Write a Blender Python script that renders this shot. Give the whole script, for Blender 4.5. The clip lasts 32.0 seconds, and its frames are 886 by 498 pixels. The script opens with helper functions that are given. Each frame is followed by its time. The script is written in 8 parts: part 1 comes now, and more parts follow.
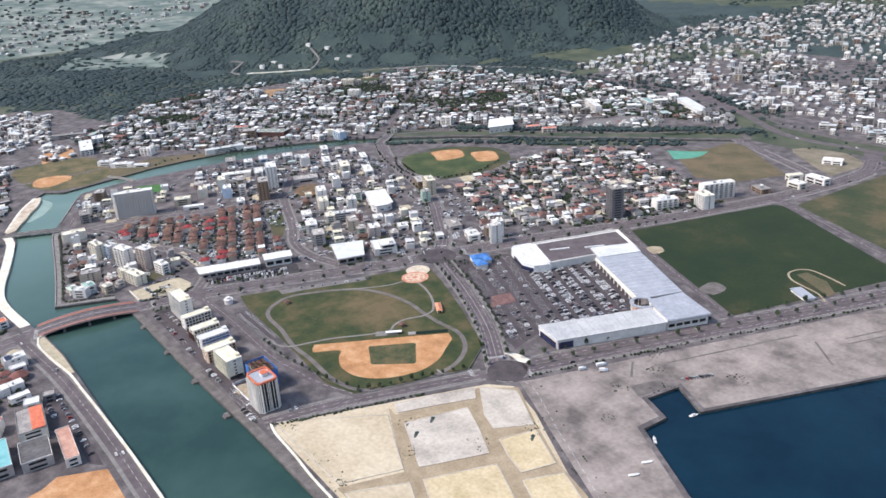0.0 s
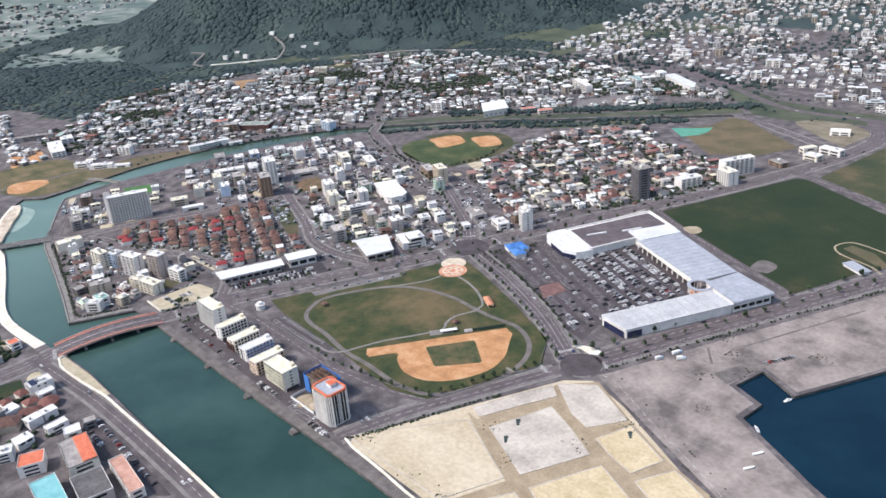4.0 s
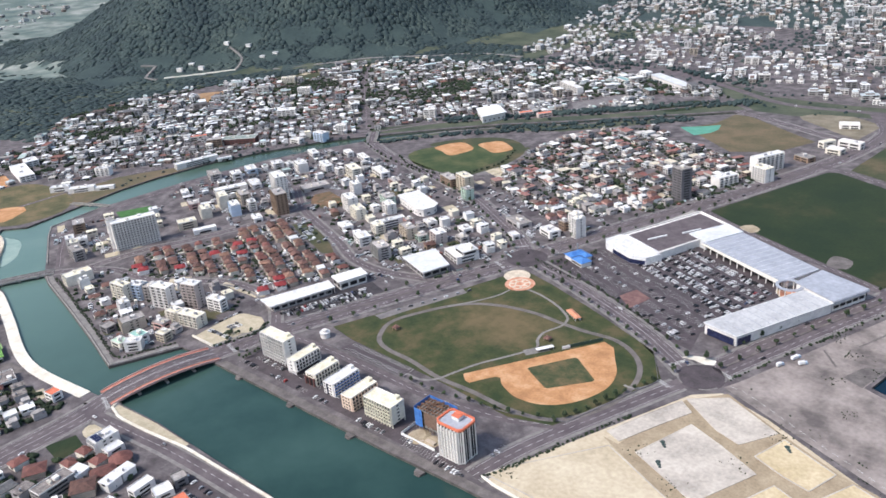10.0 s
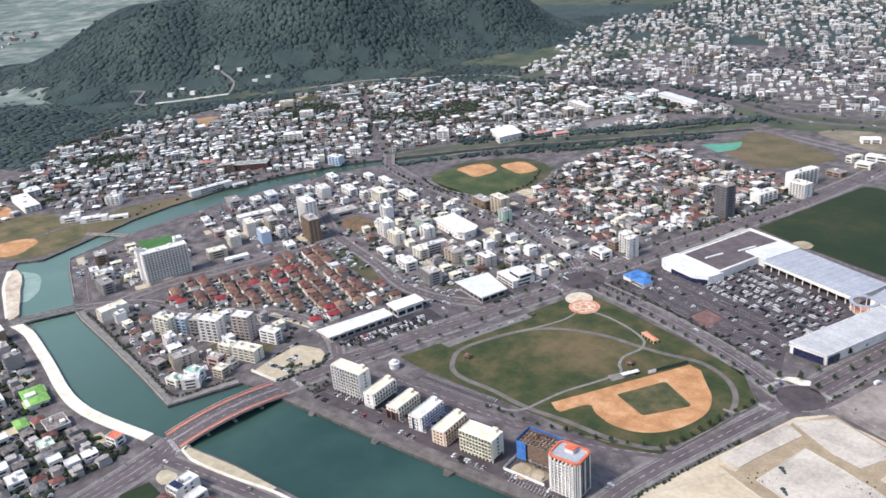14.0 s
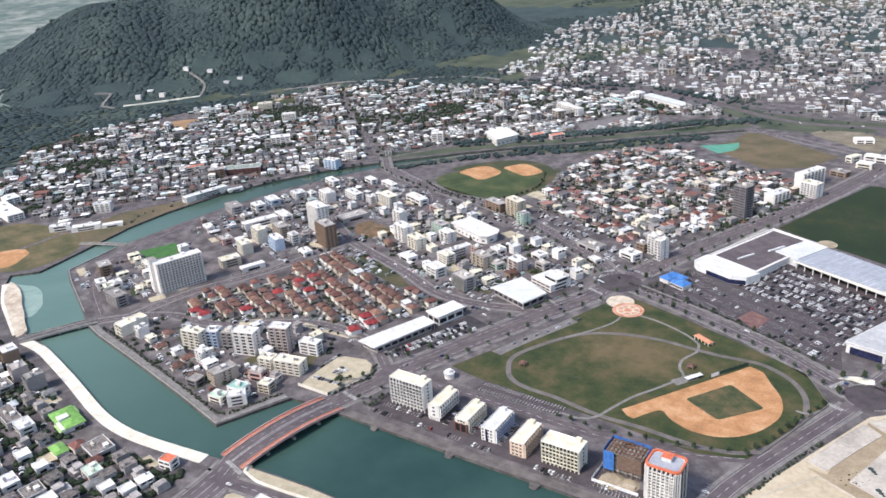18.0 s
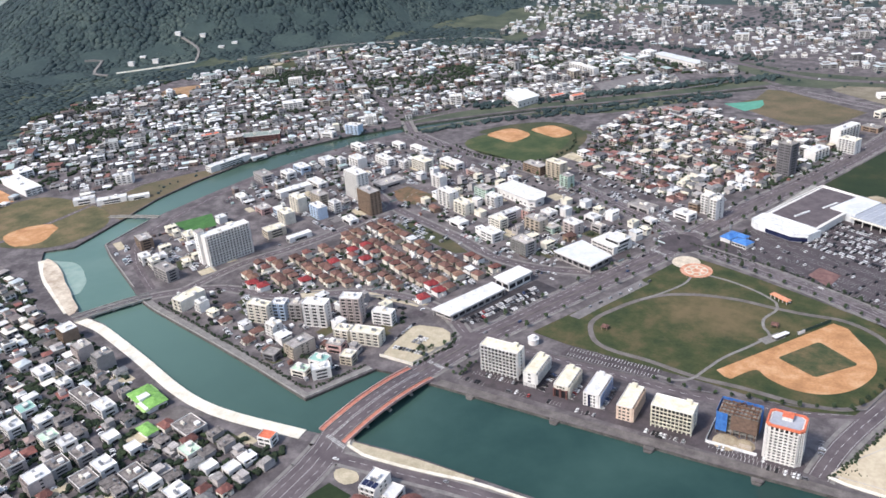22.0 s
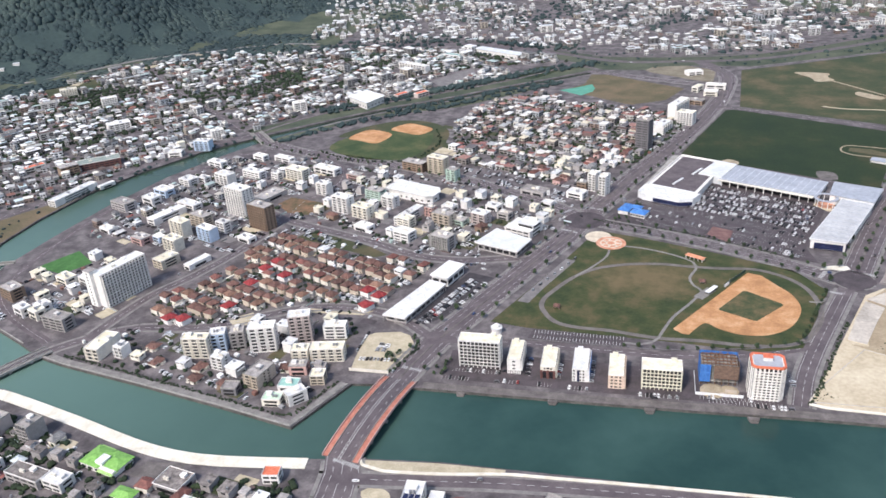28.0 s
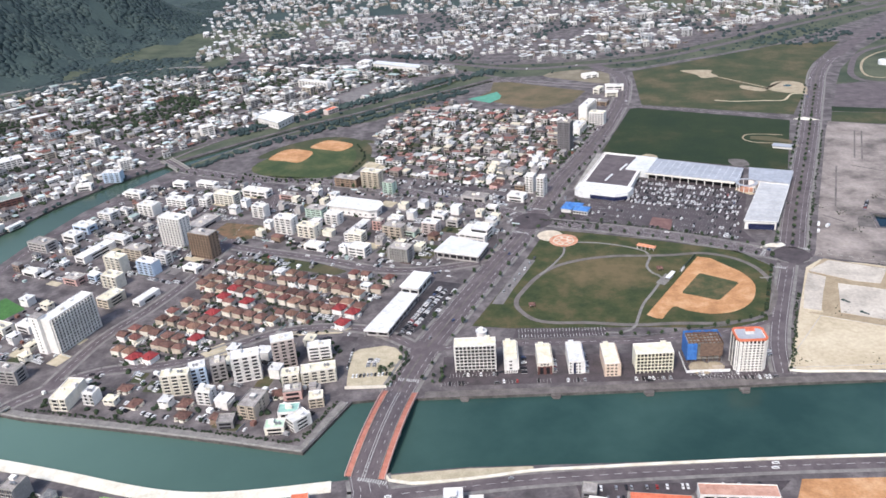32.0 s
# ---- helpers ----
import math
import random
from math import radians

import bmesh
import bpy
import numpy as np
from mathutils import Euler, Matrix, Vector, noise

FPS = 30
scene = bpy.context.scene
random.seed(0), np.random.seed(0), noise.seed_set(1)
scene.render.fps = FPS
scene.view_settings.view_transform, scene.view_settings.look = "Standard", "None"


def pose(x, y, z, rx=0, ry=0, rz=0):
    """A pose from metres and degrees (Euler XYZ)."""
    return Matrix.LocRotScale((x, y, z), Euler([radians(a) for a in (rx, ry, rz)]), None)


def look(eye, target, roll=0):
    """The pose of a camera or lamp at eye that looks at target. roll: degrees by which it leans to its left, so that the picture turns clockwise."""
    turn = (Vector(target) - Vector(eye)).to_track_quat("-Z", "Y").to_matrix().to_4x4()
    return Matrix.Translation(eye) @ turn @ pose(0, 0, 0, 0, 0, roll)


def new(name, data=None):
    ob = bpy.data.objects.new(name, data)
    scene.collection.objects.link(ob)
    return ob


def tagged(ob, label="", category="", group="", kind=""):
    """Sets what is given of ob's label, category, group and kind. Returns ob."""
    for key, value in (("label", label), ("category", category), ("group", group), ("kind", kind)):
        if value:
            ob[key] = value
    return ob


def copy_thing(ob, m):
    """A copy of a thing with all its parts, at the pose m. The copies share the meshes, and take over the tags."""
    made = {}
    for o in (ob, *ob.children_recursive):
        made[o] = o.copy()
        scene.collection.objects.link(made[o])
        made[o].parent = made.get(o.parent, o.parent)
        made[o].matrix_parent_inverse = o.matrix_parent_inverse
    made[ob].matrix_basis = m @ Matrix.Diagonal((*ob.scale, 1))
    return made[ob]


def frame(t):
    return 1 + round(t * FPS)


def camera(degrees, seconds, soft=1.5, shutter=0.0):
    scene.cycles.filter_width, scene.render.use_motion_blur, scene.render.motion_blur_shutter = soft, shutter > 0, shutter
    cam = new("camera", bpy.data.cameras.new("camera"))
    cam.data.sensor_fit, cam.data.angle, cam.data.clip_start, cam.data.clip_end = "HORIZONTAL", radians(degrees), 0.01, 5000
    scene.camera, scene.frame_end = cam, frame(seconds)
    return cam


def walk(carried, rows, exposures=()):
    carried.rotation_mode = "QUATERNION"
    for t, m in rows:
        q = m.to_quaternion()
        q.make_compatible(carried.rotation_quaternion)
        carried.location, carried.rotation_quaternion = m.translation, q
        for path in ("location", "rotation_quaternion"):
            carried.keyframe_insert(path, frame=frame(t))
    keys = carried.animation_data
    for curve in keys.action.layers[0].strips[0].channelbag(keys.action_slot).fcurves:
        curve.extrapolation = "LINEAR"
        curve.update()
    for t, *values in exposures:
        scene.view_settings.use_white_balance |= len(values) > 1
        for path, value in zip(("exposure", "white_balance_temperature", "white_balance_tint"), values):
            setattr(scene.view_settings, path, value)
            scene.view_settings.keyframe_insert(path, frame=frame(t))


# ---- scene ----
from mathutils.geometry import delaunay_2d_cdt

cam = camera(58.07, 32.0, soft=1.6)


def aim(x, y, z, yaw, pitch, roll):
    """A pose by heading to the left of +y, pitch upwards and lean, in degrees."""
    return pose(x, y, z) @ pose(0, 0, 0, 0, 0, yaw) @ pose(0, 0, 0, 90 + pitch) @ pose(0, 0, 0, 0, 0, roll)


# seconds, place, heading, pitch, lean
PATH = [
    (0.0, 778.75, -172.04, 351.00, 54.186, -22.497, -3.613),
    (0.5, 767.65, -178.81, 350.63, 53.383, -22.293, -3.642),
    (1.0, 756.53, -185.55, 350.26, 52.909, -22.374, -3.650),
    (1.5, 745.34, -192.24, 349.88, 52.721, -22.793, -3.633),
    (2.0, 734.06, -198.85, 349.49, 52.674, -23.041, -3.929),
    (2.5, 722.70, -205.41, 349.12, 52.373, -23.082, -4.379),
    (4.5, 676.06, -230.63, 348.06, 49.137, -23.858, -4.640),
    (5.0, 664.42, -236.61, 347.75, 48.766, -23.671, -4.604),
    (5.5, 652.82, -242.55, 347.42, 48.266, -23.901, -4.711),
    (6.0, 641.29, -248.44, 347.10, 47.626, -23.643, -4.778),
    (6.5, 629.87, -254.27, 346.78, 47.071, -23.214, -4.615),
    (7.0, 618.54, -260.02, 346.47, 46.473, -23.106, -4.930),
    (7.5, 607.30, -265.68, 346.19, 46.046, -23.250, -4.918),
    (8.0, 596.15, -271.23, 345.92, 45.523, -23.272, -4.858),
    (8.5, 585.09, -276.69, 345.67, 44.865, -23.400, -4.780),
    (9.0, 574.11, -282.08, 345.42, 44.229, -23.442, -4.890),
    (9.5, 563.19, -287.47, 345.20, 43.711, -23.714, -4.994),
    (10.0, 552.28, -292.85, 345.01, 43.322, -23.717, -4.946),
    (10.5, 541.38, -298.24, 344.86, 43.089, -23.644, -4.913),
    (11.0, 530.46, -303.64, 344.76, 43.083, -24.021, -4.952),
    (11.5, 519.54, -309.03, 344.70, 43.041, -23.857, -4.672),
    (12.0, 508.61, -314.41, 344.69, 42.941, -23.294, -4.762),
    (12.5, 497.70, -319.75, 344.73, 42.609, -22.917, -5.054),
    (13.0, 486.85, -325.05, 344.81, 41.909, -22.683, -4.984),
    (13.5, 476.07, -330.30, 344.92, 41.007, -22.324, -5.112),
    (14.0, 465.32, -335.51, 345.07, 40.176, -22.392, -5.030),
    (14.5, 454.59, -340.70, 345.22, 39.443, -22.295, -4.844),
    (16.5, 411.23, -361.06, 346.29, 36.752, -22.858, -4.420),
    (17.0, 400.30, -366.11, 346.70, 35.923, -22.776, -4.537),
    (17.5, 389.39, -371.13, 347.12, 35.565, -22.744, -4.345),
    (18.0, 378.51, -376.13, 347.54, 35.534, -22.578, -4.131),
    (18.5, 367.64, -381.12, 347.97, 35.648, -23.261, -4.530),
    (19.0, 356.82, -386.08, 348.40, 35.710, -23.782, -6.425),
    (19.5, 346.07, -391.07, 348.82, 35.790, -24.234, -6.087),
    (20.0, 335.40, -396.09, 349.25, 35.684, -24.218, -5.516),
    (20.5, 324.77, -401.17, 349.67, 35.301, -24.809, -5.883),
    (21.0, 314.14, -406.28, 350.05, 34.710, -24.817, -5.981),
    (21.5, 303.43, -411.41, 350.35, 33.962, -24.910, -5.169),
    (22.0, 292.58, -416.52, 350.56, 32.998, -25.356, -4.523),
    (22.5, 281.60, -421.55, 350.66, 31.882, -25.520, -4.399),
    (23.0, 270.51, -426.47, 350.68, 30.625, -25.778, -4.328),
    (23.5, 259.31, -431.21, 350.64, 29.234, -25.685, -4.192),
    (24.0, 248.05, -435.73, 350.58, 27.702, -25.759, -3.832),
    (24.5, 236.77, -440.04, 350.53, 26.056, -26.501, -3.782),
    (25.0, 225.52, -444.20, 350.50, 24.268, -26.738, -3.758),
    (25.5, 214.32, -448.25, 350.53, 22.562, -26.799, -3.939),
    (27.5, 170.50, -462.33, 351.63, 16.493, -26.385, -4.140),
    (28.0, 159.52, -465.26, 352.06, 15.366, -26.176, -4.251),
    (28.5, 148.52, -468.08, 352.49, 14.171, -26.443, -4.365),
    (29.0, 137.49, -470.76, 352.91, 12.995, -26.387, -4.626),
    (29.5, 126.43, -473.28, 353.30, 11.853, -26.041, -4.698),
    (30.0, 115.31, -475.64, 353.69, 10.635, -25.976, -4.557),
    (30.5, 104.12, -477.84, 354.10, 9.071, -25.727, -4.265),
    (31.0, 92.88, -479.93, 354.53, 7.539, -25.552, -4.368),
    (31.5, 81.62, -481.93, 354.98, 6.094, -25.667, -4.565),
    (32.0, 70.34, -483.89, 355.44, 4.719, -25.835, -4.613),
]
walk(cam, [(row[0], aim(*row[1:])) for row in PATH])

# ---- light: a bright overcast sky with a soft sun ----
world = bpy.data.worlds.new("world")
world.use_nodes = True
scene.world = world
wn = world.node_tree.nodes
sky = wn.new("ShaderNodeTexSky")
sky.sky_type, sky.sun_disc = "NISHITA", False
sky.sun_elevation, sky.sun_rotation = radians(48), radians(205)
sky.air_density, sky.dust_density, sky.ozone_density = 1.0, 2.0, 1.0
world.node_tree.links.new(sky.outputs[0], wn["Background"].inputs[0])
wn["Background"].inputs[1].default_value = 0.15
sun = new("sun", bpy.data.lights.new("sun", "SUN"))
sun.data.energy, sun.data.angle, sun.data.color = 2.65, radians(11), (1.0, 0.938, 0.893)
SUN_AZ, SUN_EL = radians(205), radians(48)
sun.matrix_world = look((math.sin(SUN_AZ) * math.cos(SUN_EL), math.cos(SUN_AZ) * math.cos(SUN_EL), math.sin(SUN_EL)), (0, 0, 0))
scene.view_settings.exposure = 0.4

# ---- materials ----


def mat(name, a, b, size=4.0, rough=0.85, fine=0.0, bump=0.0, vary=0.0, spread=(0.35, 0.65), metal=0.0, island=False, third=None):
    """A surface whose colour wanders between a and b over patches of that size in metres, with a finer grain."""
    m = bpy.data.materials.new(name)
    m.use_nodes = True
    n, l = m.node_tree.nodes, m.node_tree.links
    shader = n["Principled BSDF"]
    shader.inputs["Roughness"].default_value, shader.inputs["Metallic"].default_value = rough, metal
    where = n.new("ShaderNodeNewGeometry").outputs["Position"]
    big = n.new("ShaderNodeTexNoise")
    big.inputs["Scale"].default_value, big.inputs["Detail"].default_value, big.inputs["Roughness"].default_value = 1 / size, 6, 0.62
    l.new(where, big.inputs["Vector"])
    ramp = n.new("ShaderNodeValToRGB")
    ramp.color_ramp.elements[0].position, ramp.color_ramp.elements[1].position = spread
    ramp.color_ramp.elements[0].color, ramp.color_ramp.elements[1].color = (*a, 1), (*b, 1)
    if third:
        e = ramp.color_ramp.elements.new((spread[0] + spread[1]) / 2)
        e.color = (*third, 1)
    l.new(big.outputs["Fac"], ramp.inputs["Fac"])
    colour = ramp.outputs["Color"]
    if fine:
        grain = n.new("ShaderNodeTexNoise")
        grain.inputs["Scale"].default_value, grain.inputs["Detail"].default_value = fine, 4
        l.new(where, grain.inputs["Vector"])
        mix = n.new("ShaderNodeMix")
        mix.data_type, mix.blend_type = "RGBA", "OVERLAY"
        mix.inputs["Factor"].default_value = 0.32
        l.new(colour, mix.inputs["A"])
        l.new(grain.outputs["Fac"], mix.inputs["B"])
        colour = mix.outputs["Result"]
    if vary:
        hue = n.new("ShaderNodeHueSaturation")
        span = n.new("ShaderNodeMapRange")
        span.inputs["To Min"].default_value, span.inputs["To Max"].default_value = 1 - vary, 1 + vary
        chance = n.new("ShaderNodeNewGeometry").outputs["Random Per Island"] if island else n.new("ShaderNodeObjectInfo").outputs["Random"]
        l.new(chance, span.inputs["Value"])
        l.new(span.outputs["Result"], hue.inputs["Value"])
        l.new(colour, hue.inputs["Color"])
        colour = hue.outputs["Color"]
    l.new(colour, shader.inputs["Base Color"])
    if bump:
        relief = n.new("ShaderNodeBump")
        relief.inputs["Strength"].default_value, relief.inputs["Distance"].default_value = 0.6, bump
        l.new(big.outputs["Fac"], relief.inputs["Height"])
        l.new(relief.outputs["Normal"], shader.inputs["Normal"])
    return m


def water_mat(name, a, b, size, rough, ripple, end_tone=None, axis="X", span=(0, 1)):
    """Water; towards the second end of the span along an axis it shifts to an end tone."""
    m = mat(name, a, b, size, rough, spread=(0.4, 0.72))
    n, l = m.node_tree.nodes, m.node_tree.links
    shader = n["Principled BSDF"]
    if end_tone:
        parts_ = n.new("ShaderNodeSeparateXYZ")
        l.new(n.new("ShaderNodeNewGeometry").outputs["Position"], parts_.inputs[0])
        reach = n.new("ShaderNodeMapRange")
        reach.inputs["From Min"].default_value, reach.inputs["From Max"].default_value = span
        l.new(parts_.outputs[axis], reach.inputs["Value"])
        mix = n.new("ShaderNodeMix")
        mix.data_type = "RGBA"
        l.new(reach.outputs["Result"], mix.inputs["Factor"])
        l.new(shader.inputs["Base Color"].links[0].from_socket, mix.inputs["A"])
        mix.inputs["B"].default_value = (*end_tone, 1)
        l.new(mix.outputs["Result"], shader.inputs["Base Color"])
    shader.inputs["IOR"].default_value = 1.33
    wave = n.new("ShaderNodeTexNoise")
    wave.inputs["Scale"].default_value, wave.inputs["Detail"].default_value = 0.35, 5
    l.new(n.new("ShaderNodeNewGeometry").outputs["Position"], wave.inputs["Vector"])
    relief = n.new("ShaderNodeBump")
    relief.inputs["Strength"].default_value, relief.inputs["Distance"].default_value = 0.5, ripple
    l.new(wave.outputs["Fac"], relief.inputs["Height"])
    l.new(relief.outputs["Normal"], shader.inputs["Normal"])
    return m


TOWN = mat("town_ground", (0.066, 0.057, 0.06), (0.2, 0.177, 0.178), 18, 0.9, 0.5, third=(0.118, 0.103, 0.107))
MEADOW = mat("rough_grass", (0.036, 0.055, 0.034), (0.105, 0.115, 0.075), 60, 0.95, 0.25, bump=0.4)
ASPHALT = mat("asphalt", (0.09, 0.073, 0.08), (0.152, 0.126, 0.133), 14, 0.85, 0.8)
DARK_ASPHALT = mat("dark_asphalt", (0.052, 0.043, 0.047), (0.096, 0.078, 0.085), 10, 0.85, 0.8)
BLACK_TAR = mat("fresh_asphalt", (0.034, 0.03, 0.034), (0.064, 0.056, 0.062), 8, 0.85, 0.8)
PAVING = mat("paving", (0.17, 0.16, 0.155), (0.27, 0.255, 0.24), 6, 0.9, 1.2)
CONCRETE = mat("concrete", (0.24, 0.23, 0.21), (0.4, 0.385, 0.36), 5, 0.9, 0.7, vary=0.08)
PALE_STONE = mat("pale_stone", (0.66, 0.61, 0.5), (0.86, 0.83, 0.73), 12, 0.85, 0.6)
PAINT = mat("white_paint", (0.4, 0.4, 0.39), (0.62, 0.62, 0.6), 3, 0.7)
DARK_LAWN = mat("dark_lawn", (0.01, 0.026, 0.008), (0.058, 0.05, 0.022), 75, 0.95, 0.3, bump=0.2, third=(0.018, 0.034, 0.01), spread=(0.38, 0.72))
OLIVE = mat("rank_grass", (0.03, 0.048, 0.02), (0.115, 0.092, 0.05), 60, 0.95, 0.2, bump=0.2, third=(0.056, 0.064, 0.029))
DRY_LAWN = mat("dry_lawn", (0.09, 0.085, 0.045), (0.17, 0.125, 0.075), 40, 0.95, 0.4)
CLAY = mat("clay", (0.38, 0.19, 0.085), (0.6, 0.36, 0.2), 16, 0.95, 0.6, third=(0.5, 0.26, 0.12))
# far fields made paler and bluer: valley haze painted into the ground
HAZY_FIELDS = mat("hazy_far_fields", (0.08, 0.125, 0.115), (0.3, 0.32, 0.29), 110, 0.95, 0.03, third=(0.15, 0.19, 0.17))
GRAVEL = mat("cream_gravel", (0.4, 0.345, 0.24), (0.56, 0.49, 0.36), 9, 0.95, 0.8)
SAND = mat("sand", (0.46, 0.385, 0.265), (0.62, 0.54, 0.4), 36, 0.95, 0.3, third=(0.55, 0.465, 0.335))
GREY_SAND = mat("grey_sand", (0.13, 0.112, 0.107), (0.37, 0.32, 0.295), 34, 0.95, 0.3, third=(0.27, 0.234, 0.216), spread=(0.34, 0.66))
TRACK = mat("packed_earth", (0.32, 0.26, 0.18), (0.45, 0.38, 0.27), 10, 0.95, 0.8)
# paler towards the bend: shallows, plus grazing sky reflection painted into the colour
RIVER = water_mat("river_water", (0.021, 0.053, 0.048), (0.043, 0.09, 0.079), 110, 0.16, 0.05, (0.12, 0.2, 0.17), "X", (60, -345))
SHALLOW = water_mat("shallow_river_water", (0.115, 0.195, 0.165), (0.14, 0.225, 0.19), 70, 0.2, 0.05, (0.042, 0.072, 0.05), "Y", (90, 420))
SEA = water_mat("sea_water", (0.003, 0.018, 0.036), (0.006, 0.03, 0.053), 60, 0.1, 0.08)
# blue-grey distance haze is put into the forest and canopy colours
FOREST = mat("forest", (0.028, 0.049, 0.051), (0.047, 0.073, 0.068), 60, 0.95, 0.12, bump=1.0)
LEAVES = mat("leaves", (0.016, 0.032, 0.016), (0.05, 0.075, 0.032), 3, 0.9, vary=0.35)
HAZY_CANOPY = mat("canopy", (0.022, 0.04, 0.044), (0.054, 0.079, 0.072), 140, 0.95, vary=0.03, island=True, third=(0.029, 0.05, 0.051))
SHRUB = mat("shrub_leaves", (0.012, 0.024, 0.013), (0.032, 0.05, 0.022), 20, 0.95, vary=0.35, island=True)
BARK = mat("bark", (0.07, 0.05, 0.035), (0.12, 0.09, 0.06), 0.6, 0.95)
QUAY_STONE = mat("quay_paving", (0.1, 0.088, 0.085), (0.19, 0.17, 0.16), 9, 0.9, 0.8)
GLASS = mat("dark_glass", (0.009, 0.009, 0.011), (0.024, 0.024, 0.028), 3, 0.55, vary=0.3)
GLASS.node_tree.nodes["Principled BSDF"].inputs["Specular IOR Level"].default_value = 0.3


def worn_lawn(name, cx, cy, rx, ry):
    """Lawn that is trodden brown and bare towards its middle, with ragged edges."""
    m = mat(name, (0.022, 0.04, 0.012), (0.098, 0.082, 0.038), 22, 0.95, 0.6, bump=0.1, third=(0.05, 0.06, 0.02))
    n, l = m.node_tree.nodes, m.node_tree.links
    shader = n["Principled BSDF"]
    green = shader.inputs["Base Color"].links[0].from_socket
    where = n.new("ShaderNodeNewGeometry").outputs["Position"]
    place = n.new("ShaderNodeMapping")
    place.vector_type = "TEXTURE"
    place.inputs["Location"].default_value, place.inputs["Scale"].default_value = (cx, cy, 0), (rx, ry, 1000)
    l.new(where, place.inputs["Vector"])
    ball = n.new("ShaderNodeTexGradient")
    ball.gradient_type = "SPHERICAL"
    l.new(place.outputs["Vector"], ball.inputs["Vector"])
    rag = n.new("ShaderNodeTexNoise")
    rag.inputs["Scale"].default_value, rag.inputs["Detail"].default_value, rag.inputs["Roughness"].default_value = 0.04, 9, 0.66
    l.new(where, rag.inputs["Vector"])
    total = n.new("ShaderNodeMath")
    total.operation = "MULTIPLY_ADD"
    total.inputs[1].default_value = 2.1
    l.new(rag.outputs["Fac"], total.inputs[0])
    l.new(ball.outputs["Fac"], total.inputs[2])
    ramp = n.new("ShaderNodeValToRGB")
    span = n.new("ShaderNodeMapRange")
    span.inputs["From Min"].default_value, span.inputs["From Max"].default_value = 1.25, 1.95
    ramp.color_ramp.elements[0].position, ramp.color_ramp.elements[1].position = 0.0, 1.0
    ramp.color_ramp.elements[1].color = (0.75, 0.75, 0.75, 1)
    l.new(total.outputs[0], span.inputs["Value"])
    l.new(span.outputs["Result"], ramp.inputs["Fac"])
    mix = n.new("ShaderNodeMix")
    mix.data_type = "RGBA"
    l.new(ramp.outputs["Color"], mix.inputs["Factor"])
    l.new(green, mix.inputs["A"])
    mix.inputs["B"].default_value = (0.175, 0.125, 0.066, 1)
    l.new(mix.outputs["Result"], shader.inputs["Base Color"])
    return m


PARK_LAWN = worn_lawn("park_lawn", 168, 186, 84, 54)


def wall_mat(name, c, vary=0.1):
    return mat(name, tuple(v * 0.78 for v in c), c, 5, 0.88, 1.3, vary=vary, spread=(0.3, 0.6))


WHITE = wall_mat("white_render", (0.82, 0.79, 0.755))
CREAM = wall_mat("cream_render", (0.78, 0.73, 0.63))
BEIGE = wall_mat("beige_render", (0.54, 0.46, 0.37))
GREY = wall_mat("grey_render", (0.4, 0.372, 0.36), 0.2)
DARK_GREY = wall_mat("dark_grey_cladding", (0.2, 0.19, 0.2))
BROWN = wall_mat("brown_tile", (0.3, 0.21, 0.15))
PINK = wall_mat("pink_render", (0.62, 0.4, 0.36))
BLUE_WHITE = wall_mat("pale_blue_render", (0.52, 0.62, 0.75))
STEEL_ROOF = mat("pale_metal_roof", (0.62, 0.63, 0.64), (0.78, 0.79, 0.8), 12, 0.45, 0.3)
BLUE_STEEL = mat("blue_grey_metal_roof", (0.34, 0.36, 0.41), (0.44, 0.46, 0.51), 14, 0.45, 0.3)


# ---- mesh helpers ----


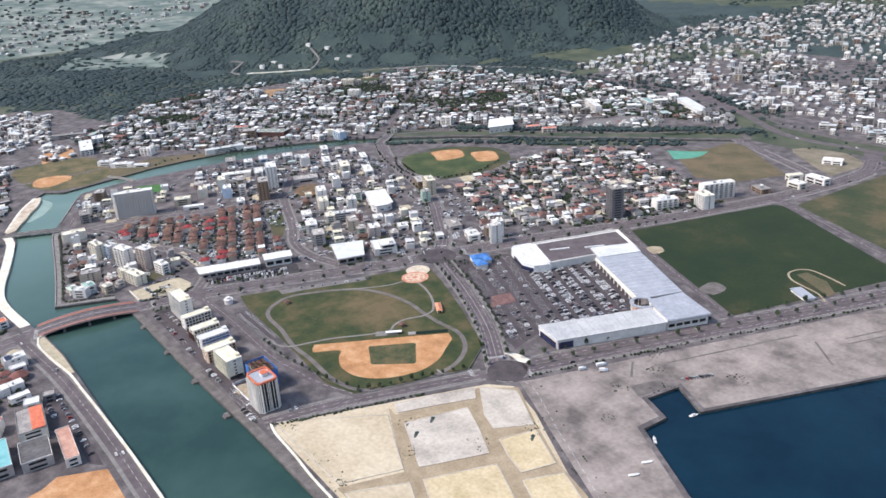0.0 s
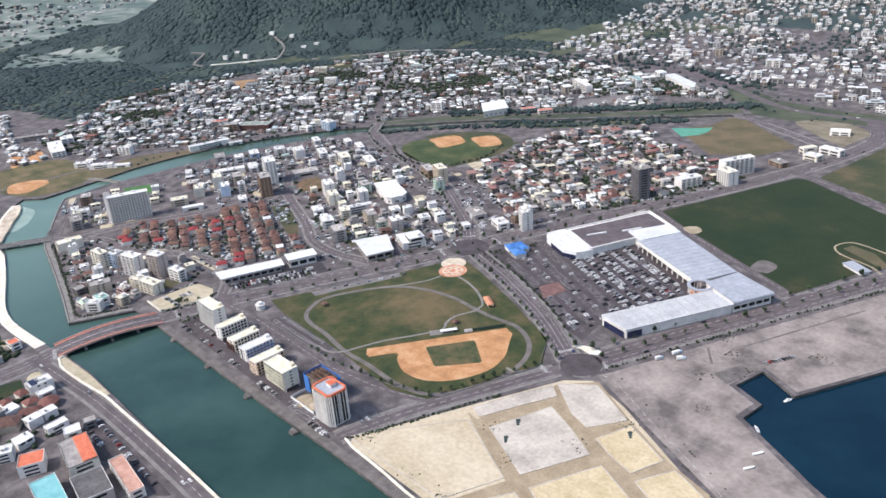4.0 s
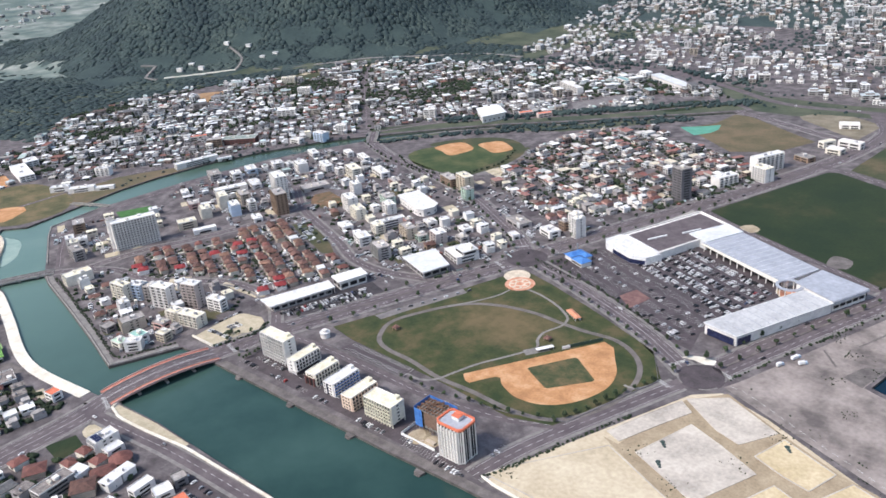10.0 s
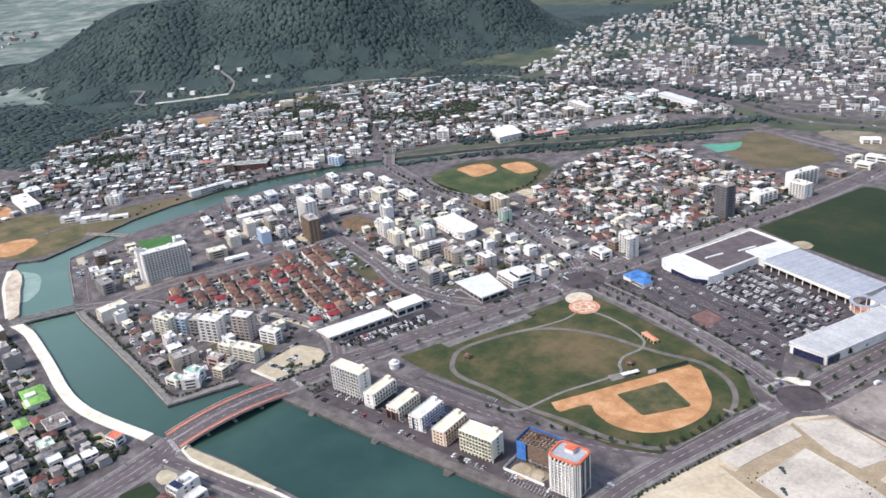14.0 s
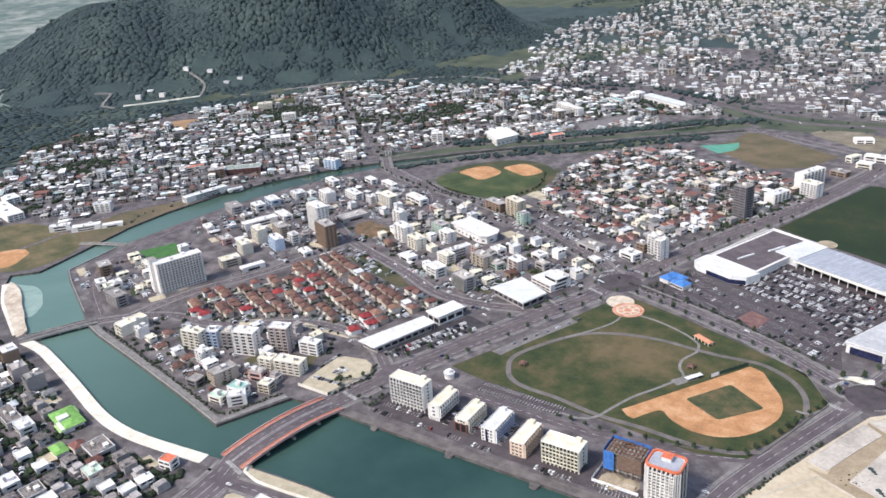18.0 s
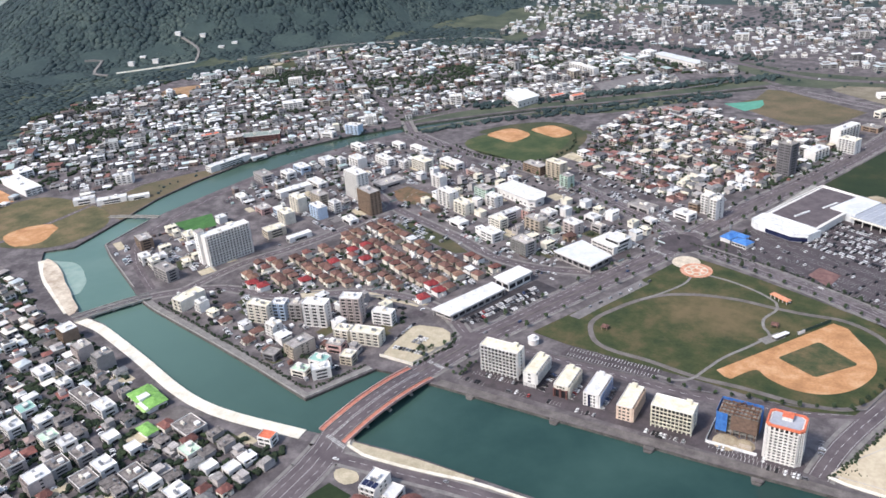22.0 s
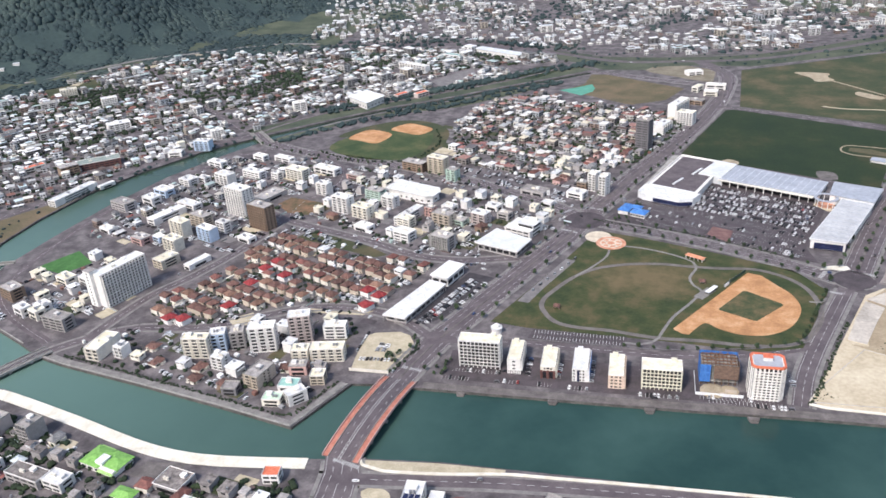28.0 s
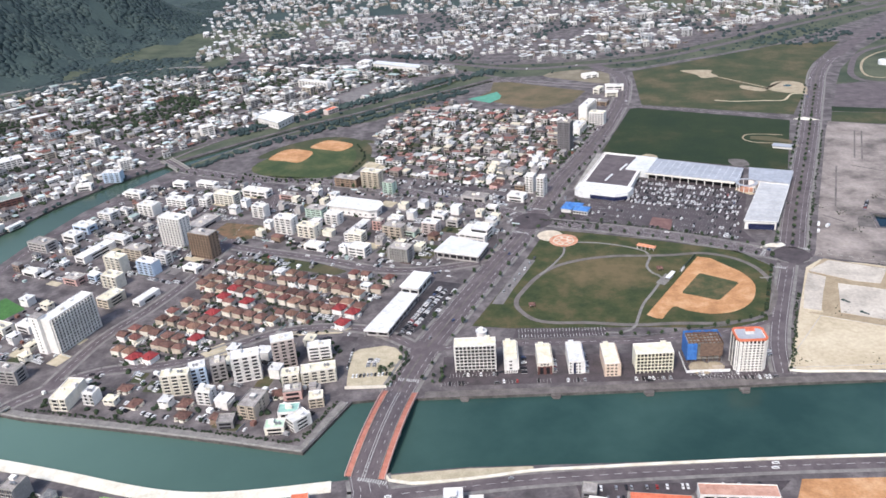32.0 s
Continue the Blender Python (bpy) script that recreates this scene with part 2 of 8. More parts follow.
class Shape:
    """Collects solids and makes one mesh of them."""

    def __init__(self):
        self.v, self.f, self.mi = [], [], []

    def add(self, verts, faces, slot=0):
        k = len(self.v)
        self.v += [tuple(p) for p in verts]
        self.f += [tuple(k + i for i in f) for f in faces]
        self.mi += [slot] * len(faces)
        return self

    def box(self, x, y, z, w, d, h, turn=0.0, slot=0, taper=1.0):
        """A box that stands on z, centred on x, y."""
        c, s = math.cos(turn), math.sin(turn)
        pts = []
        for k, zz in ((1.0, z), (taper, z + h)):
            for a, b in ((-1, -1), (1, -1), (1, 1), (-1, 1)):
                u, q = a * w * k / 2, b * d * k / 2
                pts.append((x + u * c - q * s, y + u * s + q * c, zz))
        return self.add(pts, [(3, 2, 1, 0), (4, 5, 6, 7), (0, 1, 5, 4), (1, 2, 6, 5), (2, 3, 7, 6), (3, 0, 4, 7)], slot)

    def prism(self, ring, z0, z1, slot=0, floor=False):
        n = len(ring)
        if sum(ring[i][0] * ring[(i + 1) % n][1] - ring[(i + 1) % n][0] * ring[i][1] for i in range(n)) < 0:
            ring = ring[::-1]
        pts = [(x, y, z0) for x, y in ring] + [(x, y, z1) for x, y in ring]
        faces = [(i, (i + 1) % n, n + (i + 1) % n, n + i) for i in range(n)] + [tuple(range(n, 2 * n))]
        return self.add(pts, faces + ([tuple(range(n))[::-1]] if floor else []), slot)

    def hip(self, x, y, z, w, d, h, over=0.5, turn=0.0, slot=0, gable=False):
        """A hipped or gabled roof with eaves."""
        w, d = w + 2 * over, d + 2 * over
        r = w / 2 - (0.0 if gable else d / 2 * 0.85)
        r = max(r, 0.2)
        pts = [(-w / 2, -d / 2, 0), (w / 2, -d / 2, 0), (w / 2, d / 2, 0), (-w / 2, d / 2, 0),
               (-w / 2, -d / 2, 0.18), (w / 2, -d / 2, 0.18), (w / 2, d / 2, 0.18), (-w / 2, d / 2, 0.18), (-r, 0, h), (r, 0, h)]
        c, s = math.cos(turn), math.sin(turn)
        pts = [(x + u * c - q * s, y + u * s + q * c, z + k) for u, q, k in pts]
        return self.add(pts, [(3, 2, 1, 0), (0, 1, 5, 4), (1, 2, 6, 5), (2, 3, 7, 6), (3, 0, 4, 7), (4, 5, 9, 8), (5, 6, 9), (6, 7, 8, 9), (7, 4, 8)], slot)

    def tube(self, x, y, z, r, h, n=8, slot=0, top=None):
        top = r if top is None else top
        ring = [(math.cos(6.2832 * i / n), math.sin(6.2832 * i / n)) for i in range(n)]
        pts = [(x + r * a, y + r * b, z) for a, b in ring] + [(x + top * a, y + top * b, z + h) for a, b in ring]
        return self.add(pts, [(i, (i + 1) % n, n + (i + 1) % n, n + i) for i in range(n)] + [tuple(range(n, 2 * n))], slot)

    def mesh(self, name, *mats):
        me = bpy.data.meshes.new(name)
        me.from_pydata(self.v, [], self.f)
        for m in mats:
            me.materials.append(m)
        if len(mats) > 1:
            me.polygons.foreach_set("material_index", self.mi)
        me.update()
        return me


def thing(name, label, category, group="", at=None, kind=""):
    ob = tagged(new(name), label, category, group, kind)
    if at is not None:
        ob.matrix_basis = at
    return ob


def part(name, shape, material, parent, label="", kind=""):
    """One mesh under a thing or under a part."""
    me = shape if isinstance(shape, bpy.types.Mesh) else shape.mesh(name, *(material if isinstance(material, tuple) else (material,)))
    ob = new(name, me)
    ob.parent = parent
    return tagged(ob, label, kind=kind)


def solid(name, shape, material, label, category, group="", kind=""):
    return tagged(new(name, shape.mesh(name, *(material if isinstance(material, tuple) else (material,)))), label, category, group, kind)


def inside(x, y, ring):
    hit, j = False, len(ring) - 1
    for i in range(len(ring)):
        (ax, ay), (bx, by) = ring[i], ring[j]
        if (ay > y) != (by > y) and x < (bx - ax) * (y - ay) / (by - ay) + ax:
            hit = not hit
        j = i
    return hit


def curve(pts, step=8.0, closed=False):
    """A smooth line through the corners, Catmull-Rom."""
    p = [Vector(q) for q in pts]
    n, out = len(p), []
    for i in range(n if closed else n - 1):
        a, b, c, d = (p[(i + k) % n] if closed else p[min(max(i + k, 0), n - 1)] for k in (-1, 0, 1, 2))
        m = max(1, int((c - b).length / step))
        for j in range(m):
            t = j / m
            q = 0.5 * (2 * b + (c - a) * t + (2 * a - 5 * b + 4 * c - d) * t * t + (3 * b - a - 3 * c + d) * t ** 3)
            out.append((q.x, q.y))
    return out if closed else out + [tuple(p[-1])]


def sides(line, left, right, closed=False):
    """The line moved sideways: rows of points at left and right of it."""
    rows, n = [], len(line)
    for i, (x, y) in enumerate(line):
        a = line[(i - 1) % n] if closed or i else line[0]
        b = line[(i + 1) % n] if closed or i < n - 1 else line[-1]
        dx, dy = b[0] - a[0], b[1] - a[1]
        k = math.hypot(dx, dy) or 1
        rows.append(((x - dy / k * left, y + dx / k * left), (x - dy / k * right, y + dx / k * right)))
    return rows


def ribbon(shape, line, left, right, z0, z1, slot=0, closed=False):
    rows = sides(line, left, right, closed)
    for i in range(len(rows) if closed else len(rows) - 1):
        (a, b), (c, d) = rows[i], rows[(i + 1) % len(rows)]
        shape.prism([b, d, c, a], z0, z1, slot)
    return shape


def along(line, step, start=0.0):
    """Points every step metres along a line, with the heading there."""
    out, left = [], start
    for (ax, ay), (bx, by) in zip(line, line[1:]):
        k = math.hypot(bx - ax, by - ay)
        while left < k:
            t = left / k
            out.append((ax + (bx - ax) * t, ay + (by - ay) * t, math.atan2(by - ay, bx - ax)))
            left += step
        left -= k
    return out


# ---- ground, water and hills ----
SPINE = [(-1980, 700, 50, 380), (-1620, 960, 175, 540), (-1300, 1330, 250, 510), (-1060, 1640, 150, 400)]
SPUR = [(-1500, 60, 26, 210), (-1480, 420, 34, 260), (-1850, 300, 40, 300)]


def ridge(x, y, spine):
    top = 0.0
    for (ax, ay, ah, ar), (bx, by, bh, br) in zip(spine, spine[1:]):
        dx, dy = bx - ax, by - ay
        t = min(max(((x - ax) * dx + (y - ay) * dy) / (dx * dx + dy * dy), 0), 1)
        d = math.hypot(x - ax - dx * t, y - ay - dy * t) / (ar + (br - ar) * t)
        if d < 1:
            top = max(top, (ah + (bh - ah) * t) * (1 - d * d) ** 2 if d > 0 else 0)
    return top


def height(x, y):
    """The lie of the land: a flat coastal plain, a wooded hill behind it and slow rises far inland."""
    if x > -600 and y < 1000:
        return 0.0
    h = max(ridge(x, y, SPINE), ridge(x, y, SPUR))
    far = max(0.0, y - 1500) * 0.03 + max(0.0, -x - 2200) * 0.04
    wave = noise.noise(Vector((x / 260, y / 260, 0.3))) * min(1.0, (h + far) / 60)
    return max(0.0, h * (1 + 0.28 * wave) + far + 10 * wave)


EAST_BANK = [(640, 4), (275, 1.5), (200, -1), (130, -2.2), (0, -3.2), (-28, -3), (-46, -5), (-71.5, -61), (-135, -46.5), (-200, -33), (-296, -14.5), (-322, -7), (-352, 8), (-438, 48), (-470, 66), (-480, 136), (-474, 220),
             (-465, 300), (-442, 395), (-405, 480), (-372, 540), (-296, 634), (-227, 696), (-148, 749), (-66, 815), (22, 879), (82, 927)]
WEST_BANK = [(76, 936), (15, 889), (-73, 825), (-155, 759), (-234, 706), (-304, 644), (-392, 556), (-440, 500), (-488, 413), (-516, 336), (-527, 252), (-526, 190),
             (-512, 120), (-506, 88), (-499, 48), (-522, 26), (-498, 6), (-424, -22), (-362, -48), (-318, -52), (-241, -72), (-183, -92), (-108, -101), (-52, -91), (-12, -84), (40, -79), (300, -77), (900, -77)]
COAST = [(3200, -77), (3200, 2400), (1500, 1700), (900, 1000), (640, 600), (549, 417), (482, 269), (450, 285), (444, 255), (470, 245), (468, 222), (534, 187), (640, 140)]
SHORE = EAST_BANK + WEST_BANK + COAST

edge = [(-4600, -900), (3400, -900), (3400, 4400), (-4600, 4400)]
pts = [Vector(p) for p in edge + SHORE]
for gx in range(-4500, 3400, 100):
    for gy in range(-850, 4400, 100):
        pts.append(Vector((gx + 0.37, gy + 0.41)))
for gx in range(-2450, -600, 50):
    for gy in range(-50, 2450, 50):
        if (gx % 100 or gy % 100) and (height(gx, gy) > 0.5 or gy < 1300):
            pts.append(Vector((gx + 0.37, gy + 0.41)))
flat, _, tris, _, _, origin = delaunay_2d_cdt(pts, [], [[0, 1, 2, 3], list(range(4, 4 + len(SHORE)))], 0, 0.001)
land = Shape()
land.v = [(p.x, p.y, height(p.x, p.y)) for p in flat]
land.f = [tuple(f) for f, o in zip(tris, origin) if 1 not in o]
URBAN = [(-740, -249.59), (700, -249.59), (1000, 1400), (600, 1350), (300, 1700), (-200, 1750), (-480, 1350), (-520, 1120), (-700, 1080), (-860, 1010), (-960, 800), (-1060, 640), (-1085, 385), (-935, 240), (-1190, 205), (-1300, 60), (-1300, -249.59)]

VALLEY = [(-1600, 290), (-1480, 400), (-1435, 545), (-1540, 590), (-1730, 560), (-1880, 420)]


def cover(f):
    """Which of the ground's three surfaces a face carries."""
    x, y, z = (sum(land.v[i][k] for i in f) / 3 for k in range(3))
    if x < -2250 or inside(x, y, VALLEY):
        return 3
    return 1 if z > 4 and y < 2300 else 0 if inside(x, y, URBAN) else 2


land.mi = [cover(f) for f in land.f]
ground = solid("ground", land, (TOWN, FOREST, MEADOW, HAZY_FIELDS), "grey town ground rising inland to dark wooded hills, haze tinted into hills and far fields", "ground", kind="structure")
for p in ground.data.polygons:
    p.use_smooth = True

walls = Shape()
ring = SHORE
for (ax, ay), (bx, by) in zip(ring, ring[1:]):
    walls.add([(ax, ay, -5), (bx, by, -5), (bx, by, 0), (ax, ay, 0)], [(0, 1, 2, 3)])
# the wall's dark colour holds the shadow line along the quay face
solid("quay_wall", walls, mat("shaded_quay_concrete", (0.05, 0.048, 0.046), (0.13, 0.12, 0.11), 6, 0.9, 0.8), "concrete quay wall along the river and harbour, darkened for its shade", "quay wall", kind="structure")

w = Shape().add([(-345, -118, -2.2), (640, -118, -2.2), (640, 100, -2.2), (-345, 100, -2.2)], [(0, 1, 2, 3)])
solid("water_river", w, RIVER, "calm blue-green river water between concrete banks", "water", kind="structure")
w = Shape().add([(-345, -118, -2.2), (-345, 100, -2.2), (140, 100, -2.2), (140, 960, -2.2), (-700, 960, -2.2), (-700, -118, -2.2)], [(0, 1, 2, 3, 4, 5)])
solid("water_upper_river", w, SHALLOW, "shallow grey-green water of the upper river", "water", kind="structure")
w = Shape().add([(640, -118, -2.2), (3300, -118, -2.2), (3300, 130, -2.2), (640, 130, -2.2), (400, 130, -2.2), (400, 2500, -2.2), (3300, 2500, -2.2)], [(0, 1, 2, 3), (4, 3, 2, 6, 5)])
solid("water_sea", w, SEA, "deep dark blue harbour water", "water", kind="structure")


def patch(name, ring, z, material, label, category="ground", parent=None, base=-0.3):
    ob = solid(name, Shape().prism(ring, base, z), material, label, category, kind="structure")
    return ob


# lots and fields
patch("ground_park", [(42, 96), (60, 138), (92, 214), (110, 262), (120, 282), (160, 270), (223, 246), (294, 215), (318, 182), (284, 88), (252, 78), (186, 84), (73, 90)], 0.16, PARK_LAWN, "worn green park lawn with bare brown patches", "lawn")
patch("ground_meadow_near", [(202, 507), (271, 701), (283, 705), (380, 655), (474, 606), (407, 412), (362, 430), (253, 482)], 0.12, DARK_LAWN, "dark green empty grass plot beside the shopping centre", "grass field")
patch("ground_meadow_far", [(312, 930), (292, 720), (384, 677), (487, 630), (541, 742), (612, 908), (716, 1060), (610, 1066), (381, 958)], 0.12, OLIVE, "green vacant land crossed by pale tracks", "grass field")
patch("ground_dry_field", [(31, 806), (62, 850), (68, 908), (94, 906), (180, 844), (218, 818), (189, 753), (137, 728), (71, 780)], 0.12, DRY_LAWN, "brown dry sports field", "field")
patch("ground_sand_lot", [(156, 935), (170, 956), (223, 964), (258, 942), (271, 919), (262, 852), (236, 867), (166, 920)], 0.12, mat("dry_earth", (0.15, 0.13, 0.09), (0.27, 0.235, 0.175), 24, 0.95, 0.4), "tan bare earth lot", "lot")
patch("ground_reclaimed", [(278, 16), (296, 60), (345, 176), (362, 190), (400, 178), (640, 60), (640, 10)], 0.14, SAND, "bare cream sand on reclaimed land", "sand lot")
patch("ground_wharf", [(360, 198), (366, 210), (401, 300), (442, 402), (506, 562), (520, 592), (590, 560), (640, 606), (548, 421), (481, 275), (448, 290), (440, 252), (465, 242), (463, 220), (532, 183), (638, 138), (638, 78)], 0.1, GREY_SAND, "grey bare wharf ground beside the harbour", "wharf")
patch("ground_coast_rough", [(524, 592), (541, 634), (606, 616), (640, 612), (592, 564)], 0.09, OLIVE, "brown-green rough ground behind the wharf", "rough ground")
patch("ground_coast_green", [(541, 636), (550, 658), (617, 634), (640, 616), (606, 618)], 0.11, DARK_LAWN, "dark green strip behind the wharf", "grass verge")
patch("ground_coast_lot", [(551, 660), (600, 770), (640, 775), (700, 740), (700, 690), (640, 622), (618, 637)], 0.1, ASPHALT, "wide grey asphalt lot beside the coast road", "lot")
patch("ground_coast_park", [(600, 773), (640, 860), (720, 985), (900, 1180), (960, 1100), (880, 990), (702, 745), (640, 778)], 0.1, MEADOW, "green ground round a ring road by the coast", "grass")
patch("ground_green_belt", [(85, 940), (150, 935), (230, 965), (275, 960), (330, 955), (600, 1072), (760, 1190), (1000, 1390), (960, 1420), (700, 1270), (540, 1160), (360, 1050), (200, 1035), (90, 1040), (-40, 1100), (-60, 1070), (40, 990)], 0.045, MEADOW, "green belt along the bypass", "grass verge")
patch("ground_far_bank", [(-586, 150), (-588, 220), (-562, 270), (-535, 310), (-520, 330), (-529, 252), (-528, 190), (-514, 124), (-548, 124)], 0.03, DRY_LAWN, "brown-green grassy far bank of the river", "river bank")
patch("ground_canal_bank", [(-396, 566), (-306, 652), (-236, 714), (-157, 767), (-75, 833), (14, 897), (70, 945), (40, 965), (-70, 880), (-205, 762), (-335, 672), (-430, 585)], 0.03, MEADOW, "green bank along the canal", "canal bank")
patch("ground_canal_bank_near", [(-364, 548), (-290, 630), (-222, 690), (-144, 743), (-61, 808), (24, 868), (20, 850), (-120, 715), (-262, 655), (-340, 545)], 0.03, MEADOW, "green bank along the canal", "canal bank")

# ---- roads, bridges, park and fields ----
ROADS = []


def lay(name, corners, width, median, label):
    ROADS.append((name, corners, width, median, label))


lay("road_boulevard", [(-19, -260), (-18, -120), (-26, -78)], 24, 0, "grey asphalt main road with white lane lines")
lay("road_boulevard_inland", [(-13, 3), (2, 55), (20, 100), (34, 136), (49, 172), (70, 222), (89, 265), (103, 308), (126, 373), (149, 435), (203, 562), (252, 705), (276, 800), (286, 900), (250, 990)], 24, 1.6, "grey four-lane boulevard with a kerbed median")
lay("road_avenue", [(103, 308), (128, 299), (198, 273), (273, 238), (337, 197)], 17, 0, "grey asphalt avenue between park and shopping centre")
lay("road_north", [(103, 308), (70, 340), (11, 378), (-68, 424), (-151, 456), (-277, 493), (-366, 536)], 18, 0, "grey asphalt avenue into the old town")
lay("road_coast", [(337, 192), (379, 303), (421, 405), (482, 555), (549, 724), (616, 882), (717, 1023), (900, 1250)], 24, 2.0, "wide grey coast road with a tree-lined median")
lay("road_waterfront", [(272, 14), (280, 50), (296, 95), (337, 197)], 13, 0, "grey asphalt street beside the bare sand")
lay("road_sand", [(345, 200), (372, 201), (431, 173), (490, 146), (640, 70)], 9, 0, "worn asphalt track across the reclaimed land")
lay("road_park", [(2, 62), (60, 66.5), (120, 66), (180, 64.5), (215, 69), (250, 75), (288, 90)], 8, 0, "narrow asphalt street behind the waterfront flats")
lay("road_west_bank", [(-18, -104), (9, -101), (45, -96.5), (90, -91.5), (183, -86.5), (300, -84), (600, -84)], 10, 0, "asphalt riverside road on the west bank")
lay("road_terrace", [(-3, 66), (-50, 97), (-120, 99), (-200, 56), (-262, 46), (-300, 22), (-322, -2)], 9, 0, "asphalt street round the red-roofed estate")
lay("road_midtown", [(48, 214), (-6, 203), (-52, 208), (-106, 233), (-150, 250), (-182, 262), (-225, 281), (-300, 330)], 10, 0, "asphalt town street")
lay("road_estate", [(-225, 281), (-239, 207), (-261, 145), (-285, 95), (-298, 24)], 9, 0, "asphalt town street beside the estate")
lay("road_hotel", [(-225, 281), (-222, 338), (-203, 366), (-213, 436), (-277, 499)], 8, 0, "asphalt side street")
lay("road_quay", [(-330, 14), (-400, 52), (-445, 100), (-458, 200), (-452, 300), (-425, 390), (-385, 470), (-330, 518)], 8, 0, "asphalt street along the upper river")
lay("road_service", [(190, 520), (262, 480), (412, 411)], 8, 0, "narrow service road behind the shopping centre")
lay("road_meadow", [(262, 716), (290, 711), (482, 619), (510, 606)], 6, 0, "pale road between two green plots")
lay("road_bypass", [(-900, 1060), (-540, 1160), (-345, 1168), (-195, 1160), (-40, 1090), (101, 1003), (205, 994), (361, 1013), (542, 1116), (686, 1227), (940, 1380), (1500, 1700)], 15, 0, "grey bypass road curving at the edge of town")
lay("road_bypass_side", [(60, 1045), (205, 1030), (361, 1052), (542, 1158), (686, 1272), (940, 1430), (1500, 1750)], 9, 0, "pale side road beside the bypass")
lay("road_far_bank", [(-600, -20), (-592, 100), (-594, 210), (-560, 290), (-529, 340), (-501, 418), (-453, 508), (-408, 566), (-335, 672), (-200, 770), (-60, 880), (40, 990)], 6.5, 0, "asphalt street along the far bank")
lay("road_field", [(62, 928), (88, 917), (160, 882), (234, 845)], 15, 0, "wide grey asphalt street beside the dry field")
lay("road_old_town", [(-400, 570), (-443, 600), (-526, 678), (-633, 775), (-760, 900), (-860, 1020)], 4.5, 0, "asphalt street through the old town")
LINES = {name: curve(pts, 12) for name, pts, *_ in ROADS}
WIDTH = {name: w for name, _, w, *_ in ROADS}


def near_road(x, y, gap=0.0, skip=""):
    for name, line in LINES.items():
        if name == skip:
            continue
        reach = WIDTH[name] / 2 + gap
        for (ax, ay), (bx, by) in zip(line, line[1:]):
            if min(ax, bx) - reach < x < max(ax, bx) + reach and min(ay, by) - reach < y < max(ay, by) + reach:
                dx, dy = bx - ax, by - ay
                t = min(max(((x - ax) * dx + (y - ay) * dy) / (dx * dx + dy * dy + 1e-9), 0), 1)
                if math.hypot(x - ax - dx * t, y - ay - dy * t) < reach:
                    return True
    return False


for i, (name, corners, width, median, label) in enumerate(ROADS):
    line = LINES[name]
    z = 0.05 + 0.006 * i
    road = solid(name, ribbon(Shape(), line, width / 2, -width / 2, -0.2, z), ASPHALT, label, "road", kind="structure")
    lines, kerb, island = Shape(), Shape(), Shape()
    offs = [0.0] if width < 16 else ([-width / 4, width / 4] + ([0.0] if not median else []))
    for off in offs:
        for x, y, a in along(line, 9, 3):
            x, y = x - math.sin(a) * off, y + math.cos(a) * off
            if y < 950 and not near_road(x, y, 2, name):
                lines.box(x, y, z, 5.0 if off or width < 16 else 9.0, 0.3, 0.02, a)
    if width > 12:
        for off in (-width / 2 + 1.2, width / 2 - 1.2):
            for x, y, a in along(line, 8, 4):
                x, y = x - math.sin(a) * off, y + math.cos(a) * off
                if y < 950 and not near_road(x, y, 2, name):
                    lines.box(x, y, z, 8.0, 0.25, 0.02, a)
    if lines.v:
        part("lane_marking", lines, PAINT, road, "white painted lane lines", "stuff")
    for x, y, a in along(line, 6, 3):
        for s in (-1, 1):
            off = s * (width / 2 + 1.4)
            u, q = x - math.sin(a) * off, y + math.cos(a) * off
            if width > 8.5 and y < 900 and name not in ("road_sand", "road_bypass") and not near_road(u, q, 1.5, name) and not inside(u, q, SHORE):
                kerb.box(u, q, -0.1, 6.05, 2.8, 0.26, a)
        if median and not near_road(x, y, 1, name) and y < 950 and min(math.hypot(x - 341, y - 202), math.hypot(x - 103, y - 308)) > 27:
            island.box(x, y, -0.1, 6.05, median, 0.4, a)
    if kerb.v:
        part("kerb", kerb, PAVING, road, "raised grey paved kerb", "stuff")
    if island.v:
        part("median", island, QUAY_STONE, road, "raised grey kerbed median", "stuff")

# crossings and the round junction paving
marks = Shape()
for x, y, a, n in [(-20, -90, 1.3, 12), (-6, 20, 1.36, 10), (90, 279, 1.15, 11), (115, 337, 1.2, 11), (82, 327, -0.7, 9), (318, 210, -0.5, 9), (322, 178, 1.2, 7), (352, 215, 1.2, 12)]:
    for k in range(n):
        off = (k - n / 2 + 0.5) * 1.7
        marks.box(x - math.sin(a) * off, y + math.cos(a) * off, 0.17, 3.6, 0.8, 0.02, a)
tagged(solid("crossing_marking", marks, PAINT, "white zebra stripes painted on the asphalt", "road marking"), kind="stuff")
ring = Shape().tube(341, 202, -0.1, 18, 0.29, 32)
solid("road_junction", ring, DARK_ASPHALT, "round dark asphalt junction", "road", kind="structure")
edge_ = [(341 + 17.4 * math.cos(6.2832 * i / 40), 202 + 17.4 * math.sin(6.2832 * i / 40)) for i in range(40)]
for k in (1, 12, 22, 32):
    solid("junction_kerb", ribbon(Shape(), edge_[k:k + 6], 0.6, -0.6, 0, 0.42), PAVING, "curved pale kerb at the round junction", "kerb", "kerbs of the round junction", kind="structure")
ring = Shape().tube(104, 307, -0.1, 21, 0.285, 32)
solid("road_junction_inland", ring, DARK_ASPHALT, "wide grey asphalt junction", "road", kind="structure")
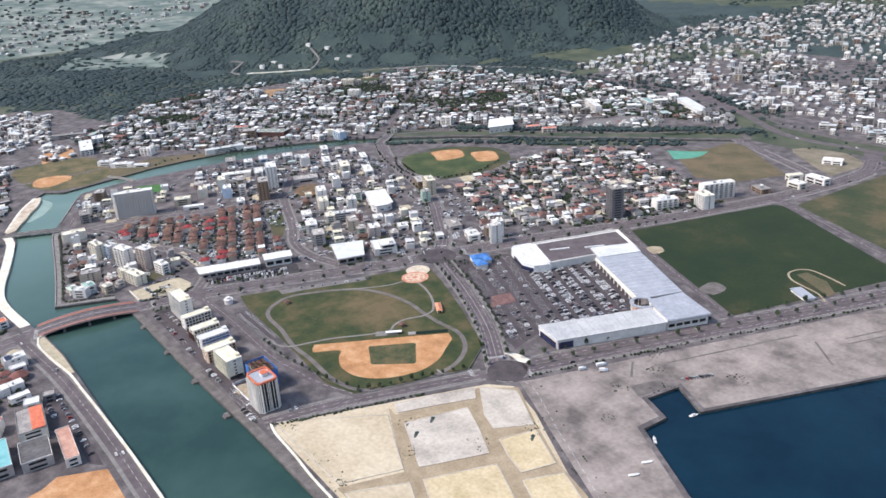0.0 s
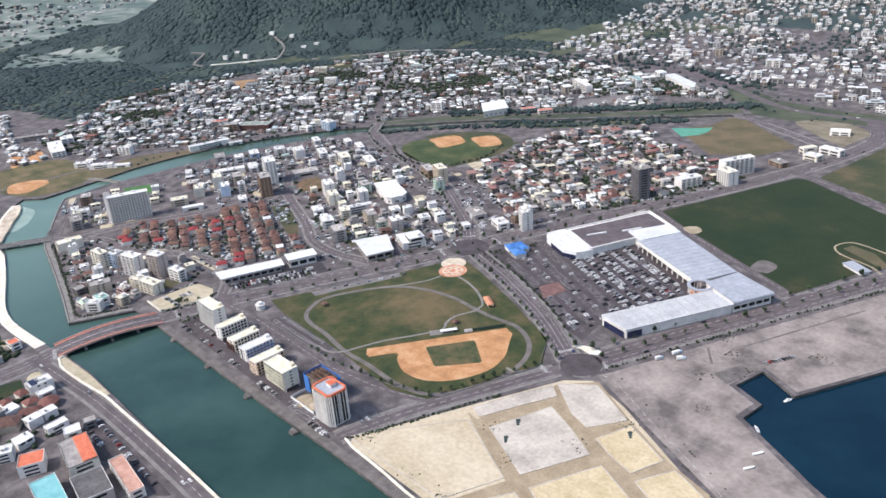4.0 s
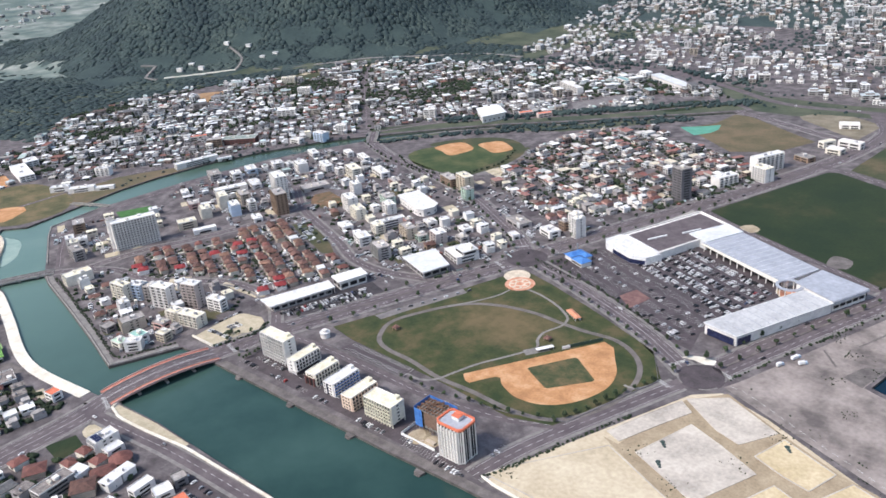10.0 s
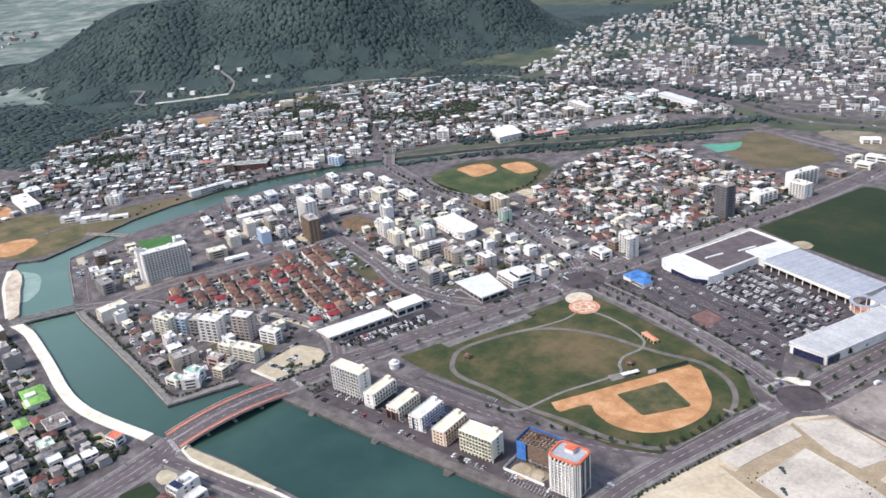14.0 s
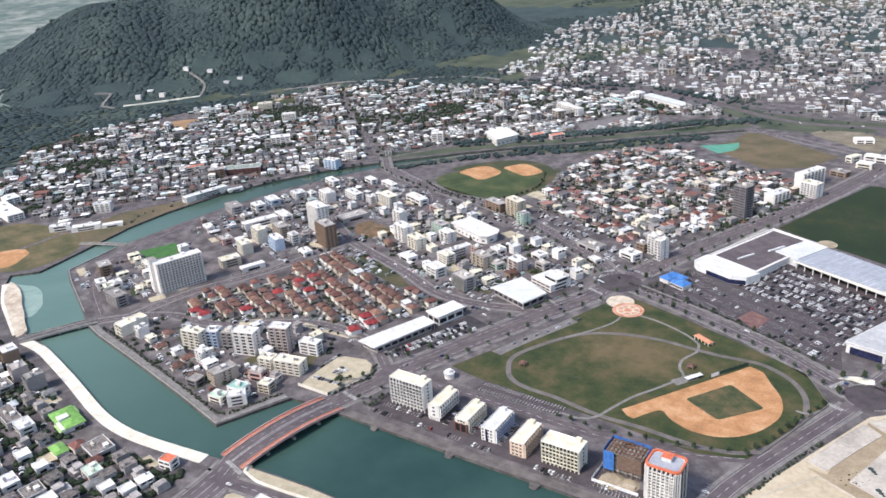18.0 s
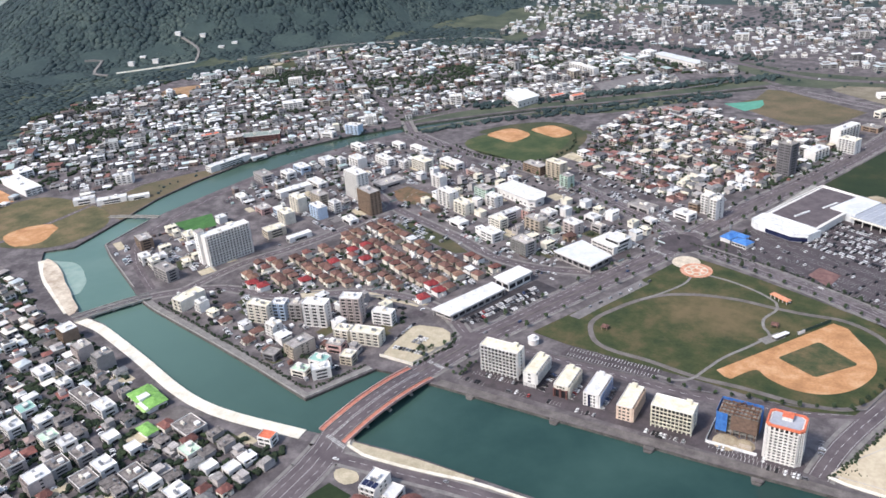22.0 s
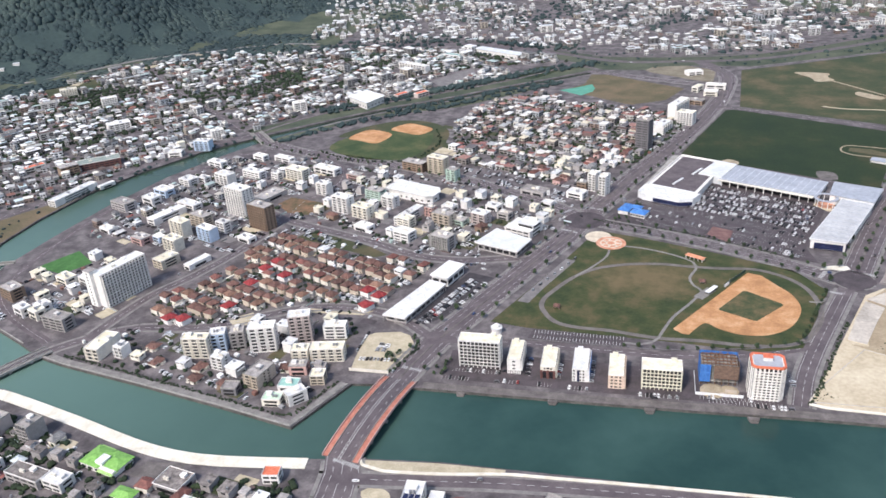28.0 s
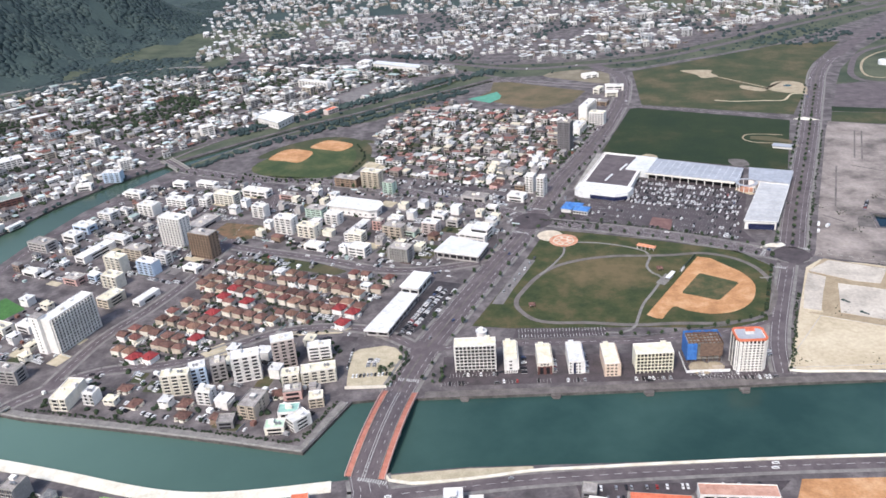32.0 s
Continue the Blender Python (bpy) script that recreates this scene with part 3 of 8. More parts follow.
solid("traffic_island", Shape().prism([(317, 219), (326, 220.5), (336, 218.5), (342, 222), (341, 228), (330, 228), (322, 225)], 0, 0.35), PALE_STONE, "cream paved corner island at the junction", "traffic island", kind="structure")

# promenades along the quays
path = curve([(640, 9), (275, 6), (200, 4), (130, 2.6), (8, 1.4)], 30)
solid("pavement_quay", ribbon(Shape(), path, 4.5, -3.0, -0.2, 0.2), QUAY_STONE, "brownish grey paved quayside walk", "pavement", kind="structure")
for x in (38, 105, 172, 240):
    solid("quay_steps", Shape().prism([(x - 4, -1.4), (x - 3, -5.0), (x + 3, -5.0), (x + 4, -1.4)], -3, -0.4).prism([(x - 3, -4.9), (x - 2.2, -6.4), (x + 2.2, -6.4), (x + 3, -4.9)], -3, -1.4), QUAY_STONE, "stone landing steps built out from the quay", "steps", "landing steps on the quay", kind="structure")
line = [(-47.5, -7), (-72, -61.2), (-135, -46.8), (-200, -33.4), (-296, -14.8), (-320, -7.5)]
solid("parapet_quay", ribbon(Shape(), line, -1.0, -2.0, -2.6, 0.9), CONCRETE, "pale grey stone parapet along the river wall", "parapet", kind="structure")
solid("pavement_quay_upper", ribbon(Shape(), line, -3.0, -8.0, -0.2, 0.16), PAVING, "paved walk behind the river parapet", "pavement", kind="structure")
line = curve([(-346, -58), (-318, -59), (-290, -65), (-232, -80), (-177, -95.5), (-140, -102), (-105, -102), (-46, -95)], 12)
solid("pavement_west_bank", ribbon(Shape(), line, 5.5, -4.6, -2.0, 0.5), PALE_STONE, "bright cream stone revetment on the west bank", "embankment", kind="structure")
line = curve([(-500, 10), (-455, -16), (-410, -35), (-368, -52)], 12)
solid("pavement_west_bank_upper", ribbon(Shape(), line, 5.0, -5.0, -2.0, 0.5), PALE_STONE, "bright cream stone revetment above the small bridge", "embankment", kind="structure")
line = curve([(-12.5, -84), (-9, -90), (6, -93.4), (44, -90.2), (84, -84), (115, -82.5), (183, -79.8), (300, -77.5), (600, -77)], 8)
solid("parapet_west_bank", ribbon(Shape(), line, 1.0, -1.0, -2.0, 0.9), PALE_STONE, "cream river wall on the west bank", "river wall", kind="structure")
patch("ground_bridge_bank", [(-12, -85), (-7, -90), (6, -92), (44, -89), (84, -83), (84, -79.6), (40, -80.4), (-8, -85)], 0.12, GRAVEL, "beige stone bank between wall and river", "river bank", base=-3)
line = [(-352, 8), (-438, 48), (-470, 66), (-480, 136)]
solid("parapet_quay_bend", ribbon(Shape(), line, -1.2, -2.2, -2.4, 0.9), CONCRETE, "pale stone parapet at the river bend", "parapet", kind="structure")
solid("sand_bar", Shape().prism(curve([(-500, 12), (-484, 20), (-466, 24), (-446, 19), (-428, 9), (-416, 2), (-406, -8), (-398, -22), (-412, -27), (-450, -6)], 5, True), -2.6, -2.1), mat("wet_sand", (0.2, 0.31, 0.27), (0.34, 0.43, 0.37), 16, 0.4), "pale drowned sand bar at the river bend", "sand bar", kind="structure")
solid("river_beach", Shape().prism(curve([(-500, 14), (-478, 11), (-452, 0), (-431, -12), (-405, -24), (-389, -33), (-366, -44), (-362, -56), (-382, -49), (-429, -29), (-470, -10)], 5, True), -2.4, 0.55), mat("beach_sand", (0.42, 0.33, 0.25), (0.72, 0.64, 0.52), 14, 0.95, 0.5), "pale sandy beach along the river bank", "beach", kind="structure")


# bridges
def bridge(name, a, b, width, rise, label, walk_mat, base_z=0.12):
    (ax, ay), (bx, by) = a, b
    length, turn = math.hypot(bx - ax, by - ay), math.atan2(by - ay, bx - ax)
    top = thing(name, label, "bridge", at=pose((ax + bx) / 2, (ay + by) / 2, 0, 0, 0, math.degrees(turn)), kind="structure")
    n = 16
    def zed(k):
        return base_z + rise * (1 - (2 * k / n - 1) ** 2)
    def strip(y0, y1, low, high):
        s = Shape()
        for k in range(n):
            x0, x1 = -length / 2 + length * k / n, -length / 2 + length * (k + 1) / n
            v = []
            for x, h in ((x0, zed(k)), (x1, zed(k + 1))):
                v += [(x, y0, h + low), (x, y1, h + low), (x, y1, h + high), (x, y0, h + high)]
            s.add(v, [(0, 1, 5, 4), (3, 7, 6, 2), (0, 4, 7, 3), (1, 2, 6, 5)] + ([(0, 3, 2, 1)] if k == 0 else []) + ([(4, 5, 6, 7)] if k == n - 1 else []))
        return s
    part("deck", strip(-width / 2, width / 2, -0.9, 0.0), ASPHALT, top, "grey asphalt deck")
    for s in (-1, 1):
        part("footway", strip(s * (width / 2 - 4.2), s * (width / 2 - 0.5), 0.0, 0.2) if s > 0 else strip(s * (width / 2 - 0.5), s * (width / 2 - 4.2), 0.0, 0.2), walk_mat, top, "red-brown paved footway" if walk_mat is FOOTWAY else "")
        part("parapet", strip(s * width / 2 - 0.25, s * width / 2 + 0.25, -0.9, 1.1), CONCRETE if walk_mat is not FOOTWAY else PINK, top, "pinkish concrete parapet" if walk_mat is FOOTWAY else "")
        part("kerb_rail", strip(s * (width / 2 - 4.5) - 0.15, s * (width / 2 - 4.5) + 0.15, 0.0, 0.7), CONCRETE, top)
    for k in range(1, 4):
        x = -length / 2 + length * k / 4
        part("pier", Shape().box(x, 0, -5, 2.2, width - 3, 4.4), CONCRETE, top)
    if width > 20:
        for y in (-0.2, 1.5):
            part("centre_line", strip(y, y + 0.35, 0.0, 0.03), PAINT, top, "white painted line")
        for k in range(int(length / 9)):
            for y in (-5.2, 5.6):
                part("lane_line", Shape().box(-length / 2 + 5 + k * 9, y, base_z + rise * (1 - ((2 * (5 + k * 9)) / length - 1) ** 2) - 0.05, 4, 0.22, 0.1), PAINT, top)
        for k in range(5):
            part("median_hatch", Shape().box(-length / 2 + 2 + k * 3.4, 0.8, base_z + rise * (1 - ((2 * (2 + k * 3.4)) / length - 1) ** 2) - 0.05, 2.2, 0.4, 0.1, 0.6), PAINT, top)
    else:
        for k in range(int(length / 9)):
            part("lane_line", Shape().box(-length / 2 + 5 + k * 9, 0, base_z + rise * (1 - ((2 * (5 + k * 9)) / length - 1) ** 2) - 0.05, 5, 0.3, 0.1), PAINT, top)
    return top


FOOTWAY = mat("red_paving", (0.36, 0.135, 0.095), (0.5, 0.21, 0.155), 4, 0.85, 1.5)
bridge("bridge_main", (-25.4, -87), (-10.6, 5), 27, 4.2, "grey road bridge with red-brown footways over the river", FOOTWAY, 0.3)
bridge("bridge_west", (-352, -60), (-320, 4), 13, 0.8, "small grey road bridge over the river", PAVING, 0.3)
bridge("bridge_old_town", (-404, 580), (-360, 530), 18, 0.5, "flat grey bridge into the old town", PAVING, 0.3)
bridge("bridge_foot", (-535, 124), (-474, 148), 5, 0.6, "narrow pale footbridge over the upper river", PAVING, 0.3)

PATH_TAR = mat("park_asphalt", (0.12, 0.105, 0.1), (0.19, 0.17, 0.16), 9, 0.9, 0.8)
# park
solid("park_path", ribbon(Shape(), curve([(94, 103), (82, 122), (81, 137), (88, 154), (102, 179), (121, 199), (149, 211), (180, 215), (205, 213), (232, 212), (262, 213), (287, 200), (302, 178), (306, 147), (299, 119), (281, 94), (251, 86), (210, 88), (176, 88), (140, 94), (112, 96)], 5, True), 2.2, -2.2, 0, 0.2, closed=True), PATH_TAR, "grey asphalt walking loop round the park", "path", kind="structure")
solid("park_path_inner", ribbon(Shape(), curve([(211, 208), (205, 191), (208, 177), (214, 168), (205, 148), (190, 122), (182, 101), (176, 85), (165, 77.5), (152, 78)], 4), 1.2, -1.2, 0, 0.21), PAVING, "narrow winding park path", "path", kind="structure")
solid("park_path_plaza", ribbon(Shape(), curve([(142, 250), (165, 246), (190, 236), (209, 222), (211, 208)], 5), 1.2, -1.2, 0, 0.21), PAVING, "narrow pale path to the plaza", "path", kind="structure")
solid("park_path_west", ribbon(Shape(), curve([(132, 240), (130, 225), (118, 202), (104, 182)], 5), 1.1, -1.1, 0, 0.21), PAVING, "narrow pale park path", "path", kind="structure")
solid("park_path_corner", ribbon(Shape(), curve([(299, 160), (308, 160), (314, 168)], 4), 1.1, -1.1, 0, 0.21), PAVING, "short pale path to the junction", "path", kind="structure")
WORN_GRASS = mat("infield_grass", (0.03, 0.05, 0.018), (0.15, 0.11, 0.055), 13, 0.95, 0.6, third=(0.075, 0.078, 0.034))
dirt = curve([(201, 96), (214, 115), (224, 108), (242, 101), (263, 104), (281, 120), (291, 147), (287, 170), (276, 187), (266, 202)], 3)
solid("ground_infield", Shape().prism([(189, 103), (196, 97)] + dirt + [(255, 206)], 0, 0.22), CLAY, "orange clay of the park ball field", "ball field", kind="structure")
solid("ground_infield_grass", Shape().prism([(226.6, 139.6), (226.4, 137.4), (252.6, 123.4), (255, 123.8), (277.8, 150.8), (277.6, 153.6), (250.8, 172.2), (248, 171.6)], 0, 0.26), WORN_GRASS, "green grass square inside the clay", "ball field", kind="structure")
CREAM_TILE = mat("cream_paving", (0.5, 0.42, 0.32), (0.72, 0.63, 0.5), 5, 0.85, 0.8)
solid("ground_plaza", Shape().tube(120, 268, 0, 13, 0.24, 28).prism([(112, 258), (122, 254), (132, 264), (126, 279)], 0, 0.235), CREAM_TILE, "round cream paved plaza", "plaza", kind="structure")
ORANGE_TILE = mat("orange_paving", (0.5, 0.19, 0.1), (0.66, 0.38, 0.27), 5, 0.85, 0.8)
plaza = solid("ground_plaza_orange", Shape().tube(133, 255, 0, 14.5, 0.27, 28), ORANGE_TILE, "round plaza with orange patterned paving", "plaza", kind="structure")
for k in range(2):
    ringline = [(133 + (4.5 + 5.5 * k) * math.cos(6.2832 * i / 28), 255 + (4.5 + 5.5 * k) * math.sin(6.2832 * i / 28)) for i in range(28)]
    part("paving_ring", ribbon(Shape(), ringline, 0.7, -0.7, 0.2, 0.31, closed=True), CREAM_TILE, plaza, "cream paving ring")
for k in range(7):
    part("paving_ray", Shape().box(133 + 7.6 * math.cos(0.9 * k), 255 + 7.6 * math.sin(0.9 * k), 0.2, 4.4, 2.2, 0.105, 0.9 * k), CREAM_TILE, plaza, "cream paving ray")
PALE_TAR = mat("worn_asphalt", (0.15, 0.138, 0.14), (0.23, 0.215, 0.21), 8, 0.9, 0.8)
patch("ground_park_parking", [(76, 74.5), (79, 88), (154, 86), (154, 73.5)], 0.19, DARK_ASPHALT, "asphalt parking strip beside the park", "parking")
patch("ground_park_parking_west", [(59, 132), (64, 146), (93, 217), (102, 213), (79, 158), (69, 130)], 0.19, PALE_TAR, "grey asphalt parking strip beside the boulevard", "parking")
patch("ground_mall_parking", [(122, 306), (160, 378), (212, 364), (232, 428), (350, 372), (312, 262), (318, 232), (286, 240), (200, 283)], 0.09, DARK_ASPHALT, "large dark asphalt car park", "parking")
patch("ground_mall_orange", [(224, 284), (231, 303), (250, 294), (243, 268)], 0.12, mat("maroon_paving", (0.12, 0.062, 0.06), (0.25, 0.14, 0.125), 7, 0.9, 1.0), "red-brown paved entrance strip of the car park", "paving")
FORECOURT = [(-27, 80), (-9, 86), (8, 108), (26, 158), (31, 172), (6, 180), (-6, 146)]
patch("ground_showroom_parking", FORECOURT, 0.04, BLACK_TAR, "dark asphalt forecourt of the showroom", "parking")
patch("ground_river_lot", [(-53, 12), (-55, 33), (-56, 60), (-50, 66), (-30, 70), (-20, 66), (-12, 52), (-15, 38), (-23, 12)], 0.15, GRAVEL, "cream gravel car park by the bridge", "parking")
solid("lot_wall", ribbon(Shape(), [(-54, 11.5), (-22, 11.5)], 0.6, -0.6, -0.2, 2.0), CREAM, "cream arched wall at the edge of the gravel car park", "wall", kind="structure")
patch("ground_far_field", curve([(-262, 515), (-252, 560), (-205, 594), (-140, 594), (-124, 550), (-128, 502), (-150, 475), (-212, 480)], 12, True), 0.16, mat("outfield_grass", (0.03, 0.055, 0.018), (0.095, 0.1, 0.042), 30, 0.95, 0.5, third=(0.052, 0.075, 0.027)), "green outfield of the far ball ground", "ball field")
patch("ground_far_clay_a", curve([(-248, 557), (-242, 582), (-229, 597), (-208, 592), (-190, 578), (-193, 553), (-203, 538), (-226, 548)], 5, True), 0.22, CLAY, "orange clay infield", "ball field")
patch("ground_far_clay_b", curve([(-198, 600), (-190, 618), (-177, 629), (-153, 618), (-136, 602), (-149, 578), (-172, 586)], 5, True), 0.24, CLAY, "orange clay infield", "ball field")
patch("ground_green_pitch", [(-441, 141), (-420, 181), (-387, 157), (-403, 130)], 0.16, mat("bright_turf", (0.04, 0.12, 0.03), (0.07, 0.19, 0.05), 10, 0.9, 0.6), "bright green fenced pitch", "pitch")
patch("ground_brown_lot", [(-252, 320), (-244, 342), (-199, 329), (-184, 312), (-205, 294), (-230, 298)], 0.14, mat("overgrown_earth", (0.06, 0.07, 0.03), (0.26, 0.14, 0.08), 16, 0.95, 0.5, third=(0.16, 0.105, 0.06)), "brown overgrown empty lot", "lot")
patch("ground_green_lot", [(-193, 237), (-184, 251), (-150, 242), (-107, 223), (-82, 207), (-94, 200), (-147, 219)], 0.14, OLIVE, "green strip beside the estate", "lot")
patch("ground_west_clay", [(232, -128), (247, -97), (330, -97), (360, -170), (246, -170), (240, -140)], 0.14, CLAY, "orange clay sports ground", "ball field")
patch("ground_west_carpark", [(110, -98), (240, -98), (232, -106), (182, -105), (166, -118), (112, -115)], 0.12, DARK_ASPHALT, "asphalt car park on the west bank", "parking")
patch("ground_left_clay", curve([(-568, 20), (-610, 33), (-607, 64), (-586, 81), (-567, 76), (-558, 60), (-549, 41)], 10, True), 0.2, CLAY, "orange clay ball ground by the upper river", "ball field")
patch("ground_left_grass", curve([(-700, 20), (-690, 130), (-575, 140), (-522, 112), (-512, 70), (-528, 34), (-600, 10)], 10, True), 0.14, mat("parched_grass", (0.062, 0.07, 0.03), (0.19, 0.14, 0.075), 30, 0.95, 0.4, third=(0.12, 0.105, 0.05)), "worn grass round the ball ground", "ball field")
patch("ground_school_clay", curve([(-707, 62), (-806, 93), (-786, 127), (-746, 124), (-709, 113), (-722, 86)], 8, True), 0.2, CLAY, "pale orange earth school ground", "ball field")
patch("ground_hill_clay", curve([(-968, 577), (-990, 622), (-945, 664), (-893, 630), (-906, 571)], 10, True), 0.3, mat("hill_clay", (0.28, 0.17, 0.09), (0.45, 0.29, 0.16), 24, 0.95, 0.3), "bare orange earth clearing below the hill", "lot")
patch("ground_turf_far", [(24, 810), (54, 828), (73, 845), (80, 820), (77, 800), (61, 779)], 0.17, mat("teal_turf", (0.08, 0.28, 0.2), (0.12, 0.36, 0.27), 12, 0.9), "pale green court beside the dry field", "pitch")

patch("ground_school_yard", [(-206, 868), (-150, 960), (-134, 914), (-176, 830)], 0.14, PALE_TAR, "wide grey school yard", "yard")
patch("ground_canal_green", curve([(-58, 905), (-30, 882), (8, 938), (-8, 968), (-36, 958)], 10, True), 0.13, DARK_LAWN, "dark green field beside the canal", "field")

# levelled plots in the sand with packed tracks between them
TRACK_SAND = mat("packed_sand", (0.3, 0.235, 0.155), (0.42, 0.34, 0.235), 14, 0.95, 0.6)
WHITE_SAND = mat("white_sand", (0.4, 0.36, 0.315), (0.6, 0.55, 0.48), 22, 0.95, 0.4, third=(0.52, 0.47, 0.41))
YELLOW_SAND = mat("yellow_sand", (0.5, 0.4, 0.24), (0.66, 0.55, 0.37), 18, 0.95, 0.4)
patch("ground_sand_tracks", [(318, 98), (331, 96), (345, 168), (366, 192), (412, 168), (455, 148), (492, 138), (640, 62), (640, 20), (376, 18), (392, 62), (346, 84), (330, 92)], 0.165, TRACK_SAND, "packed brown tracks between sand plots", "track")


def plot(ring, material, label):
    """A raised plot with worn, rounded corners and a low pale bank round it."""
    soft = []
    for i, (x, y) in enumerate(ring):
        (ax, ay), (bx, by) = ring[i - 1], ring[(i + 1) % len(ring)]
        for q, w in ((ax, ay), 0.09), ((x, y), 0), ((bx, by), 0.09):
            soft.append((x + (q[0] - x) * w, y + (q[1] - y) * w))
    top = solid("sand_plot", Shape().prism(soft, 0, 0.4), material, label, "plot", "plots in the sand", kind="structure")
    part("bank", ribbon(Shape(), soft, 0.5, -0.3, 0.2, 0.62, closed=True), WHITE_SAND, top, "low pale bank")


plot([(278, 20), (285, 34), (327, 91), (347, 82), (389, 63), (373, 21), (310, 20)], SAND, "wide cream levelled plot in the sand")
plot([(345, 95), (361, 143), (386, 133), (415, 119), (395, 73)], WHITE_SAND, "pale levelled plot with dark heaps")
plot([(330, 99), (343, 130), (355, 156), (343, 165), (330, 136), (318, 104)], WHITE_SAND, "narrow white plot beside the street")
plot([(345, 169), (369, 187), (411, 166), (395, 141), (377, 147)], WHITE_SAND, "pale plot near the junction")
plot([(408, 135), (417, 162), (454, 146), (446, 122), (430, 126)], YELLOW_SAND, "yellowish levelled plot")
plot([(408, 67), (428, 115), (462, 101), (500, 86), (470, 40)], YELLOW_SAND, "yellowish levelled plot")
plot([(453, 117), (465, 143), (489, 134), (540, 108), (510, 92)], YELLOW_SAND, "yellowish levelled plot")
plot([(384, 19), (404, 58), (420, 51), (470, 30), (600, 18)], SAND, "cream levelled plot beside the river")
solid("sand_bund", ribbon(Shape(), curve([(277, 17), (288, 14.5), (323, 13), (375, 10), (500, 11), (640, 11)], 8), 0.8, -0.8, 0, 1.1), PALE_STONE, "low pale wall at the sand's edge", "bund", kind="structure")
solid("meadow_track", ribbon(Shape(), curve([(430, 870), (455, 835), (500, 770), (526, 745)], 12), 1.8, -1.2, 0, 0.2), TRACK, "pale track over the green land", "track", kind="structure")
solid("meadow_track_low", ribbon(Shape(), curve([(402, 722), (430, 710), (470, 706), (497, 702), (519, 732), (541, 728)], 6), 1.8, -1.4, 0, 0.21), SAND, "pale track over the green land", "track", kind="structure")
solid("meadow_clearing", Shape().prism(curve([(391, 911), (412, 912), (442, 903), (436, 884), (442, 862), (416, 855), (410, 880)], 5, True), 0, 0.19), TRACK, "pale bare clearing", "clearing", kind="structure")
solid("meadow_loop", ribbon(Shape(), curve([(450, 500), (437, 511), (403, 522), (392, 538), (401, 555), (424, 552), (445, 545)], 6), 1.0, -1.0, 0, 0.19), TRACK, "pale track loop on the grass plot", "track", kind="structure")
solid("meadow_bare_strip", Shape().prism([(400, 536), (430, 521), (446, 512), (448, 522), (428, 542), (404, 548)], 0, 0.17), DRY_LAWN, "bare earth strip on the grass plot", "clearing", kind="structure")
patch("ground_grey_pad", curve([(354, 440), (353, 464), (371, 461), (371, 440)], 6, True), 0.15, QUAY_STONE, "grey-brown bare pad on the grass plot", "clearing")
patch("ground_pale_pad", curve([(250, 488), (259, 500), (271, 492), (267, 479)], 6, True), 0.15, TRACK, "small pale bare patch on the grass plot", "clearing")
patch("ground_wharf_wet", [(424, 258), (432, 279), (447, 286), (439, 251)], 0.13, QUAY_STONE, "damp dark strip beside the harbour basin", "wharf")
patch("ground_estate_wedge", [(-188, 70), (-170, 84), (-158, 66), (-177, 60)], 0.12, GRAVEL, "sandy wedge of open ground beside the estate", "lot")
patch("ground_estate_edge", [(-126, 90), (-70, 92), (-62, 100), (-70, 99), (-126, 97)], 0.12, GRAVEL, "sandy verge along the estate street", "lot")
patch("ground_west_lot", [(-160, -125), (-155, -110), (-127, -108), (-131, -125)], 0.1, QUAY_STONE, "brown-grey gravel lot on the west bank", "lot")
solid("estate_wall", ribbon(Shape(), curve([(-213, 162), (-230, 128), (-248, 82)], 10), 0.9, -0.9, 0, 1.6), PALE_STONE, "cream boundary wall through the estate", "wall", kind="structure")
patch("ground_bridge_verge", curve([(-2, -113), (2, -109), (12, -109), (18, -115), (12, -122), (2, -120)], 4, True), 0.13, GRAVEL, "sandy verge at the corner of the bridge road", "verge")
patch("ground_hill_foot", [(-955, 812), (-891, 897), (-851, 837), (-889, 740)], 0.1, OLIVE, "green field at the foot of the hill", "field")
patch("ground_corner_green", [(-4, -146), (2, -125), (22, -128), (22, -148)], 0.1, DARK_LAWN, "green garden beside the main road", "lawn")

# paved, gravelled and worn lots between the town's buildings
rng = random.Random(77)
lots = [Shape(), Shape(), Shape(), Shape()]
k = 0
for ring_, n, turn_ in (([(-440, 210), (-250, 200), (60, 215), (95, 325), (-60, 425), (-280, 490), (-420, 460)], 150, -23), ([(-320, 12), (-84, -44), (-60, 90), (-262, 44)], 26, -10), ([(-455, 60), (-340, 20), (-290, 90), (-400, 190)], 40, -23), ([(-640, -250), (-30, -250), (-50, -112), (-330, -75), (-560, -20)], 110, -10), ([(-110, 430), (80, 395), (220, 640), (20, 790), (-110, 690)], 90, -23), ([(-130, 440), (-90, 430), (-70, 560), (-125, 640)], 30, -23)):
    xs, ys = [p[0] for p in ring_], [p[1] for p in ring_]
    for j in range(n):
        x, y, w_, d_ = rng.uniform(min(xs), max(xs)), rng.uniform(min(ys), max(ys)), rng.uniform(8, 26), rng.uniform(7, 18)
        if inside(x, y, ring_) and not near_road(x, y, max(w_, d_) * 0.6) and not inside(x, y, SHORE) and not any(inside(x + a, y + b, SHORE) for a, b in ((16, 0), (-16, 0), (0, 16), (0, -16))):
            k += 1
            lots[rng.choices((0, 1, 2, 3), (3, 2, 3, 2))[0]].box(x, y, -0.2, w_, d_, 0.225 + 0.0006 * (k % 40), radians(turn_))
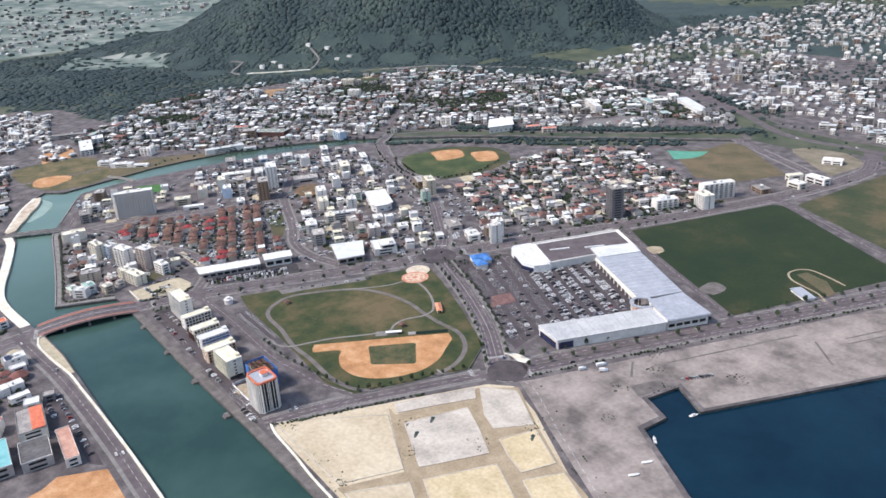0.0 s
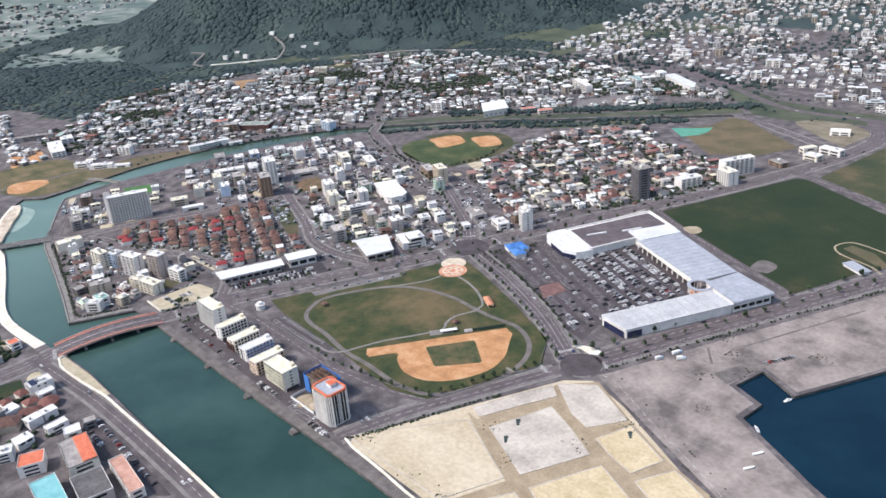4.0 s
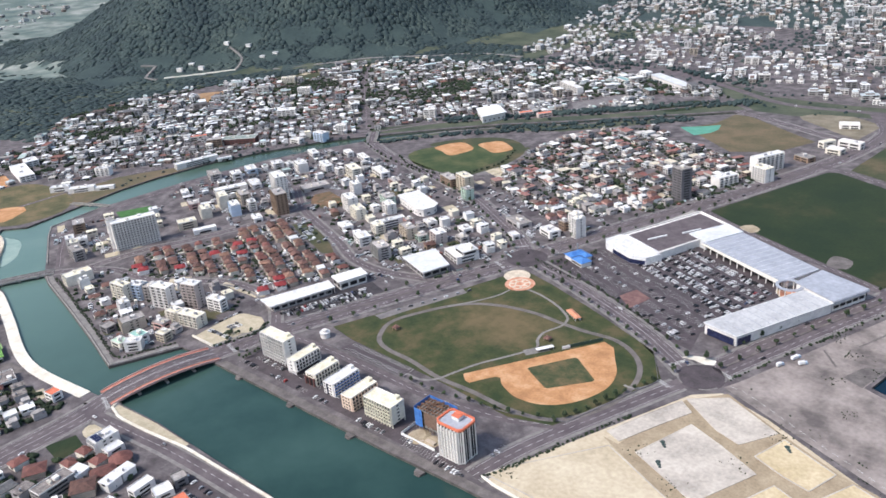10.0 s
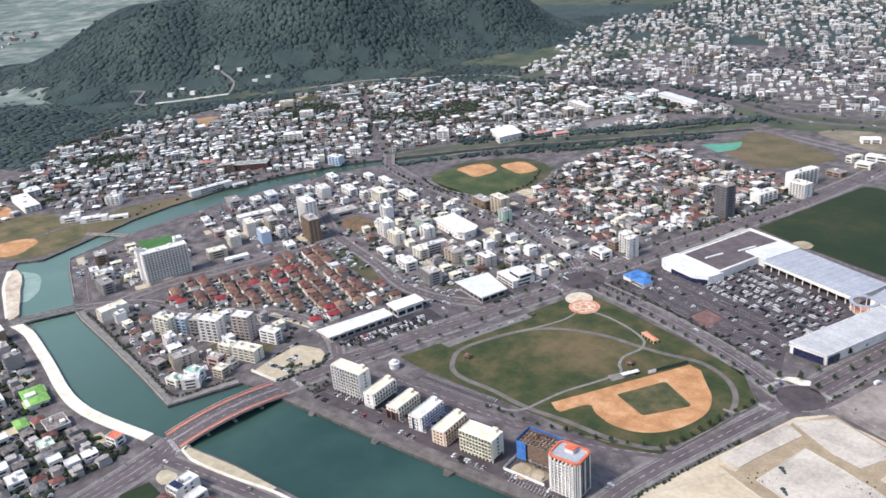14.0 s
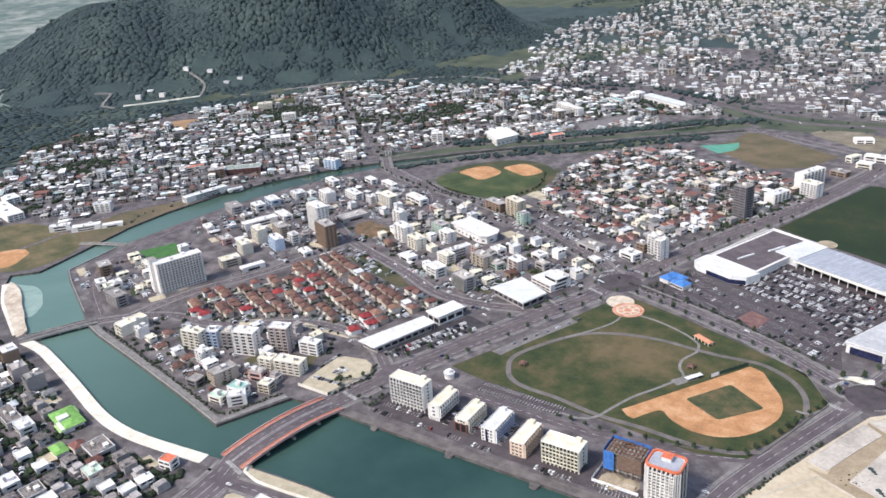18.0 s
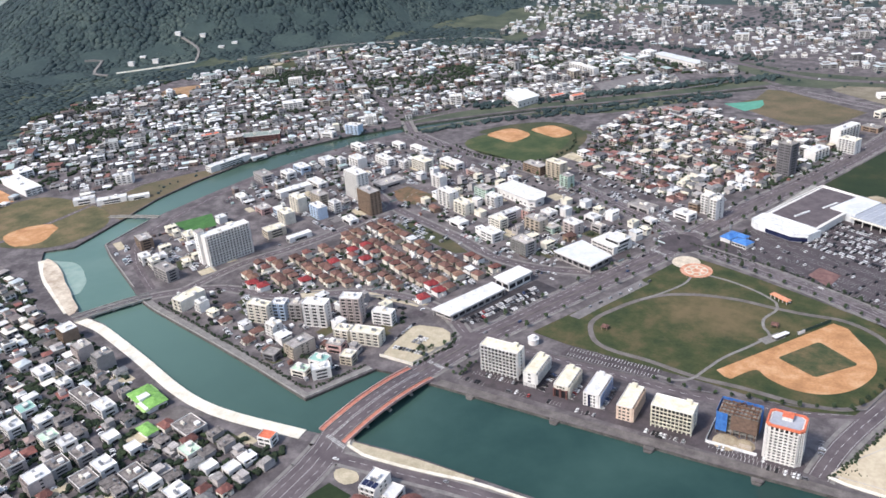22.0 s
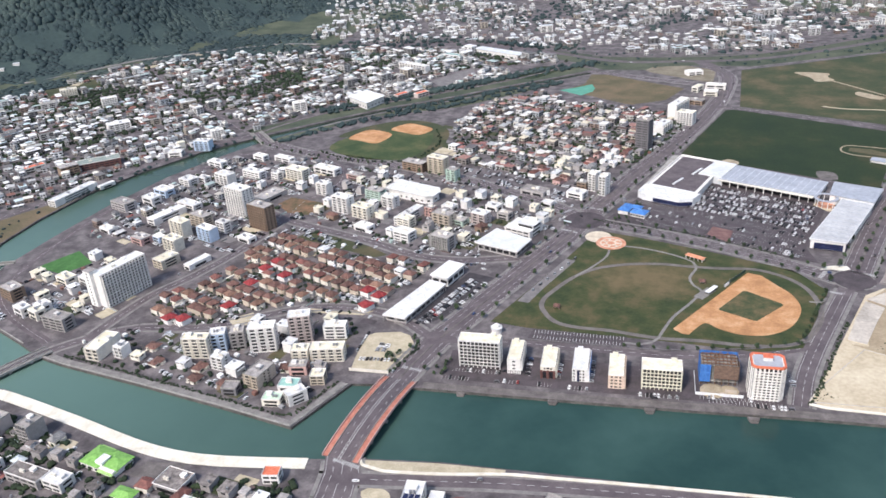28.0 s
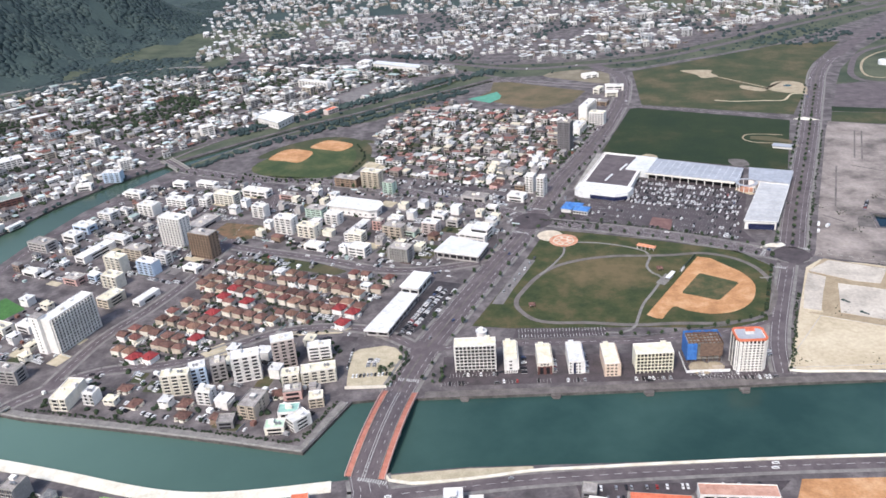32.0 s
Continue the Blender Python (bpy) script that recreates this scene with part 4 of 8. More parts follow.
for shape_, m_, label_ in zip(lots, (PALE_TAR, GRAVEL, DARK_ASPHALT, OLIVE), ("worn pale asphalt lots", "cream gravel yards", "dark asphalt yards", "grassy vacant lots")):
    solid("paving_lots", shape_, m_, label_ + " between town buildings", "lots", kind="structure")

# the coast beyond the wharf
solid("coast_ring_road", ribbon(Shape(), curve([(642, 816), (653, 852), (695, 937), (742, 987), (800, 1010), (812, 950), (760, 850), (700, 775), (670, 768), (645, 786)], 10, True), 5, -5, 0, 0.16, closed=True), ASPHALT, "grey ring road on the coast", "road", kind="structure")
solid("coast_ring_path", ribbon(Shape(), curve([(663, 809), (674, 863), (708, 925), (760, 966), (770, 920), (730, 840), (690, 795)], 10, True), 2, -2, 0, 0.17, closed=True), TRACK, "pale path inside the ring road", "path", kind="structure")
solid("storage_tank", Shape().tube(716, 877, 0, 9, 7, 20).tube(716, 877, 7, 9, 1.4, 20, top=2), STEEL_ROOF, "round white tank inside the ring road", "tank")
patch("ground_meadow_bare", curve([(512, 802), (536, 807), (554, 786), (541, 735), (507, 746), (488, 772), (463, 797), (458, 778), (486, 757)], 5, True), 0.18, TRACK, "pale bare earth on the green land", "clearing")
solid("pond", Shape().tube(528, 780, 0.05, 6, 0.16, 14), RIVER, "small dark pond on bare earth", "pond", kind="structure")
patch("traffic_island_coast", [(480, 610), (497, 617), (512, 600), (497, 600)], 0.3, PALE_STONE, "cream corner island beside the coast road", "traffic island")
patch("ground_quay_court", [(20, 11), (263, 10), (263, 24), (208, 26), (205, 46), (20, 50)], 0.03, DARK_ASPHALT, "dark asphalt forecourt of the waterfront flats", "parking")
patch("ground_field_apron", curve([(-262, 562), (-246, 606), (-196, 642), (-150, 638), (-112, 600), (-104, 540), (-122, 480), (-140, 520), (-150, 590)], 10, True), 0.06, OLIVE, "worn olive grass round the ball ground", "grass")
for a_, b_ in (((483, 425), (512, 400)), ((467, 425), (421, 307)), ((401, 288), (416, 269)), ((537, 548), (497, 448)), ((545, 546), (503, 441))):
    solid("wharf_track", ribbon(Shape(), [a_, b_], 0.9, -0.9, 0, 0.125), QUAY_STONE, "dark wheel track across the wharf ground", "track", "tracks on the wharf", kind="structure")

# ---- buildings ----
OCC = []  # x, y, reach of what already stands
ROOF_GREY = mat("grey_flat_roof", (0.27, 0.248, 0.238), (0.46, 0.428, 0.408), 4, 0.9, 1.0, vary=0.25)
ROOF_CREAM = mat("cream_flat_roof", (0.66, 0.6, 0.44), (0.84, 0.8, 0.66), 6, 0.85, 0.7, vary=0.06)
ROOF_WHITE = mat("white_flat_roof", (0.6, 0.6, 0.6), (0.84, 0.84, 0.83), 5, 0.8, 0.8, vary=0.12)
MAROON = wall_mat("maroon_tile", (0.15, 0.068, 0.06))
IVORY = wall_mat("ivory_render", (0.82, 0.78, 0.64))
PEACH = wall_mat("peach_render", (0.74, 0.58, 0.46))
YELLOW = wall_mat("yellow_render", (0.7, 0.56, 0.33))
PALE_GREEN = wall_mat("pale_green_render", (0.5, 0.62, 0.53))
TAN = wall_mat("tan_render", (0.6, 0.52, 0.41))
PINK_GREY = wall_mat("pink_grey_tile", (0.55, 0.47, 0.44))
NAVY = mat("navy_glass", (0.012, 0.016, 0.045), (0.03, 0.036, 0.09), 5, 0.2)
BLUE_PAINT = mat("blue_painted_steel", (0.05, 0.16, 0.45), (0.09, 0.26, 0.6), 5, 0.5, 0.8)
RED_PAINT = mat("orange_red_paint", (0.6, 0.14, 0.07), (0.75, 0.22, 0.12), 4, 0.6, 1.0)
STEEL = mat("grey_steel", (0.3, 0.3, 0.31), (0.42, 0.42, 0.43), 3, 0.45, metal=0.6)
MESHES = {}


def cuboid(w, d, h, m, name="panel"):
    key = (round(w, 1), round(d, 2), round(h, 1), m.name)
    if key not in MESHES:
        MESHES[key] = Shape().box(0, 0, 0, key[0], key[1], key[2]).mesh(name, m)
    return MESHES[key]


def piece(name, mesh, parent, x, y, z, turn=0.0):
    ob = new(name, mesh)
    ob.parent = parent
    ob.matrix_basis = pose(x, y, z, 0, 0, turn)
    return ob


def window(parent, side, u, z, ww, wh, w, d, m=None):
    """A pane set in the south, east or west wall of a w x d body, u metres along it."""
    me = cuboid(ww, 0.12, wh, m or GLASS, "window")
    if side == "s":
        piece("window", me, parent, u, -d / 2 - 0.02, z)
    else:
        piece("window", me, parent, (w / 2 + 0.02) * (1 if side == "e" else -1), u, z, 90)


def crown_of(parent, w, d, h, roof, rng, tank=True, rear=False):
    """The flat roof: surface, parapet, stair head and water tanks."""
    parent = part("roof", Shape().box(0, 0, h, w - 0.5, d - 0.5, 0.1), roof, parent)
    s = Shape()
    for x, y, a, b in ((0, -d / 2 + 0.12, w, 0.24), (0, d / 2 - 0.12, w, 0.24), (-w / 2 + 0.12, 0, 0.24, d - 0.48), (w / 2 - 0.12, 0, 0.24, d - 0.48)):
        s.box(x, y, h, a, b, 0.8)
    part("parapet", s, WHITE if roof is not ROOF_GREY else CONCRETE, parent)
    if tank and w > 7:
        x, y = rng.uniform(-0.3, 0.3) * w, rng.uniform(0.0, 0.25) * d
        if rear:
            x, y = (0.3 if w > 20 else -0.12) * w, d / 2 - min(1.7, d * 0.2)
        part("stair_head", Shape().box(x, y, h, 3.6, min(3.4, d * 0.4), 2.0).box(x, y, h + 2.0, 4.0, min(3.8, d * 0.45), 0.2), roof if rear else WHITE, parent)
        s = Shape()
        for k in range(0 if rear else 2):
            s.tube(-x * 0.8 + k * 2.4 - 1, -y * 0.6, h + 0.6, 1.0, 1.5, 10).box(-x * 0.8 + k * 2.4 - 1, -y * 0.6, h + 0.1, 1.6, 1.6, 0.5)
        if s.v:
            part("water_tank", s, STEEL if rng.random() < 0.5 else CREAM, parent)


def block(name, label, category, cx, cy, w, d, h, turn, wall, roof, floors, bays, bal="s", pilotis=False, group="", tank=True, style="apt"):
    rng = random.Random(int(cx * 31 + cy * 17))
    top = thing(name, label, category, group, pose(cx, cy, 0.02, 0, 0, turn))
    OCC.append((cx, cy, math.hypot(w, d) / 2))
    fh = h / floors
    base = fh if pilotis else 0.0
    s = Shape().box(0, 0, base, w, d, h - base)
    part("wall", s, wall, top)
    if pilotis:
        n = max(3, bays)
        for k in range(n):
            for y in (-d / 2 + 0.4, d / 2 - 0.4):
                piece("column", cuboid(0.7, 0.7, fh, wall, "column"), top, -w / 2 + 0.5 + (w - 1) * k / (n - 1), y, 0)
        piece("entrance_core", cuboid(w * 0.4, d * 0.5, fh, GREY, "core"), top, 0, d * 0.15, 0)
    crown_of(top, w, d, h, roof, rng, tank, group == "flats along the quay")
    first = 1 if pilotis else 0
    for f in range(first, floors):
        z = f * fh
        if style == "apt":
            run, deep = (w, d) if bal == "s" else (d, w)
            bw = run * 0.94 / bays
            slab = Shape()
            if bal == "s":
                slab.box(0, -d / 2 - 0.65, z, w * 0.96, 1.3, 0.16).box(0, -d / 2 - 1.25, z, w * 0.96, 0.1, 0.7 if group == "flats along the quay" else 1.2)
            else:
                slab.box(w / 2 + 0.65, 0, z, 1.3, d * 0.96, 0.16).box(w / 2 + 1.25, 0, z, 0.1, d * 0.96, 0.85)
            part("balcony", slab, wall, top)
            for k in range(bays):
                window(top, bal, (k - (bays - 1) / 2) * bw, z + 0.2, bw * (0.72 if group == "flats along the quay" else 0.56), fh * (0.76 if group == "flats along the quay" else 0.66), w, d)
            other = "e" if bal == "s" else "s"
            n = max(1, int((d if bal == "s" else w) / 8)) if cx > -200 else int(d / 4) if h > 25 else 0
            for k in range(n):
                window(top, other, (k - (n - 1) / 2) * 5.0, z + fh * 0.35, 2.0, fh * 0.42, w, d)
        elif style == "off":
            n = max(2, int(w / 7))
            for k in range(n):
                window(top, "s", (k - (n - 1) / 2) * w * 0.92 / n, z + fh * 0.3, w * 0.72 / n, fh * 0.45, w, d)
            window(top, "e", 0, z + fh * 0.3, d * 0.55, fh * 0.45, w, d)
        elif style == "low":
            n = max(1, int(w / 11))
            for k in range(n):
                window(top, "s", (k - (n - 1) / 2) * w * 0.9 / n, z + 0.4, w * 0.7 / n, fh * 0.55, w, d)
            window(top, "e", 0, z + 0.5, d * 0.5, fh * 0.5, w, d)
    if style == "apt" and cx > -330:
        fin = Shape()
        for k in range(bays + 1):
            u = (k - bays / 2) * (w if bal == "s" else d) * 0.94 / bays
            if bal == "s":
                piece("fin", cuboid(0.22, 1.25, h - base, wall, "fin"), top, u, -d / 2 - 0.62, base)
            else:
                piece("fin", cuboid(1.25, 0.22, h - base, wall, "fin"), top, w / 2 + 0.62, u, base)
    return top


# waterfront flats, each standing on the strip between quay and park
FLATS = "flats along the quay"
block("apartment_block", "white eight-storey slab of flats on open ground-floor columns", "apartment block", 46, 34, 32, 11.5, 23.4, 0, WHITE, ROOF_CREAM, 8, 10, "s", True, FLATS)
block("apartment_block", "narrow white four-storey flats with a cream roof", "apartment block", 72.7, 38, 10.2, 27, 12.3, 1, WHITE, ROOF_CREAM, 4, 8, "e", True, FLATS)
b = block("apartment_block", "cream flats with a maroon tiled front", "apartment block", 98.3, 36, 11, 26, 9.8, 1, CREAM, ROOF_CREAM, 3, 8, "e", False, FLATS)
part("front_cladding", Shape().box(0, -13.2, 0, 10, 0.5, 6.4).box(-4.9, -13.8, 0, 1.2, 1.2, 7.0).box(0, -13.8, 0, 1.2, 1.2, 7.0).box(4.9, -13.8, 0, 1.2, 1.2, 7.0), MAROON, b, "maroon tile cladding")
for k in (-2.4, 2.4):
    piece("entrance_recess", cuboid(2.6, 0.3, 5.6, GLASS, "recess"), b, k, -13.45, 0.2)
    piece("window", cuboid(1.2, 0.2, 1.4, GLASS, "window"), b, k, -13.1, 7.4)
b = block("apartment_block", "white four-storey flats with blue-edged open galleries on one side", "apartment block", 121.9, 35.2, 11.3, 27.5, 10.6, 0.5, WHITE, ROOF_WHITE, 4, 8, "e", False, FLATS)
part("front_recess", Shape().box(-1.2, -13.9, 0.3, 1.6, 0.3, 9.6), NAVY, b, "dark blue stair recess")
for f in range(4):
    piece("gallery_band", cuboid(0.2, 26.4, 0.8, BLUE_PAINT, "band"), b, 6.95, 0, 0.9 + f * 2.65)
    for k in (-4.2, 2.6):
        piece("window", cuboid(1.2, 0.2, 1.3, GLASS, "window"), b, k, -13.8, 0.8 + f * 2.65)
b = block("apartment_block", "peach four-storey flats with a cream roof", "apartment block", 147.9, 30.4, 11, 27.5, 11.2, 0.5, PEACH, ROOF_CREAM, 4, 8, "e", False, FLATS)
for f in range(4):
    for k in (-3.0, 3.0):
        piece("window", cuboid(1.5, 0.2, 1.3, GLASS, "window"), b, k, -13.8, 0.9 + f * 2.8)
block("apartment_block", "cream six-storey flats with rows of balconies", "apartment block", 179.5, 26, 28, 13.5, 17.4, 1, IVORY, ROOF_CREAM, 6, 10, "s", True, FLATS)

# the flats under construction
site = thing("construction_building", "unfinished concrete frame wrapped in blue netting and scaffolding", "construction site", at=pose(219, 37, 0.02, 0, 0, 0))
OCC.append((221, 38, 22))
RUST = mat("rusty_formwork", (0.1, 0.06, 0.045), (0.24, 0.14, 0.09), 2, 0.9, 1.5)
for f in range(5):
    part("floor_slab", Shape().box(0, 2, f * 3.2 + 2.9, 25, 15, 0.3), CONCRETE, site)
    for i in range(6):
        for j in (-1, 0, 1):
            piece("column", cuboid(0.6, 0.6, 2.9, RUST, "column"), site, -11.5 + 4.6 * i, 2 + 7 * j, f * 3.2)
for i in range(9):
    piece("formwork_beam", cuboid(0.5, 14, 0.9, RUST, "beam"), site, -11 + 2.75 * i, 2, 16.2)
    piece("scaffold_pole", cuboid(0.16, 0.16, 17.8, STEEL, "pole"), site, -12.8 + 3.2 * i, -6.4, 0)
for j in range(4):
    piece("formwork_joist", cuboid(24, 0.5, 0.7, RUST, "joist"), site, 0, -4 + 4 * j, 17.1)
lat = random.Random(3)
for k in range(26):
    piece("rebar", cuboid(0.22, 0.22, lat.choice((1.5, 2.0, 2.6)), RUST, "rebar"), site, lat.uniform(-12, 12), lat.uniform(-5, 9), 16.4)
for k in range(12):
    piece("loose_formwork", cuboid(lat.choice((3, 5)), 0.5, 0.6, RUST, "formwork"), site, lat.uniform(-10, 10), lat.uniform(-4, 8), 17.8, lat.uniform(0, 180))
NET = mat("blue_netting", (0.03, 0.12, 0.4), (0.06, 0.2, 0.52), 3, 0.8, 1.0)
part("netting", Shape().box(-13.2, 2, 2, 0.15, 16.5, 16.4).box(-9.5, -6.6, 3, 7.2, 0.15, 14.5).box(0, 10.2, 5, 26, 0.15, 13.6).box(13.3, 5.5, 3, 0.15, 9.5, 14.8), NET, site, "blue safety netting")
part("netting_brown", Shape().box(4.6, -6.6, 6, 16.6, 0.12, 11.5).box(13.2, 2, 6, 0.15, 16.5, 11.5), mat("brown_mesh", (0.12, 0.08, 0.06), (0.2, 0.13, 0.1), 2, 0.9), site, "brown scaffold mesh")
part("earth_mound", Shape().tube(-4, -13, 0, 9, 1.6, 11, top=5), TRACK, site, "heap of brown earth")
part("earth_mound", Shape().tube(7, -12, 0, 7, 1.1, 10, top=4), TRACK, site, "heap of brown earth")
part("site_fence", Shape().box(0, -19, 0, 32, 0.2, 2.4).box(-16, -6, 0, 0.2, 26, 2.4), ROOF_WHITE, site, "white site fence")
part("lumber", Shape().box(8, -14, 0.0, 8, 3, 1.8).box(0, -16, 0, 6, 2, 1.2), BEIGE, site)

# the tower at the end of the quay
hx, hy, hw, hd, hh = 249.2, 26.5, 22, 17, 26.5
tower = thing("tower_block", "white chamfered tower block with an orange-red roof edge", "tower block", at=pose(hx, hy, 0.02, 0, 0, 0))
OCC.append((hx, hy, 16))
cut = 2.2
octo = [(-hw / 2 + cut, -hd / 2), (hw / 2 - cut, -hd / 2), (hw / 2, -hd / 2 + cut), (hw / 2, hd / 2 - cut), (hw / 2 - cut, hd / 2), (-hw / 2 + cut, hd / 2), (-hw / 2, hd / 2 - cut), (-hw / 2, -hd / 2 + cut)]
part("wall", Shape().prism(octo, 0, hh), WHITE, tower)
part("roof", Shape().prism([(x * 0.84, y * 0.84) for x, y in octo], hh, hh + 0.5), BLUE_STEEL, tower, "pale blue-grey flat roof")
s = Shape()
for i in range(8):
    (ax, ay), (bx, by) = octo[i], octo[(i + 1) % 8]
    s.prism([(ax * 1.03, ay * 1.03), (bx * 1.03, by * 1.03), (bx * 0.92, by * 0.92), (ax * 0.92, ay * 0.92)], hh - 0.5, hh + 1.2, floor=True)
part("roof_edge", s, RED_PAINT, tower, "orange-red painted roof edge")
part("stair_head", Shape().box(0, 2, hh, 6, 5, 3.2), ROOF_WHITE, tower)
part("stair_head_cap", Shape().box(0, 2, hh + 3.2, 6.6, 5.6, 0.4), RED_PAINT, tower, "red cap")
floors = 11
for f in range(floors):
    z = 0.6 + f * (hh - 1.5) / floors
    for i in range(8):
        (ax, ay), (bx, by) = octo[i], octo[(i + 1) % 8]
        if i in (4, 5):
            continue
        n = 6 if i == 0 else 5 if i in (2, 6) else 1
        for k in range(n):
            t = (k + 0.5) / n
            x, y = ax + (bx - ax) * t, ay + (by - ay) * t
            a = math.degrees(math.atan2(by - ay, bx - ax))
            piece("window", cuboid(1.9, 0.16, 2.3, GLASS, "window"), tower, x, y, z + 0.3, a)
    part("balcony", Shape().box(0, -hd / 2 - 0.5, z - 0.25, hw - 2 * cut - 0.4, 1.0, 0.55), WHITE, tower)
for k in range(7):
    piece("fin", cuboid(0.6, 1.5, hh - 1, WHITE, "fin"), tower, (k - 3) * 2.68, -hd / 2 - 0.6, 0)
for i in (1, 2, 3, 7, 6):
    (ax, ay), (bx, by) = octo[i], octo[(i + 1) % 8]
    for t in (0.02, 0.5, 0.98):
        piece("fin", cuboid(0.8, 1.0, hh - 1, WHITE, "fin"), tower, ax + (bx - ax) * t, ay + (by - ay) * t, 0, math.degrees(math.atan2(by - ay, bx - ax)))

# the long slab of flats inland
block("apartment_block", "long white twelve-storey slab of flats with gallery rows", "apartment block", -309, 100, 50, 13, 33, 71, WHITE, ROOF_WHITE, 12, 14, "s", False, "", True)
bl = Shape().box(0, 0, 0, 8, 10, 36)
s = thing("stair_tower", "white stair tower at the end of the long flats", "stair tower", at=pose(-325, 80, 0.02, 0, 0, 71))
part("wall", bl, WHITE, s)
for f in range(11):
    piece("window", cuboid(1.6, 0.12, 1.4, GLASS, "window"), s, -4.02, 0, 1.5 + f * 3.1, 90)
part("roof", Shape().box(0, 0, 36, 8.4, 10.4, 0.3), ROOF_GREY, s)

# shopping centre
mall = thing("shopping_centre", "white shopping centre with roof parking and long metal roofs", "shopping centre")
for x, y, r in ((200, 430, 45), (250, 445, 25), (290, 425, 30), (330, 405, 30), (375, 385, 30), (335, 290, 25), (350, 320, 25), (365, 345, 25)):
    OCC.append((x, y, r))
OCC.append((190, 362, 26))
deck = [(166, 392), (206, 490), (254, 466), (217, 368)]
part("north_wall", Shape().prism(deck, 0, 7.4), WHITE, mall)
part("roof_parking", Shape().prism([(170, 393), (207, 486), (251, 465), (215, 373)], 7.4, 7.6), ASPHALT, mall, "grey roof parking deck")
part("parapet", ribbon(Shape(), deck, 0.2, 1.3, 7.4, 8.8, closed=True), WHITE, mall)
part("deck_edge", Shape().prism([(166.6, 392), (217, 368.6), (218.6, 372.6), (168.2, 396)], 7.4, 7.9), ROOF_WHITE, mall, "white roof edge above the shop front")
part("shop_front", Shape().prism([(156, 374), (161, 367), (198, 350), (213, 353), (222, 369), (217, 368), (166, 392), (163, 392)], 0, 8.2), ROOF_WHITE, mall, "white rounded shop front")
part("front_band", Shape().prism([(172, 361.6), (198, 349.8), (212.6, 352.6), (212.6, 352.2), (198, 349.2), (172, 361)], 0.8, 5.0), NAVY, mall, "dark blue entrance band")
part("parking_ramp", Shape().add([(156, 392, 0.1), (164, 390, 0.1), (204, 489, 7.5), (196, 492, 7.5), (156, 392, -0.3), (164, 390, -0.3), (204, 489, -0.3), (196, 492, -0.3)], [(0, 1, 2, 3), (4, 7, 6, 5), (0, 4, 5, 1), (1, 5, 6, 2), (2, 6, 7, 3), (3, 7, 4, 0)]), CONCRETE, mall, "concrete car ramp")
for x, y in ((199, 404), (221, 436)):
    piece("skylight", cuboid(22, 2.0, 1.2, ROOF_WHITE, "skylight"), mall, x, y, 7.5, 60)
part("link_roof", Shape().prism([(222, 428), (244, 470), (266, 459), (246, 416)], 0, 9.2), STEEL_ROOF, mall, "white square roof")
part("east_wall", Shape().prism([(246, 418), (264, 458), (354, 411), (338, 374)], 0, 7.2), WHITE, mall)
part("east_roof", Shape().prism([(243, 415), (264, 460), (356, 412), (339, 371)], 7.2, 8.0, floor=True), BLUE_STEEL, mall, "grey-blue standing-seam roof")
for k in range(14):
    t = k / 13
    piece("roof_seam", cuboid(0.35, 46, 0.25, STEEL_ROOF, "seam"), mall, 255 + 90 * t, 437 - 46 * t, 8.0, -27)
for k in range(11):
    t = k / 10
    piece("arcade_column", cuboid(0.8, 0.8, 6.4, WHITE, "column"), mall, 246 + 84 * t, 412 - 40 * t, 0)
part("arcade_roof", Shape().prism([(242, 413), (245, 418), (336, 374), (333, 368)], 6.4, 7.0, floor=True), CREAM, mall, "cream arcade canopy")
part("arcade_glass", Shape().prism([(246.4, 417.6), (247, 418.4), (337, 374.6), (336.4, 373.8)], 0.3, 5.6), GLASS, mall)
part("corner_wall", Shape().prism([(350, 371), (360, 404), (402, 388), (386, 352)], 0, 10.2), WHITE, mall)
part("corner_roof", Shape().prism([(349, 370), (360, 406), (404, 389), (387, 351)], 10.2, 11.0, floor=True), BLUE_STEEL, mall, "grey-blue metal roof")
part("corner_band", Shape().prism([(387, 351), (404, 388.6), (404.6, 388.3), (387.6, 350.7)], 8.6, 10.4), BLUE_STEEL, mall, "blue-grey fascia")
for k in range(5):
    piece("shop_window", cuboid(5.5, 0.3, 2.6, GLASS, "window"), mall, 388.6 + 3.0 * k, 354.5 + 7 * k, 3.6, 66)
part("south_wall", Shape().prism([(315, 263), (344, 257), (386, 350), (360, 361)], 0, 8.4), WHITE, mall)
SOUTH_STEEL = mat("grey_metal_roof", (0.44, 0.44, 0.45), (0.58, 0.58, 0.58), 12, 0.5, 0.4)
part("south_roof", Shape().prism([(314, 263), (344.5, 256), (387, 350), (360, 362)], 8.4, 9.3, floor=True), SOUTH_STEEL, mall, "pale grey metal roof")
part("south_parapet", ribbon(Shape(), [(314, 263), (344.5, 256), (387, 350), (360, 362)], 0.0, -0.5, 9.2, 9.9, closed=True), ROOF_WHITE, mall, "white roof edge")
for k in range(12):
    t = k / 11
    piece("roof_seam", cuboid(0.35, 27, 0.2, BLUE_STEEL, "seam"), mall, 331 + 42 * t, 264 + 88 * t, 9.3, -115)
part("south_front", Shape().prism([(318, 261.6), (342, 256.6), (342, 256), (318, 261)], 0.8, 6.6), NAVY, mall, "dark blue glass front")
part("south_corner_front", Shape().prism([(344.6, 258), (350, 270), (350.6, 269.8), (345.2, 257.6)], 0.8, 6.6), NAVY, mall, "dark blue glass front")
rot = Shape()
